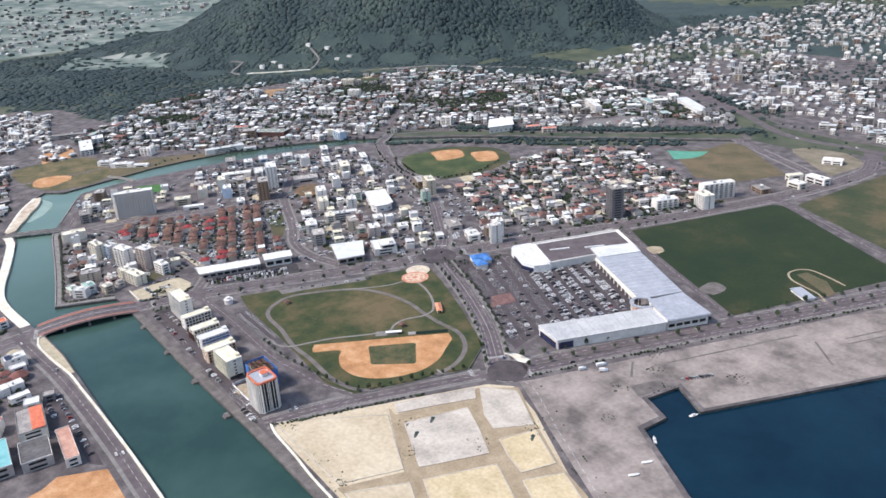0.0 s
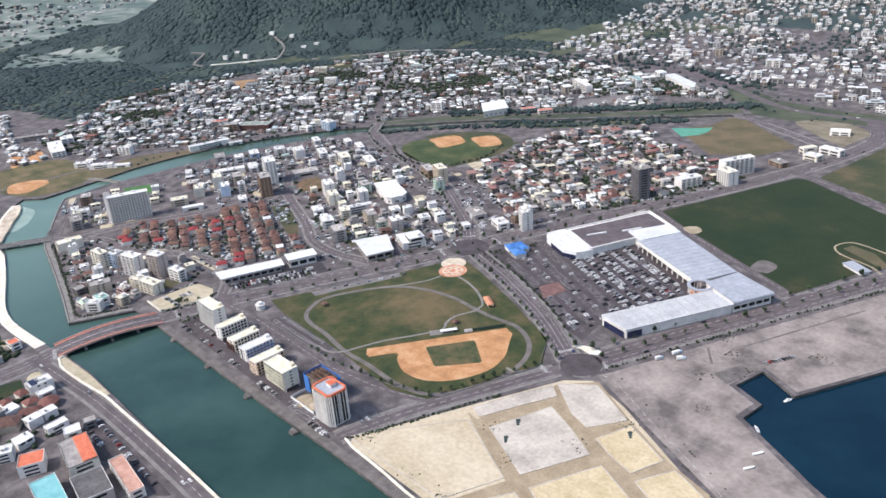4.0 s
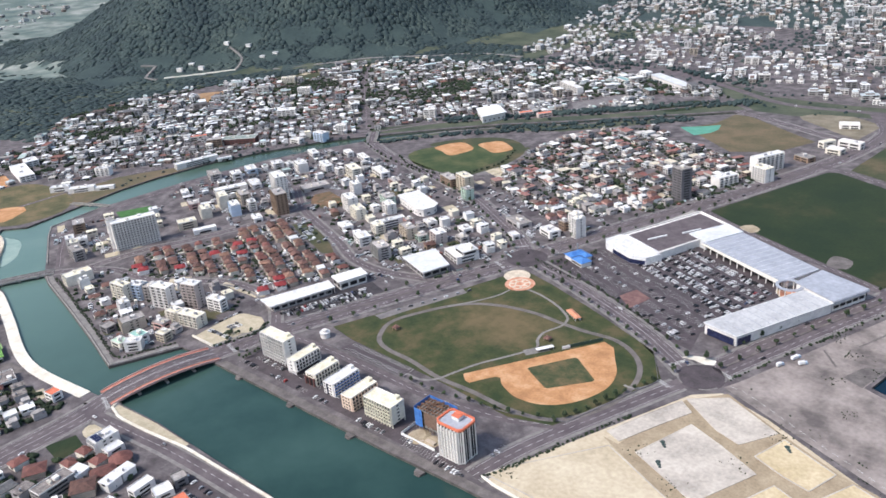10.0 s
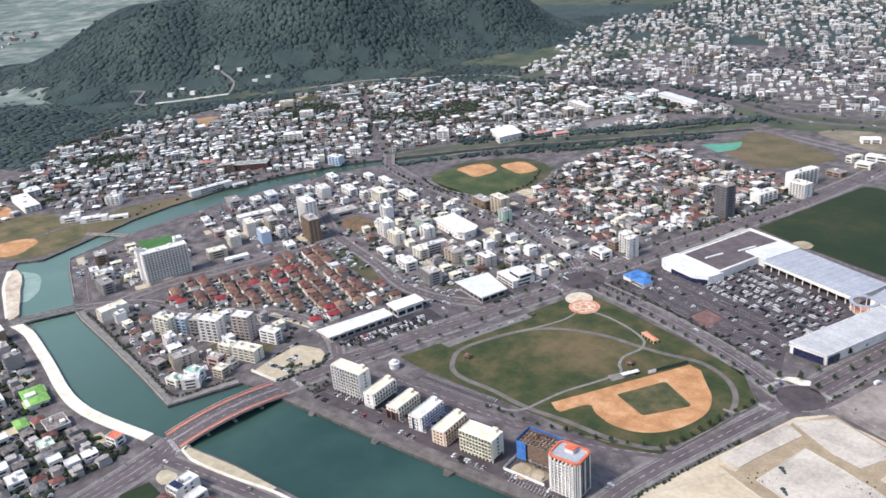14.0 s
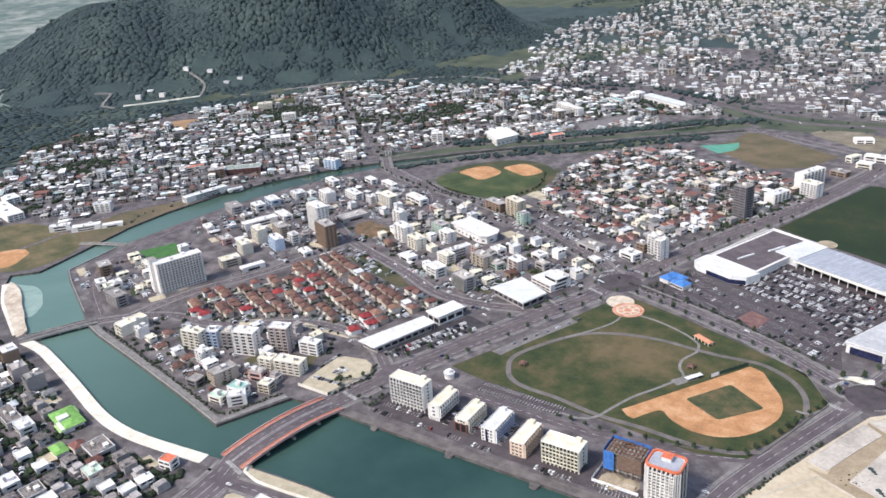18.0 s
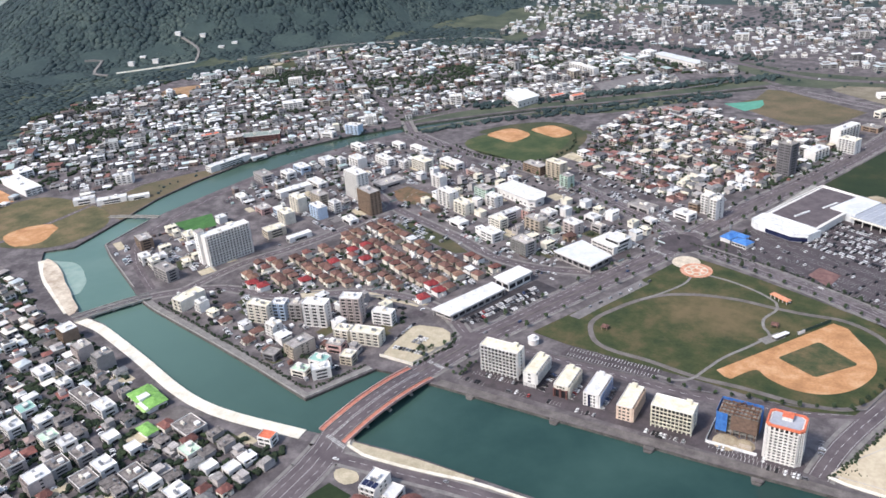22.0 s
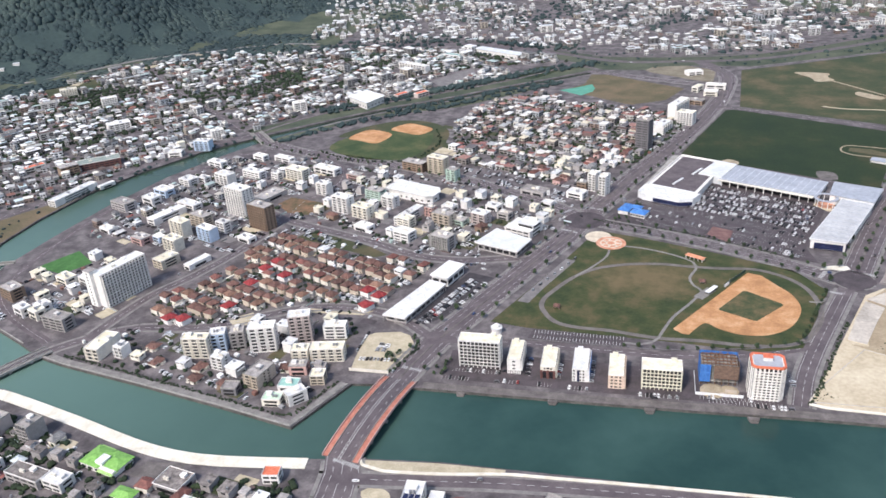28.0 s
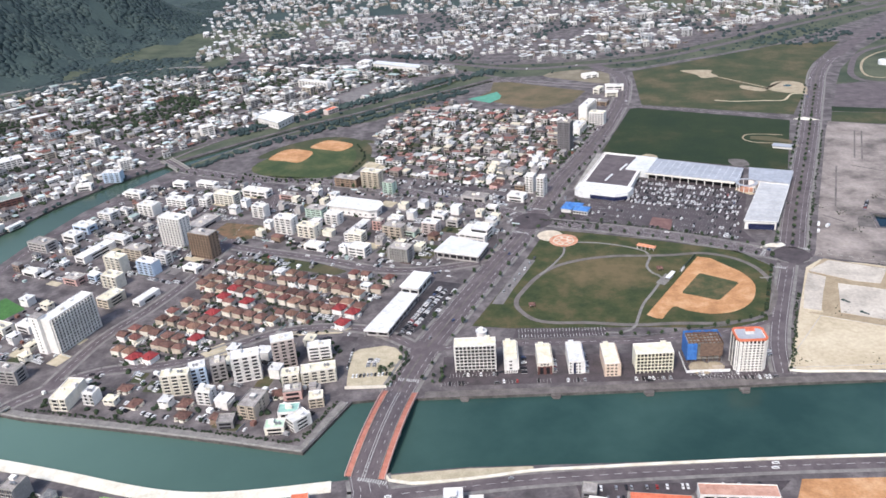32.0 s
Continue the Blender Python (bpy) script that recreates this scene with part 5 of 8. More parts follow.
for k in range(16):
    a, b = 6.2832 * k / 16, 6.2832 * (k + 1) / 16
    rot.prism([(346 + 9 * math.cos(a), 366 + 9 * math.sin(a)), (346 + 9 * math.cos(b), 366 + 9 * math.sin(b)), (346 + 12 * math.cos(b), 366 + 12 * math.sin(b)), (346 + 12 * math.cos(a), 366 + 12 * math.sin(a))], 8.2, 9.2, floor=True)
part("rotunda_ring", rot, BLUE_STEEL, mall, "round canopy ring")
for k in range(12):
    piece("rotunda_column", cuboid(0.6, 0.6, 8.2, WHITE, "column"), mall, 346 + 10.5 * math.cos(0.5236 * k), 366 + 10.5 * math.sin(0.5236 * k), 0)
part("rotunda_floor", Shape().tube(346, 366, 0, 9, 0.35, 20), ORANGE_TILE, mall, "orange tiled court")
part("court_paving", Shape().prism([(334, 366), (338, 374), (346, 366), (352, 352), (346, 350)], 0, 0.3), SAND, mall, "sandy paved forecourt")

# blue-roofed restaurant and neighbours
s = thing("restaurant", "low restaurant with bright blue roofs", "restaurant", at=pose(152, 329, 0.05, 0, 0, -23))
OCC.append((152, 329, 22))
part("wall", Shape().box(-8, 2, 0, 11, 19, 4.4).box(8, -2, 0, 16, 12, 4.4).box(0, 8, 0, 10, 8, 4.4), WHITE, s)
part("roof", Shape().hip(-8, 2, 4.4, 19, 11, 2.6, 0.8, 1.5708).hip(8, -2, 4.4, 16, 12, 2.6, 0.8).hip(1, 8, 4.4, 10, 8, 2.0, 0.6), BLUE_PAINT, s, "bright blue metal roof")
for k in range(5):
    piece("window", cuboid(2.4, 0.14, 2.0, GLASS, "window"), s, 1.8 + 3.1 * k, -8.05, 1.0)
part("sign_pole", Shape().box(-14, 8, 0, 0.6, 0.6, 11).box(-14, 8, 8, 2.4, 0.8, 4.0), STEEL, s)


def hall(name, label, category, ring, h, wall, roof, fascia=None, cols=True, pane=0.7):
    """A hall on an outline: walls set in, glazed front and an overhanging flat roof."""
    cx, cy = sum(p[0] for p in ring) / len(ring), sum(p[1] for p in ring) / len(ring)
    top = thing(name, label, category, at=pose(cx, cy, 0.03))
    loc = [(x - cx, y - cy) for x, y in ring]
    OCC.append((cx, cy, max(math.hypot(*p) for p in loc)))
    inner = [(x * 0.9, y * 0.9) for x, y in loc]
    part("wall", Shape().prism(inner, 0, h - 0.6), wall, top)
    part("roof", Shape().prism(loc, h - 0.6, h, floor=True), roof, top)
    n = len(loc)
    for i in range(n):
        (ax, ay), (bx, by) = loc[i], loc[(i + 1) % n]
        k = math.hypot(bx - ax, by - ay)
        if k < 8:
            continue
        a = math.degrees(math.atan2(by - ay, bx - ax))
        m = int(k / 8)
        for j in range(m):
            t = (j + 0.5) / m
            x, y = ax + (bx - ax) * t, ay + (by - ay) * t
            piece("window", cuboid(k / m * pane, 0.2, h * (0.42 if pane > 0.5 else 0.18), GLASS, "window"), top, x * 0.9, y * 0.9, h * 0.22, a)
            if cols:
                piece("column", cuboid(0.4, 0.4, h - 0.6, wall, "column"), top, (ax + (bx - ax) * j / m) * 0.97, (ay + (by - ay) * j / m) * 0.97, 0)
    if fascia:
        part("fascia", ribbon(Shape(), loc, 0.02, -0.25, h - 1.1, h + 0.15, closed=True), fascia, top)
    return top


hall("showroom", "long car showroom with a broad white roof", "showroom", [(-49, 84), (-24, 149), (-7, 143), (-28, 80)], 7.0, GREY, ROOF_WHITE, WHITE)
hall("showroom_annex", "white two-storey showroom annex", "showroom", [(-25, 154), (-14, 184), (3, 178), (-7, 148)], 9.5, WHITE, ROOF_WHITE, WHITE, False)
hall("store_hall", "store with a large flat white roof canopy", "store", [(2, 228), (18, 262), (57, 240), (47, 211)], 8.0, GREY, STEEL_ROOF, WHITE)
hall("event_hall", "large white hall with a pale metal roof", "hall", [(-131, 357), (-120, 384), (-66, 361), (-62, 350), (-67, 336), (-77, 334)], 10.0, WHITE, ROOF_WHITE, WHITE, False, 0.3)
st = block("showroom", "white stepped showroom with terraces and dark glass bands", "showroom", 44, 274, 30, 26, 7, -23, WHITE, ROOF_WHITE, 2, 5, style="off")
part("upper_storey", Shape().box(5, 3, 7, 18, 16, 4.5), WHITE, st)
part("upper_glass", Shape().box(5, -5.1, 7.8, 16, 0.3, 2.4).box(14.1, 3, 7.8, 0.3, 13, 2.4), GLASS, st)
part("upper_roof", Shape().box(6, 3, 11.5, 20, 18, 0.6), ROOF_WHITE, st)
part("terrace_rail", Shape().box(-8, -12.6, 7.2, 14, 0.3, 1.2), ROOF_WHITE, st)
part("roof_sign", Shape().box(9, 6, 12, 8, 3, 3), CREAM, st)
hall("shed", "long white metal shed beyond the canal", "shed", [(-172, 1082), (-160, 1101), (-61, 1036), (-73, 1017)], 9.0, WHITE, STEEL_ROOF, None, False, 0.3)
hall("school_hall", "big white flat-roofed hall in the old town", "hall", [(-312, 735), (-291, 772), (-248, 738), (-266, 694)], 12.0, WHITE, ROOF_WHITE, None, False, 0.3)

# town buildings
TONES = {"W": (WHITE, "white", ROOF_WHITE), "C": (CREAM, "cream", ROOF_CREAM), "BE": (BEIGE, "beige", ROOF_GREY), "GR": (GREY, "grey", ROOF_GREY), "BR": (BROWN, "brown", ROOF_GREY), "PK": (PINK, "pink", ROOF_GREY),
         "BL": (BLUE_WHITE, "pale blue", ROOF_WHITE), "BW": (WHITE, "white and blue", ROOF_WHITE), "GN": (PALE_GREEN, "pale green", ROOF_GREY), "YE": (YELLOW, "yellow", ROOF_CREAM), "TAN": (TAN, "tan", ROOF_CREAM), "DG": (DARK_GREY, "dark grey", ROOF_GREY), "PG": (PINK_GREY, "pinkish grey", ROOF_WHITE)}
STAINED_ROOF = mat("stained_flat_roof", (0.085, 0.075, 0.07), (0.27, 0.24, 0.225), 3, 0.9, 1.0, vary=0.3)
TONES["ST"] = (GREY, "weathered grey", STAINED_ROOF)
TONES["TL"] = (WHITE, "teal-roofed white", mat("teal_roof_coat", (0.26, 0.46, 0.4), (0.36, 0.58, 0.52), 4, 0.7, 0.8))
TONES["LG"] = (CREAM, "mint-roofed cream", mat("mint_roof_coat", (0.5, 0.66, 0.5), (0.62, 0.76, 0.62), 4, 0.7, 0.8))
TONES["MR"] = (MAROON, "maroon", mat("green_grey_roof", (0.2, 0.25, 0.22), (0.32, 0.36, 0.33), 9, 0.8, 0.7))
COUNT = {1: "one", 2: "two", 3: "three", 4: "four", 5: "five", 6: "six", 7: "seven", 8: "eight", 9: "nine", 10: "ten", 11: "eleven", 12: "twelve", 13: "thirteen"}


def town(cx, cy, w, d, h, tone, kind, turn=None):
    """One town building: place, width, depth, height, wall and kind."""
    if inside(cx, cy, [(-275, 495), (-255, 640), (-130, 640), (-118, 495), (-160, 452), (-220, 452)]):
        return
    wall, word, roof = TONES[tone]
    w = max(w, 7)
    if turn is None:
        turn = 20 if -240 < cx < -60 and 15 < cy < 80 else -11 if cx > -340 and cy < 60 else -23
    floors = max(1, round(h / 3.0))
    if kind in ("apt", "tow"):
        block("apartment_block" if kind == "apt" else "tower_block", f"{word} {COUNT[floors]}-storey concrete flats with balconies", "apartment block", cx, cy, w, d, h, turn, wall, roof, floors, max(2, round(w / (4.2 if kind == "tow" else 7.2))), group="flats in the town")
    elif kind == "off":
        block("office_building", f"{word} {COUNT[floors]}-storey town building with window rows", "building", cx, cy, w, d, h, turn, wall, roof, floors, 3, style="off", group="town buildings")
    elif kind == "frame":
        b = block("office_building", "grey concrete building with tall bare columns", "building", cx, cy, w, d, h, turn, wall, roof, floors, 3, style="off", group="town buildings")
        for k in range(9):
            piece("column", cuboid(0.9, 0.9, h, CONCRETE, "column"), b, -w / 2 + w * k / 8, -d / 2 - 0.8, 0)
    elif kind == "slab":
        b = block("tower_block", "dark grey slab tower with vertical ribs", "tower block", cx, cy, 17, 15, h, turn, wall, roof, 12, 5, style="off", group="towers")
        for k in range(7):
            piece("rib", cuboid(0.5, 0.6, h, DARK_GREY, "rib"), b, -8 + 2.66 * k, -7.7, 0)
    else:
        b = block("shop_building", f"low {word} flat-roofed town building", "building", cx, cy, w, d, h, turn, wall, roof, max(1, round(h / 4)), 2, style="low", group="low town buildings", tank=w > 12)


town(-438, 293, 29, 16, 10, "GR", "off")
town(-418, 231, 20, 10, 5, "W", "low")
town(-343, 214, 12, 9, 6, "BL", "low")
town(-361, 209, 19, 14, 7, "PK", "low")
town(61, 342, 12, 9, 5, "W", "low")
town(90, 369, 20, 14, 7, "W", "low")
town(95, 391, 11, 10, 10, "BR", "off")
town(107, 394, 10, 12, 20, "W", "apt")
town(119, 381, 9, 12, 22, "W", "apt")
town(160, 537, 16, 16, 38, "DG", "slab")
town(19, 305, 14, 10, 7, "GR", "low")
town(-368, 272, 14, 44, 7, "W", "low")
town(-357, 304, 31, 13, 6, "W", "low")
town(-412, 312, 20, 14, 9, "BW", "low")
town(-410, 337, 24, 14, 9, "BL", "low")
town(-398, 375, 20, 16, 8, "W", "off")
town(-382, 385, 14, 10, 6, "W", "low")
town(-350, 382, 24, 14, 13, "W", "apt")
town(-284, 293, 31, 15, 32, "W", "tow")
town(-241, 259, 28, 14, 27, "BR", "tow")
town(-326, 232, 23, 11, 17, "C", "apt")
town(-314, 256, 25, 13, 14, "BE", "off")
town(-289, 224, 22, 11, 14, "BL", "apt")
town(-281, 244, 14, 10, 12, "W", "off")
town(-315, 198, 20, 12, 13, "C", "apt")
town(-303, 163, 15, 22, 9, "TAN", "off")
town(-270, 166, 9, 27, 5, "W", "low")
town(-244, 224, 18, 11, 5, "BW", "low")
town(-271, 340, 22, 36, 5, "GR", "low")
town(-321, 404, 32, 12, 9, "W", "off")
town(-287, 399, 12, 10, 9, "W", "off")
town(-260, 402, 30, 14, 14, "C", "off")
town(-229, 424, 37, 13, 8, "W", "low")
town(-207, 357, 18, 10, 14, "W", "apt")
town(-166, 310, 24, 12, 18, "W", "apt")
town(-138, 297, 23, 12, 13, "C", "apt")
town(-126, 264, 19, 13, 5, "W", "low")
town(-186, 408, 21, 11, 6, "PK", "low")
town(-140, 349, 22, 13, 11, "GN", "off")
town(-116, 328, 18, 11, 12, "W", "apt")
town(-84, 293, 10, 40, 9, "W", "off")
town(-82, 275, 17, 12, 11, "C", "off")
town(-75, 244, 20, 14, 10, "W", "off")
town(-63, 307, 11, 9, 10, "PK", "apt")
town(-43, 285, 23, 12, 13, "BE", "apt")
town(-46, 324, 15, 12, 5, "W", "low")
town(-27, 287, 17, 12, 6, "GN", "low")
town(-4, 292, 17, 13, 12, "PG", "apt")
town(-31, 230, 22, 14, 14, "GR", "frame")
town(3, 329, 15, 12, 5, "W", "low")
town(42, 377, 30, 16, 5, "GR", "low")
town(-118, 442, 31, 13, 11, "BR", "off")
town(-86, 436, 25, 12, 20, "TAN", "apt")
town(-62, 412, 14, 10, 14, "GN", "apt")
town(-305, 463, 30, 10, 6, "W", "low")
town(-392, 440, 27, 11, 7, "W", "low")
town(-341, 466, 20, 10, 7, "W", "low")
town(205, 678, 44, 12, 20, "W", "apt", 65)
town(183, 604, 30, 14, 12, "W", "apt", 65)
town(237, 804, 10, 20, 8, "C", "low", -30)
town(264, 814, 30, 12, 8, "W", "low", -10)
town(-607, 143, 12, 26, 7, "W", "off", -40)
town(-575, 160, 12, 36, 6, "W", "off", -40)
town(-552, 183, 9, 26, 4, "W", "low", -40)
town(-870, 147, 12, 66, 8, "GR", "off", -27)
town(-745, 146, 22, 84, 9, "W", "off", 78)
town(-795, 180, 20, 30, 9, "W", "off", 78)
town(-620, 217, 22, 12, 12, "W", "apt", 40)
town(-270, 9, 14, 27, 10.4, "C", "apt", -6)
town(-250, 6, 10, 9, 10, "W", "apt")
town(-185, 15, 22, 9, 17.8, "C", "apt", 8)
town(-172, 27, 13, 11, 16, "BL", "apt")
town(-157, 32, 12, 11, 16, "GR", "apt")
town(-134, 32, 22, 11, 22, "W", "apt", 16)
town(-108, 49, 18.5, 11, 24.5, "PG", "apt", 18)
town(-81, 57, 19, 9, 12, "W", "off", 9)
town(-118, -11, 14, 21, 10.7, "BE", "apt", -14)
town(-158, 2, 12, 9, 11, "W", "apt")
town(-76, 26, 27, 11, 11.1, "C", "apt", 11)
town(-89, -21, 15, 11, 8, "TL", "low", 4)
town(-96, -36, 14, 10, 6, "LG", "low", 4)
town(-80, -31, 10, 15, 9, "W", "off", -43)
town(-134, -28, 12, 10, 6, "DG", "low", 4)
town(-92, 4, 14, 10, 8, "PK", "low", 9)
town(-97, 21, 14, 10, 11, "C", "apt", 9)
town(-72, -6, 11, 10, 8, "TAN", "off", 9)
town(-291, -131, 17, 12, 6, "W", "low")
town(-278, -116, 18, 14, 6, "ST", "low")
town(-258, -134, 11, 10, 7, "W", "off")
town(-225, -139, 30, 12, 7, "ST", "off")
town(-201, -140, 17, 12, 7, "W", "off")
town(-229, -172, 11, 12, 7, "W", "off")
town(-243, -188, 17, 12, 8, "W", "off")
town(-256, -169, 14, 12, 6, "TL", "low")
town(-205, -184, 12, 12, 8, "LG", "off")
town(-189, -181, 12, 11, 7, "W", "off")
town(-167, -161, 11, 10, 5, "W", "low")
town(-142, -162, 10, 9, 5, "W", "low")
town(-172, -200, 13, 13, 8, "ST", "off")
town(-167, -184, 14, 13, 8, "ST", "off")
town(-143, -185, 16, 12, 7, "W", "off")
town(-144, -200, 17, 14, 6, "ST", "low")
town(-117, -182, 15, 14, 7, "ST", "off")
town(-101, -181, 12, 11, 6, "W", "low")
town(-103, -146, 14, 11, 5, "LG", "low")
town(-124, -127, 21, 17, 5, "ST", "low")
town(-78, -152, 9, 10, 5, "W", "low")
town(-63, -146, 9, 10, 5, "W", "low")
town(-170, -216, 14, 15, 11, "PG", "apt")
town(-78, -180, 14, 13, 6, "W", "off")
town(-203, -213, 14, 13, 8, "ST", "off")
town(-568, 430, 56, 22, 9, "MR", "off", 38)
town(-529, 321, 13, 66, 8, "W", "off", -12)
town(-507, 357, 5, 22, 4, "W", "low", -22)
town(-475, 475, 20, 13, 7, "W", "low", 10)
town(-447, 503, 24, 13, 14, "BL", "apt", 0)
town(-420, 82, 22, 14, 12, "BR", "off")
town(-336, 39, 26, 13, 12, "GR", "off")
town(-386, 54, 15, 10, 9, "W", "low")
town(-368, 51, 14, 10, 9, "C", "low")
town(-371, 62, 13, 12, 8, "W", "low")
town(-362, 118, 18, 12, 7, "W", "low")
town(-386, 116, 19, 12, 7, "C", "low")

# ---- houses ----
RED_TILE = mat("red_roof_tile", (0.12, 0.05, 0.042), (0.22, 0.088, 0.072), 2.5, 0.8, 2.0, vary=0.25)
BROWN_TILE = mat("brown_roof_tile", (0.095, 0.049, 0.04), (0.185, 0.096, 0.076), 2.5, 0.8, 2.0, vary=0.3)
BRIGHT_RED = mat("bright_red_roof", (0.21, 0.022, 0.025), (0.31, 0.042, 0.042), 3, 0.7, 1.5, vary=0.1)
GREY_TILE = mat("grey_roof_tile", (0.11, 0.11, 0.115), (0.24, 0.235, 0.23), 2.5, 0.85, 2.0, vary=0.35)
TAN_TILE = mat("tan_roof_tile", (0.155, 0.086, 0.061), (0.27, 0.152, 0.106), 2.5, 0.8, 2.0, vary=0.25)
GREEN_ROOF = mat("green_roof_coat", (0.15, 0.34, 0.07), (0.26, 0.5, 0.13), 3, 0.75, 1.0, vary=0.1)


def house(name, label, w, d, h, wall, roof, kind, group, panes=2, extra=True):
    """A template house at the origin: flat-roofed, stepped or hipped."""
    top = thing(name, label, "house", group, pose(0, 0, -60))
    s = Shape().box(0, 0, -0.3, w, d, h + 0.3)
    if kind == "step":
        s.box(-w * 0.16, d * 0.1, h, w * 0.62, d * 0.7, 2.8)
    if kind in ("hip", "gable"):
        s.box(w * 0.2, -d / 2 - 0.8, -0.3, w * 0.36, 1.6, 2.8).box(-w * 0.3, -d / 2 - 1.6, -0.3, w * 0.3, 0.2, 1.6)
    part("wall", s, wall, top)
    r = Shape()
    if kind == "hip":
        r.hip(0, 0, h, w, d * 0.86, 2.3, 0.8).hip(w * 0.16, -d * 0.22, h - 0.3, d * 0.72, w * 0.5, 1.9, 0.5, 1.5708)
    elif kind == "gable":
        r.hip(0, 0, h, w, d, 2.3, 0.6, gable=True)
    else:
        r.box(0, 0, h, w + 0.9, d + 0.9, 0.25)
        if kind == "step":
            r = Shape().box(w * 0.33, 0, h, w * 0.38, d + 0.8, 0.22).box(-w * 0.16, -d * 0.38, h, w * 0.66, d * 0.26, 0.22).box(-w * 0.16, d * 0.1, h + 2.8, w * 0.68, d * 0.78, 0.25)
    lid = part("roof", r, roof, top)
    f = max(1, round(h / 3)) - 1
    for k in range(2):
        window(top, "s", (k - 0.5) * w * 0.46, f * 3 + 0.8, w * 0.32, 1.6, w, d)
    if not group.startswith("houses of the red"):
        window(top, "e", 0, f * 3 + 0.9, d * 0.4, 1.4, w, d)
    if extra and kind in ("flat", "step"):
        part("water_tank", Shape().tube(w * 0.25, d * 0.25, h + 0.7, 0.8, 1.3, 8).box(w * 0.25, d * 0.25, h + 0.2, 1.2, 1.2, 0.5), STEEL, lid)
    if extra and kind == "flat":
        part("balcony", Shape().box(0, -d / 2 - 0.6, h - 3.1 if h > 4 else 0, w * 0.7, 1.2, 0.9), wall, top)
    if extra and kind in ("hip", "gable") and not group.startswith("houses of the red"):
        part("porch", Shape().box(w * 0.2, -d / 2 - 1.0, 0, w * 0.36, 2.0, 2.5), wall, top)
    return top


NO_HOUSE = [
    [(40, 80), (100, 285), (165, 285), (330, 220), (300, 70)],
    [(-275, 500), (-255, 650), (-130, 650), (-115, 500), (-160, 445), (-220, 445)],
    [(110, 300), (200, 520), (430, 400), (340, 190)],
    [(-60, 10), (-66, 64), (-42, 86), (-10, 70), (-12, 10)],
    [(-445, 125), (-425, 190), (-380, 160), (-400, 122)],
    [(-262, 335), (-218, 362), (-186, 318), (-226, 290)],
    [(-710, 0), (-700, 140), (-560, 150), (-520, 90), (-540, 0)],
    [(-1030, 570), (-920, 600), (-950, 690), (-1040, 690)],
    [(0, 810), (30, 755), (190, 692), (290, 830), (280, 970), (140, 950)],
]


def free(x, y, reach, gap=2.5):
    if inside(x, y, SHORE) or near_road(x, y, reach + gap) or any(inside(x, y, r) for r in NO_HOUSE):
        return False
    if any(inside(x + a, y + b, SHORE) for a, b in ((14, 0), (-14, 0), (0, 14), (0, -14))):
        return False
    return all((x - a) ** 2 + (y - b) ** 2 > (reach * 0.8 + c * 0.85) ** 2 for a, b, c in OCC)


def sites(ring, du, dv, turn, seed, jitter=0.18, street=0):
    """Free building sites on a turned grid inside a ring; every street-th row is left open."""
    rng = random.Random(seed)
    c, s = math.cos(radians(turn)), math.sin(radians(turn))
    us = [x * c + y * s for x, y in ring]
    vs = [-x * s + y * c for x, y in ring]
    out, j, v = [], 0, min(vs)
    while v < max(vs):
        j += 1
        if street and j % street == 0:
            v += dv * 0.55
            continue
        u = min(us)
        while u < max(us):
            a, b = u + rng.uniform(-jitter, jitter) * du, v + rng.uniform(-jitter, jitter) * dv
            x, y = a * c - b * s, a * s + b * c
            if inside(x, y, ring) and free(x, y, min(du, dv) * 0.4):
                out.append((x, y, rng))
            u += du
        v += dv
    return out


LEFT = []  # sites that are built as joined houses further down


def settle(kinds, weights, places, turn, low=0.85, high=1.2, flips=(0, 90, 180, 270), most=None, toward=None, wobble=5):
    """Sets copies of the template houses on the sites nearest to a point; the rest are left for later."""
    if most is not None:
        places = sorted(places, key=lambda p: math.hypot(p[0] - toward[0], p[1] - toward[1]))
        LEFT.append((places[most:], turn))
        places = places[:most]
    for x, y, rng in places:
        t = rng.choices(kinds, weights)[0]
        k, q = rng.uniform(low, high), rng.uniform(low, high)
        copy_thing(t, pose(x, y, 0.03 + height(x, y), 0, 0, turn + rng.choice(flips) + rng.uniform(-wobble, wobble)) @ Matrix.Diagonal((k, q, rng.uniform(0.9, 1.15), 1)))


# the red-roofed estate
ESTATE = [(-258, 58), (-215, 48), (-193, 53), (-186, 62), (-176, 88), (-153, 91), (-138, 99), (-107, 92), (-70, 95), (-61, 121), (-31, 190), (-68, 200), (-103, 199), (-140, 213), (-171, 225), (-203, 234), (-219, 226), (-228, 191), (-212, 163), (-236, 154), (-253, 116), (-270, 89)]
G = "houses of the red-roofed estate"
est = [house("terrace_house", "two-storey beige house with a brown tiled hip roof", 9, 8.5, 5.2, BEIGE, BROWN_TILE, "hip", G),
       house("terrace_house", "two-storey cream house with a dark red tiled hip roof", 9.5, 8, 5.2, CREAM, RED_TILE, "hip", G),
       house("terrace_house", "two-storey beige house with a brown tiled gable roof", 8.5, 9, 5.4, WHITE, BROWN_TILE, "gable", G),
       house("terrace_house", "two-storey white house with a bright red roof", 9, 9, 5.2, WHITE, BRIGHT_RED, "hip", G),
       house("terrace_house", "two-storey house with a tan tiled roof", 9, 9, 5.2, CREAM, TAN_TILE, "hip", G),
       house("terrace_house", "two-storey white house with a flat white roof", 8.5, 8, 5.6, WHITE, ROOF_WHITE, "flat", G, extra=False)]
rng = random.Random(14)
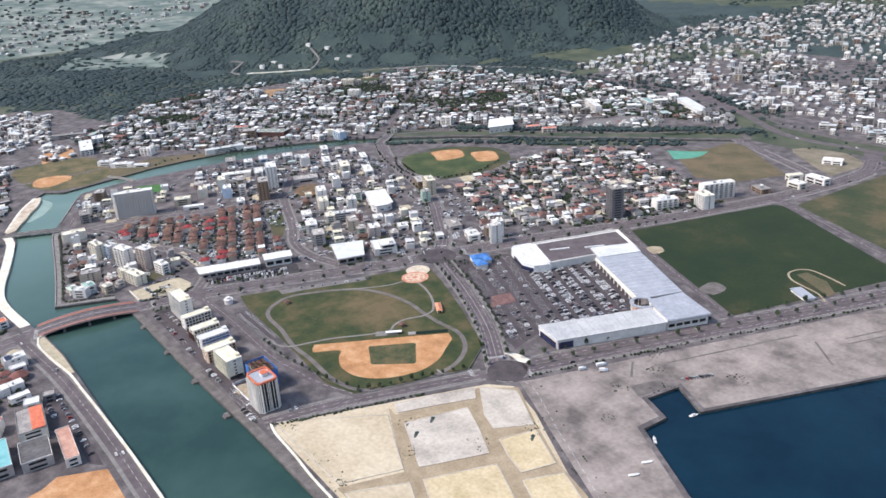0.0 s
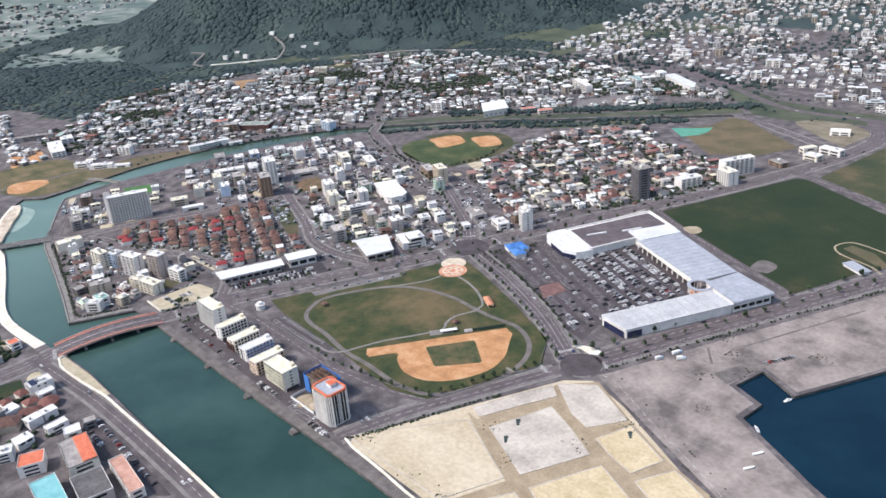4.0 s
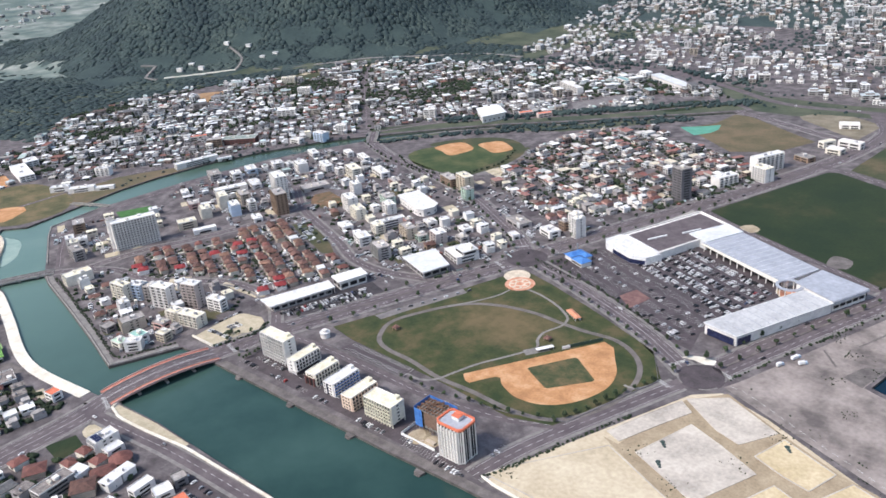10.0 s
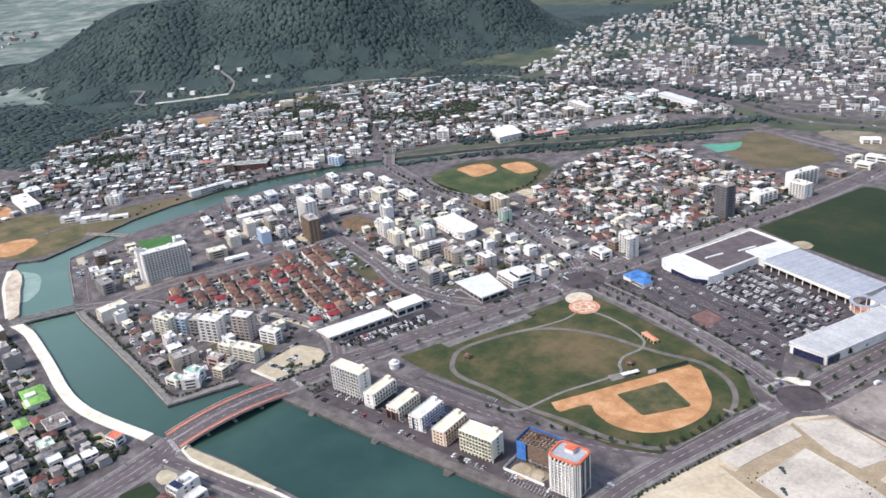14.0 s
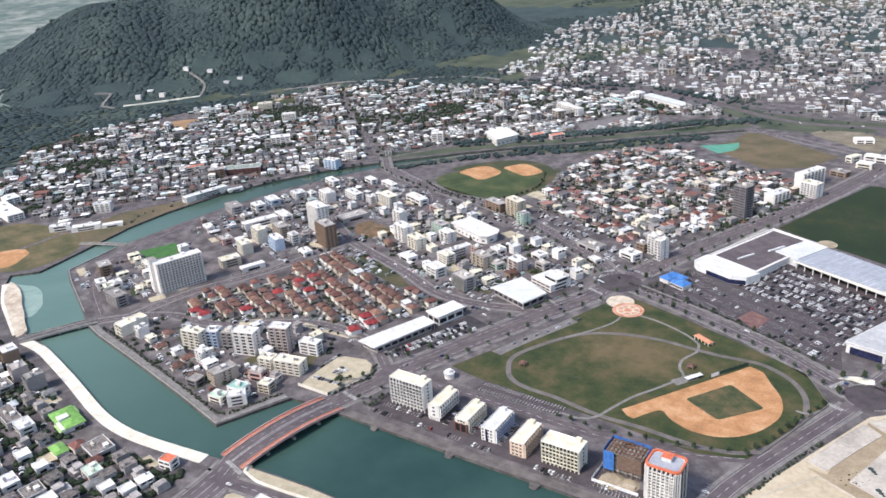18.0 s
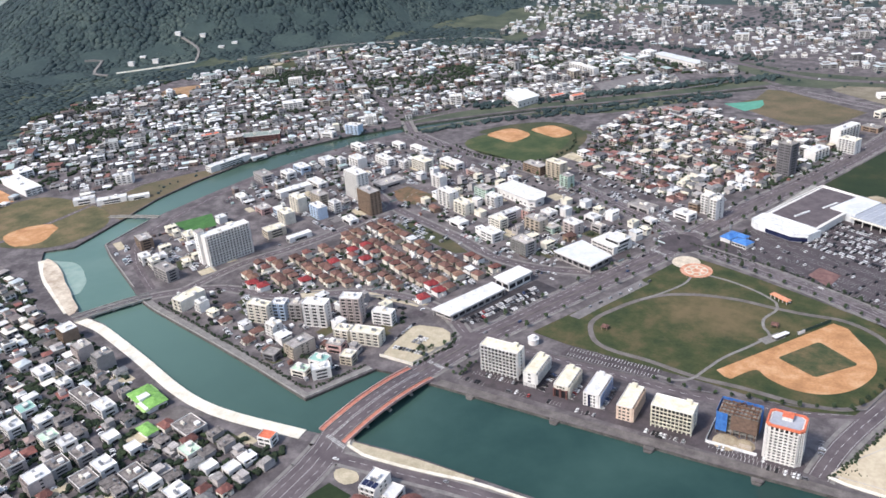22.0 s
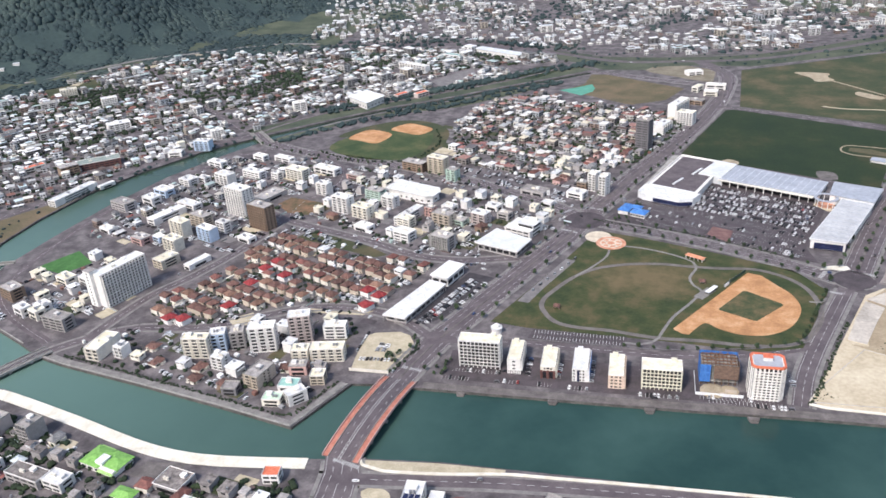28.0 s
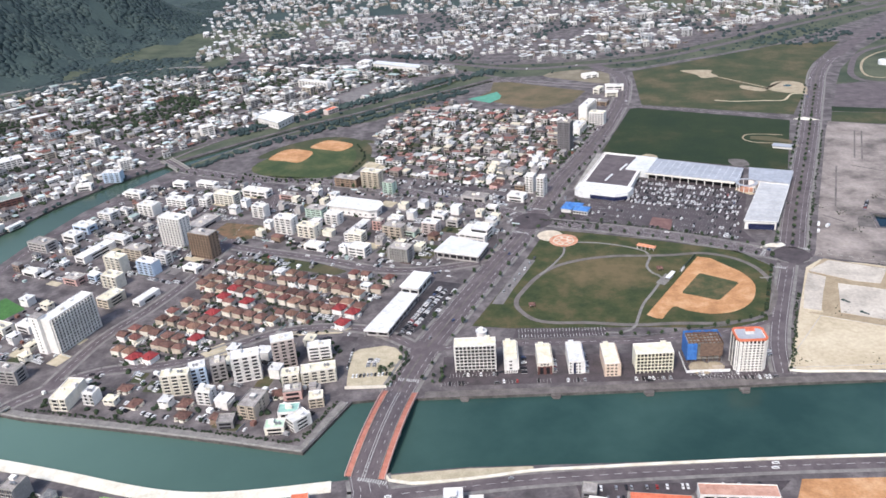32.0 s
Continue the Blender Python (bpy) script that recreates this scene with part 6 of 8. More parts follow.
for x, y in ((-186, 174), (-192, 159), (-167, 147), (-193, 129), (-195, 86), (-239, 60), (-225, 60), (-77, 128), (-64, 120), (-70, 103)):
    copy_thing(est[3], pose(x, y, 0.03, 0, 0, -23 + rng.choice((0, 90)) + rng.uniform(-6, 6)) @ Matrix.Diagonal((1.12, 1.12, 1, 1)))
    OCC.append((x, y, 6.5))
NO_HOUSE += [[(-214, 868), (-150, 972), (-128, 914), (-178, 820)], [(-62, 905), (-30, 876), (14, 938), (-8, 975), (-40, 962)], [(-955, 812), (-891, 897), (-851, 837), (-889, 740)], [(-6, -146), (0, -98), (34, -98), (26, -146)], [(-190, 70), (-170, 86), (-156, 66), (-177, 58)], [(-211, 164), (-227, 128), (-245, 80), (-251, 84), (-234, 129), (-217, 164)], [(-164, -128), (-157, -106), (-124, -104), (-128, -128)]]
places = sites(ESTATE, 12.2, 13.0, -23, 5, 0.06, 3)
places = [p for i, p in enumerate(places) if i % 9 != 4]
settle(est, [8, 1.6, 3.0, 0, 2.6, 0.4], places, -23, 0.9, 1.1, (0, 180, 90), wobble=5)

# quarter between boulevard and canal
G = "houses between boulevard and canal"
QUARTER = [(-78, 478), (-112, 640), (-60, 765), (30, 800), (190, 695), (236, 655), (150, 482), (70, 402)]
qua = [house("house", "white flat-roofed two-storey concrete house", 10, 9, 6, WHITE, ROOF_WHITE, "flat", G),
       house("house", "cream stepped concrete house with roof terrace", 11, 10, 3.2, CREAM, ROOF_CREAM, "step", G),
       house("house", "grey flat-roofed concrete house", 10, 9, 6, GREY, ROOF_GREY, "flat", G),
       house("house", "white house with a red tiled hip roof", 11, 9, 5, WHITE, RED_TILE, "hip", G),
       house("house", "pink house with a brown tiled roof", 10, 9, 5, PINK, BROWN_TILE, "hip", G),
       house("house", "house with a dark grey tiled roof", 10.5, 9, 5, CREAM, GREY_TILE, "hip", G)]
settle(qua, [5, 4, 3, 4, 3, 3], sites(QUARTER, 14.2, 14.6, -23, 6, 0.28, 4), -23, 0.72, 1.1, most=44, toward=(130, 430))

# west bank
G = "houses on the west bank"
WEST = [(-45, -112), (-108, -122), (-183, -112), (-250, -92), (-330, -72), (-390, -66), (-470, -30), (-560, -20), (-640, 0), (-640, -260), (-45, -260)]
wes = [house("house", "grey flat-roofed concrete house with roof terrace", 10.5, 9, 3.4, GREY, ROOF_GREY, "step", G, 3),
       house("house", "weathered two-storey concrete house with a dark stained roof", 10, 9, 6, GREY, STAINED_ROOF, "flat", G, 3),
       house("house", "white two-storey concrete house with balcony", 10, 10, 6, WHITE, ROOF_WHITE, "flat", G, 3),
       house("house", "house with a dark grey tiled hip roof", 11, 9.5, 3.6, CREAM, GREY_TILE, "hip", G, 3),
       house("house", "house with a red tiled hip roof", 10, 9, 4, CREAM, RED_TILE, "hip", G, 3),
       house("house", "low house with a bright green coated roof", 11, 10, 4, WHITE, GREEN_ROOF, "flat", G, 3)]
cl = thing("clinic", "building with large bright green hipped roofs round a white court", "building", at=pose(-181, -117, 0.03, 0, 0, -14))
OCC.append((-181, -117, 20))
part("wall", Shape().box(0, 0, 0, 31, 17, 4.6), WHITE, cl)
part("roof", Shape().hip(-7, 0, 4.6, 17, 17, 2.6, 0.7, 1.5708).hip(8.5, 2, 4.6, 15, 14, 2.2, 0.8), GREEN_ROOF, cl, "bright green coated roof")
LIGHT_GREEN = mat("light_green_roof", (0.32, 0.5, 0.16), (0.42, 0.62, 0.24), 3, 0.75, 1.0)
part("roof_lower", Shape().hip(9, -7, 3.2, 13, 6, 1.2, 0.5), LIGHT_GREEN, cl, "paler green lower roof")
part("roof_lower", Shape().hip(-9, 8.6, 3.4, 12, 4, 1.0, 0.5), LIGHT_GREEN, cl, "paler green lower roof")
part("court_roof", Shape().box(0.6, -2.5, 4.6, 6, 8, 2.6).box(0.6, -2.5, 7.2, 6.6, 8.6, 0.2), ROOF_WHITE, cl, "white flat centre")
for k in range(5):
    piece("window", cuboid(3.6, 0.14, 1.8, GLASS, "window"), cl, -12 + 6 * k, -8.55, 1.0)
gr = thing("house", "low house with a light green hipped roof", "house", "houses on the west bank", pose(-150, -143, 0.03, 0, 0, -10))
OCC.append((-150, -143, 10))
part("wall", Shape().box(0, 0, 0, 15, 9, 3.4), WHITE, gr)
part("roof", Shape().hip(0, 0, 3.4, 15, 9, 2.0, 0.7), GREEN_ROOF, gr)
block("apartment_block", "grey and maroon narrow flats by the embankment", "apartment block", -252, -100, 12, 14, 15, -12, GREY, ROOF_GREY, 5, 3, group="west bank flats")
block("apartment_block", "brown flats near the small bridge", "apartment block", -322, -84, 16, 13, 13, -12, BROWN, ROOF_WHITE, 4, 3, group="west bank flats")
block("apartment_block", "white and grey flats on the west bank", "apartment block", -285, -96, 15, 12, 12, -12, PINK_GREY, ROOF_GREY, 4, 3, group="west bank flats")
block("house_by_bridge", "white house with a red-orange roof beside the bridge road", "house", -62, -112, 11, 9, 7, 8, WHITE, RED_PAINT, 2, 2, style="off", tank=False)
settle(wes, [4, 6, 2.2, 5.5, 1.5, 0.5], sites(WEST, 13.2, 13.6, -10, 7, 0.26, 5), -10, 0.76, 1.08, most=54, toward=(-110, -110))

# riverside road corner and the large buildings of the west bank
so = block("apartment_block", "white four-storey building with solar panels on the roof", "apartment block", 34, -117.5, 12, 18, 9.5, 2, WHITE, ROOF_WHITE, 3, 3, group="west bank flats")
for k in range(3):
    piece("solar_panel", cuboid(3.0, 5.0, 0.3, NAVY, "panel"), so, -3.6 + 3.6 * k, -5, 9.8)
block("house", "white two-storey house beside the riverside road", "house", 48, -118, 9, 13, 6, 2, WHITE, ROOF_WHITE, 2, 2, style="off", tank=False)
for x, y, r, label in ((62, -120, 8.5, "round pavilion with a red-brown tiled roof"),):
    rp = thing("round_house", label, "house", "round-roofed houses", pose(x, y, 0.03))
    OCC.append((x, y, r + 2))
    part("wall", Shape().tube(0, 0, 0, r * 0.86, 4.2, 14), BROWN, rp)
    part("roof", Shape().tube(0, 0, 4.2, r, 2.6, 14, top=r * 0.42).tube(0, 0, 6.8, r * 0.42, 1.4, 14, top=0.3), RED_TILE, rp)
    for k in range(6):
        piece("window", cuboid(2.2, 0.14, 1.6, GLASS, "window"), rp, r * 0.87 * math.cos(1.047 * k), r * 0.87 * math.sin(1.047 * k), 1.2, math.degrees(1.047 * k) + 90)
for x, y, w, d, h, turn, tile, label in ((66, -135, 12, 17, 4.2, -22, RED_TILE, "wide low house with a dull red hipped roof"), (72, -152, 15, 16, 6.4, -30, BROWN_TILE, "house with a broad dark brown hipped roof"), (24, -164, 13, 15, 5, -27, RED_TILE, "house with an orange-red hipped roof")):
    hp = thing("house", label, "house", "houses on the west bank", pose(x, y, 0.03, 0, 0, turn))
    OCC.append((x, y, 10))
    part("wall", Shape().box(0, 0, 0, w - 1.6, d - 1.6, h), BEIGE, hp)
    part("roof", Shape().hip(0, 0, h, d, w, 2.2, 0.5, 1.5708), tile, hp)
    for k in (-1, 0, 1):
        piece("window", cuboid(2.4, 0.14, 1.7, GLASS, "window"), hp, k * w * 0.28, -d / 2 + 0.76, 1.0)
town(103, -127, 8, 16, 6, "W", "low", 6)
town(120, -121, 11, 12, 6, "W", "low", -12)
town(117, -107, 9, 9, 6, "DG", "low", -12)
town(54, -164, 12, 26, 9, "ST", "off", 8)
town(75, -173, 13, 12, 7, "ST", "low", -20)
town(111, -166, 12, 12, 8, "W", "off", -20)
block("house", "white house with a flat orange-red roof", "house", 139, -155, 16, 17, 9, -20, WHITE, RED_PAINT, 3, 2, style="off", tank=False)
sch = block("school_building", "long cream school building with an orange-red roof section", "school", 156, -128, 38, 20, 10, -7, CREAM, ROOF_GREY, 3, 8, style="off", tank=False)
part("roof_section", Shape().box(0, 4.8, 10.0, 35, 9.4, 0.9), RED_PAINT, sch, "orange-red roof section")
spo = block("sports_hall", "grey sports hall with a turquoise roof", "hall", 188, -158, 40, 17, 9, -4, GREY, mat("turquoise_roof", (0.15, 0.42, 0.45), (0.25, 0.55, 0.56), 8, 0.6), 2, 4, style="off", tank=False)
block("school_wing", "dark flat-roofed school wing with window rows", "school", 198, -134, 30, 21, 8, -6, GREY, mat("dark_flat_roof", (0.09, 0.085, 0.088), (0.16, 0.15, 0.152), 6, 0.9, 0.8), 2, 5, style="off", tank=False)
ann = block("school_annex", "white school annex with a faded orange roof", "school", 204, -113, 46, 10, 7, -4, WHITE, mat("orange_roof", (0.45, 0.23, 0.17), (0.6, 0.36, 0.28), 6, 0.75, 0.8), 2, 6, style="off", tank=False)
WEST_SOUTH = [(30, -118), (95, -112), (120, -150), (140, -260), (-10, -260), (-5, -140)]
settle(wes, [2, 3, 5, 3, 3, 0.3], sites(WEST_SOUTH, 16, 16, 10, 8, 0.2, 0), 10)

# town infill and the river corner
G = "small buildings in the town"
inn = [house("house", "white flat-roofed three-storey town house", 9, 9, 8.5, WHITE, ROOF_WHITE, "flat", G, 2),
       house("house", "cream flat-roofed town house", 10, 8, 6, CREAM, ROOF_CREAM, "flat", G, 2),
       house("house", "brown timber house with a tiled roof", 10, 8, 5, BROWN, BROWN_TILE, "hip", G, 2),
       house("house", "grey concrete town house", 9, 9, 6, GREY, ROOF_GREY, "step", G, 2)]
red_ = house("house", "low house with a red-brown tiled hip roof", 11, 9, 3.4, CREAM, BROWN_TILE, "hip", G, 2)
for t_, x, y, a in ((inn[1], -234, 3, -10), (red_, -214, -2, 75), (red_, -229, 19, -10), (inn[0], -188, -3, -12), (red_, -174, -4, 78), (red_, -170, -18, -14), (inn[2], -142, -23, -12), (red_, -103, 6, 10), (inn[3], -76, 8, 10)):
    copy_thing(t_, pose(x, y, 0.03, 0, 0, a) @ Matrix.Diagonal((0.95, 0.95, 0.8, 1)))
    OCC.append((x, y, 7))
settle(inn, [4, 3, 1, 2], sites([(-320, 12), (-200, -22), (-84, -44), (-66, 14), (-66, 66), (-120, 88), (-200, 42), (-262, 36)], 26, 24, -10, 9, 0.25), -10, most=18, toward=(-80, -40))
settle(inn, [5, 3, 0.6, 2], sites([(-440, 220), (-300, 210), (-250, 290), (40, 215), (85, 320), (-60, 410), (-280, 490), (-400, 460), (-440, 330)], 23, 24, -23, 10, 0.25), -23, most=32, toward=(0, 250))
settle(inn, [5, 3, 0.6, 2], sites([(-460, 60), (-340, 18), (-290, 60), (-290, 90), (-380, 190), (-450, 200)], 25, 25, -23, 11, 0.25), -23, most=10, toward=(-330, 40))

# old town across the river: the near streets as single houses
G = "houses of the old town"
old = [house("house", "white flat-roofed concrete house of the old town", 10, 9, 6, WHITE, ROOF_WHITE, "flat", G, 2, False),
       house("house", "white stepped concrete house of the old town", 11, 10, 3.4, WHITE, ROOF_WHITE, "step", G, 2, False),
       house("house", "grey concrete house of the old town", 10, 10, 6.5, GREY, ROOF_GREY, "flat", G, 2, False),
       house("house", "cream four-storey concrete house", 11, 10, 11, CREAM, ROOF_CREAM, "flat", G, 1, False),
       house("house", "old house with a dark tiled hip roof", 10, 9, 4, GREY, GREY_TILE, "hip", G, 1, False),
       house("house", "old house with a red tiled roof", 11, 9, 4, CREAM, RED_TILE, "hip", G, 1, False)]
NEAR_OLD = [(-612, 160), (-620, 240), (-570, 292), (-537, 345), (-509, 424), (-460, 514), (-416, 578), (-340, 700), (-205, 790), (-70, 895), (-100, 960), (-260, 870), (-420, 760), (-560, 610), (-680, 440), (-720, 260), (-700, 160)]
settle(old, [7, 4, 4, 2, 3, 1], sites(NEAR_OLD, 14.5, 15, 50, 12, 0.25, 4), 50, 0.7, 1.05, most=14, toward=(-480, 480))
block("apartment_block", "white five-storey flats on the far river bank", "apartment block", -450, 520 + 30, 18, 12, 14, 40, WHITE, ROOF_WHITE, 5, 4, group="old town flats")
block("office_building", "brown four-storey building on the far bank", "building", -590, 395, 24, 16, 13, 55, BROWN, ROOF_GREY, 4, 4, style="off", group="old town buildings")
block("shop_building", "long building with a red roof in the old town", "building", -655, 405, 30, 12, 7, 60, CREAM, RED_PAINT, 2, 4, style="low", group="old town buildings")
block("office_building", "white building with wide roof in the old town", "building", -640, 585, 34, 20, 12, 45, WHITE, ROOF_WHITE, 4, 4, style="off", group="old town buildings")
block("office_building", "white five-storey old town building", "building", -378, 690, 20, 16, 15, 35, WHITE, ROOF_WHITE, 5, 4, style="off", group="old town buildings")
block("apartment_block", "long white four-storey school wing", "school", -258, 948, 72, 12, 12, -31, WHITE, ROOF_WHITE, 4, 9, group="old town buildings")
block("apartment_block", "cream flats at the foot of the hill", "apartment block", -872, 775, 30, 14, 14, 40, CREAM, ROOF_CREAM, 5, 6, group="old town flats")
block("apartment_block", "white flats at the foot of the hill", "apartment block", -745, 715, 26, 14, 15, 40, WHITE, ROOF_WHITE, 5, 6, group="old town flats")
block("store_building", "low white roadside building by the bypass", "building", 235, 905, 26, 16, 6, 20, WHITE, ROOF_WHITE, 2, 3, style="low", group="roadside buildings")
block("apartment_block", "white six-storey flats beside the boulevard", "apartment block", 215, 640, 22, 14, 17, -23, WHITE, ROOF_CREAM, 6, 5, group="flats in the town")
block("store_building", "brown low building near the junction", "building", 232, 735, 22, 14, 6, -23, BROWN, ROOF_GREY, 2, 3, style="low", group="roadside buildings")
block("store_building", "cream roadside store near the junction", "building", 255, 780, 20, 14, 7, -10, CREAM, ROOF_WHITE, 2, 3, style="low", group="roadside buildings")
for x, y in ((-230, 766), (-198, 774)):
    block("school_wing", "pinkish school wing with an orange-red roof", "school", x, y, 24, 11, 7, 55, PINK_GREY, RED_PAINT, 2, 3, style="off", group="school wings in the old town", tank=False)
block("store_building", "low hall with a faded teal roof", "hall", -205, 1045, 40, 14, 6, -28, WHITE, mat("teal_roof", (0.2, 0.34, 0.34), (0.3, 0.44, 0.43), 8, 0.6), 2, 3, style="low", group="old town buildings", tank=False)
block("house", "house with a bright red roof below the hill", "house", -944, 508, 20, 10, 6, 10, WHITE, BRIGHT_RED, 2, 3, style="off", group="old town buildings", tank=False)
OLD_TEMPLATES = est + qua + wes + inn + old + [red_]

# ---- the rest of the old town and the far suburbs ----


def chance_mat(name, tones, rough=0.85):
    """A tone for each separate piece of a joined mesh."""
    m = bpy.data.materials.new(name)
    m.use_nodes = True
    n, l = m.node_tree.nodes, m.node_tree.links
    ramp = n.new("ShaderNodeValToRGB")
    ramp.color_ramp.interpolation = "CONSTANT"
    e = ramp.color_ramp.elements
    e[0].position, e[0].color = 0, (*tones[0], 1)
    e[1].position, e[1].color = 1 / len(tones), (*tones[1], 1)
    for k, tone in enumerate(tones[2:], 2):
        e.new(k / len(tones)).color = (*tone, 1)
    l.new(n.new("ShaderNodeNewGeometry").outputs["Random Per Island"], ramp.inputs["Fac"])
    spots = n.new("ShaderNodeTexNoise")
    spots.inputs["Scale"].default_value = 0.4
    l.new(n.new("ShaderNodeNewGeometry").outputs["Position"], spots.inputs["Vector"])
    mix = n.new("ShaderNodeMix")
    mix.data_type, mix.blend_type = "RGBA", "OVERLAY"
    mix.inputs["Factor"].default_value = 0.5
    l.new(ramp.outputs["Color"], mix.inputs["A"])
    l.new(spots.outputs["Fac"], mix.inputs["B"])
    l.new(mix.outputs["Result"], n["Principled BSDF"].inputs["Base Color"])
    n["Principled BSDF"].inputs["Roughness"].default_value = rough
    return m


FAR_WALL = chance_mat("far_walls", [(0.5, 0.48, 0.45), (0.42, 0.44, 0.46), (0.26, 0.19, 0.16), (0.66, 0.64, 0.61), (0.55, 0.54, 0.53), (0.32, 0.31, 0.3), (0.48, 0.46, 0.44), (0.2, 0.195, 0.19), (0.42, 0.37, 0.31), (0.74, 0.73, 0.71), (0.26, 0.23, 0.21), (0.38, 0.37, 0.36)])
FAR_ROOF = chance_mat("far_roofs", [(0.82, 0.82, 0.81), (0.7, 0.71, 0.72), (0.8, 0.8, 0.76), (0.78, 0.76, 0.68), (0.56, 0.66, 0.68), (0.3, 0.3, 0.31), (0.22, 0.1, 0.08), (0.4, 0.41, 0.4), (0.12, 0.085, 0.078), (0.82, 0.81, 0.8), (0.46, 0.45, 0.44), (0.26, 0.255, 0.25), (0.62, 0.61, 0.6), (0.13, 0.13, 0.135), (0.34, 0.33, 0.33), (0.09, 0.09, 0.095), (0.82, 0.82, 0.82), (0.2, 0.1, 0.08), (0.16, 0.155, 0.155), (0.44, 0.41, 0.37), (0.72, 0.72, 0.72), (0.2, 0.19, 0.19), (0.38, 0.47, 0.45), (0.8, 0.8, 0.8), (0.24, 0.23, 0.23)])


QUARTER_ROOF = chance_mat("quarter_roofs", [(0.66, 0.64, 0.6), (0.24, 0.09, 0.075), (0.2, 0.14, 0.12), (0.17, 0.16, 0.16), (0.62, 0.56, 0.44), (0.4, 0.41, 0.41), (0.13, 0.12, 0.125), (0.76, 0.76, 0.75), (0.15, 0.1, 0.085), (0.34, 0.19, 0.16), (0.8, 0.78, 0.74), (0.55, 0.52, 0.5), (0.22, 0.1, 0.085), (0.27, 0.24, 0.23), (0.3, 0.15, 0.13), (0.12, 0.08, 0.07)])
PALE_ROOF = chance_mat("suburb_roofs", [(0.82, 0.82, 0.81), (0.6, 0.63, 0.65), (0.3, 0.3, 0.31), (0.8, 0.79, 0.75), (0.44, 0.44, 0.44), (0.2, 0.13, 0.11), (0.84, 0.84, 0.84), (0.66, 0.68, 0.7), (0.16, 0.155, 0.16), (0.76, 0.74, 0.68), (0.5, 0.56, 0.58), (0.72, 0.72, 0.72)])
BANK_ROOF = chance_mat("bank_roofs", [(0.66, 0.65, 0.62), (0.13, 0.11, 0.1), (0.2, 0.17, 0.16), (0.82, 0.8, 0.77), (0.33, 0.3, 0.29), (0.1, 0.095, 0.09), (0.24, 0.21, 0.2), (0.25, 0.1, 0.085), (0.55, 0.6, 0.62), (0.16, 0.15, 0.15), (0.8, 0.77, 0.68), (0.3, 0.22, 0.2), (0.5, 0.49, 0.48)])


def mass(name, label, places, turn, seed, big=0.08, gap=0.0, size=1.0, bare=-0.3, tone=None):
    """Many joined houses on the given sites: walls, roofs and panes."""
    rng = random.Random(seed)
    walls_, roofs, panes = Shape(), Shape(), Shape()
    for x, y, _ in places:
        if rng.random() < gap or noise.noise(Vector((x / 140, y / 140, seed))) < bare:
            continue
        z = height(x, y)
        if z > 45:
            continue
        w, d, h = rng.uniform(5.5, 14) * size, rng.uniform(5.5, 11.5) * size, rng.choice((2.8, 3.1, 3.3, 5.2, 5.6, 6.2, 8.4))
        if rng.random() < big:
            w, d, h = rng.uniform(13, 28), rng.uniform(9, 15), rng.choice((7, 9, 11, 14))
        a = radians(turn + rng.choice((0, 90)) + 16 * noise.noise(Vector((x / 90, y / 90, 4))) + rng.uniform(-9, 9))
        c, s = math.cos(a), math.sin(a)
        walls_.box(x, y, z - 2, w, d, h + 2, a)
        if rng.random() < 0.36 and w < 12:
            roofs.hip(x, y, z + h, w, d, 2.0, 0.5, a)
        else:
            roofs.box(x, y, z + h, w + 0.6, d + 0.6, 0.3, a)
            if rng.random() < 0.55:
                u, q = w * rng.uniform(-0.22, 0.22), d * rng.uniform(-0.15, 0.15)
                walls_.box(x + u * c - q * s, y + u * s + q * c, z + h + 0.3, w * 0.45, d * 0.55, 2.6, a)
                roofs.box(x + u * c - q * s, y + u * s + q * c, z + h + 2.9, w * 0.5, d * 0.6, 0.2, a)
        for f in range(max(1, int(h / 2.9))):
            for side in (-1, 1):
                for k in (-0.25, 0.25):
                    u, q = k * w, side * (d / 2 + 0.02)
                    panes.box(x + u * c - q * s, y + u * s + q * c, z + f * 3 + 0.8, w * 0.34, 0.12, 1.7, a)
                    u, q = side * (w / 2 + 0.02), k * d
                    panes.box(x + u * c - q * s, y + u * s + q * c, z + f * 3 + 0.8, 0.12, d * 0.3, 1.7, a)
    top = thing(name, label, "houses", kind="stuff")
    part("wall", walls_, FAR_WALL, top, kind="stuff")
    part("roof", roofs, tone or FAR_ROOF, top, kind="stuff")
    part("window", panes, GLASS, top, kind="stuff")
    return top


BACK_OLD = [(-720, 160), (-730, 260), (-690, 440), (-565, 625), (-425, 775), (-265, 885), (-105, 975), (20, 1000), (-40, 1060), (-280, 1120), (-500, 1110), (-700, 1070), (-860, 1010), (-960, 800), (-1060, 640), (-1085, 385), (-935, 255), (-880, 130)]
mass("old_town_houses", "dense white and grey houses of the old town", sites(BACK_OLD, 15, 15.5, 50, 21, 0.34, 5), 50, 21, 0.12, 0.12)
SUBURB = [(-560, 1160), (-280, 1165), (-20, 1110), (110, 1035), (360, 1050), (540, 1150), (680, 1270), (950, 1430), (900, 2100), (200, 2500), (-500, 2600), (-760, 1900), (-640, 1450)]
mass("suburb_houses", "scattered white houses of the inland suburbs", sites(SUBURB, 20, 21, 20, 22, 0.34, 5), 20, 22, 0.14, 0.3, tone=PALE_ROOF)
mass("valley_houses", "pale houses in the valley behind the hill", sites([(-2300, 100), (-1800, -100), (-3600, -200), (-4300, 500), (-4300, 1500), (-3000, 1300), (-2300, 500)], 50, 50, 20, 23, 0.3, 6), 20, 23, 0.2, 0.35, 1.4)
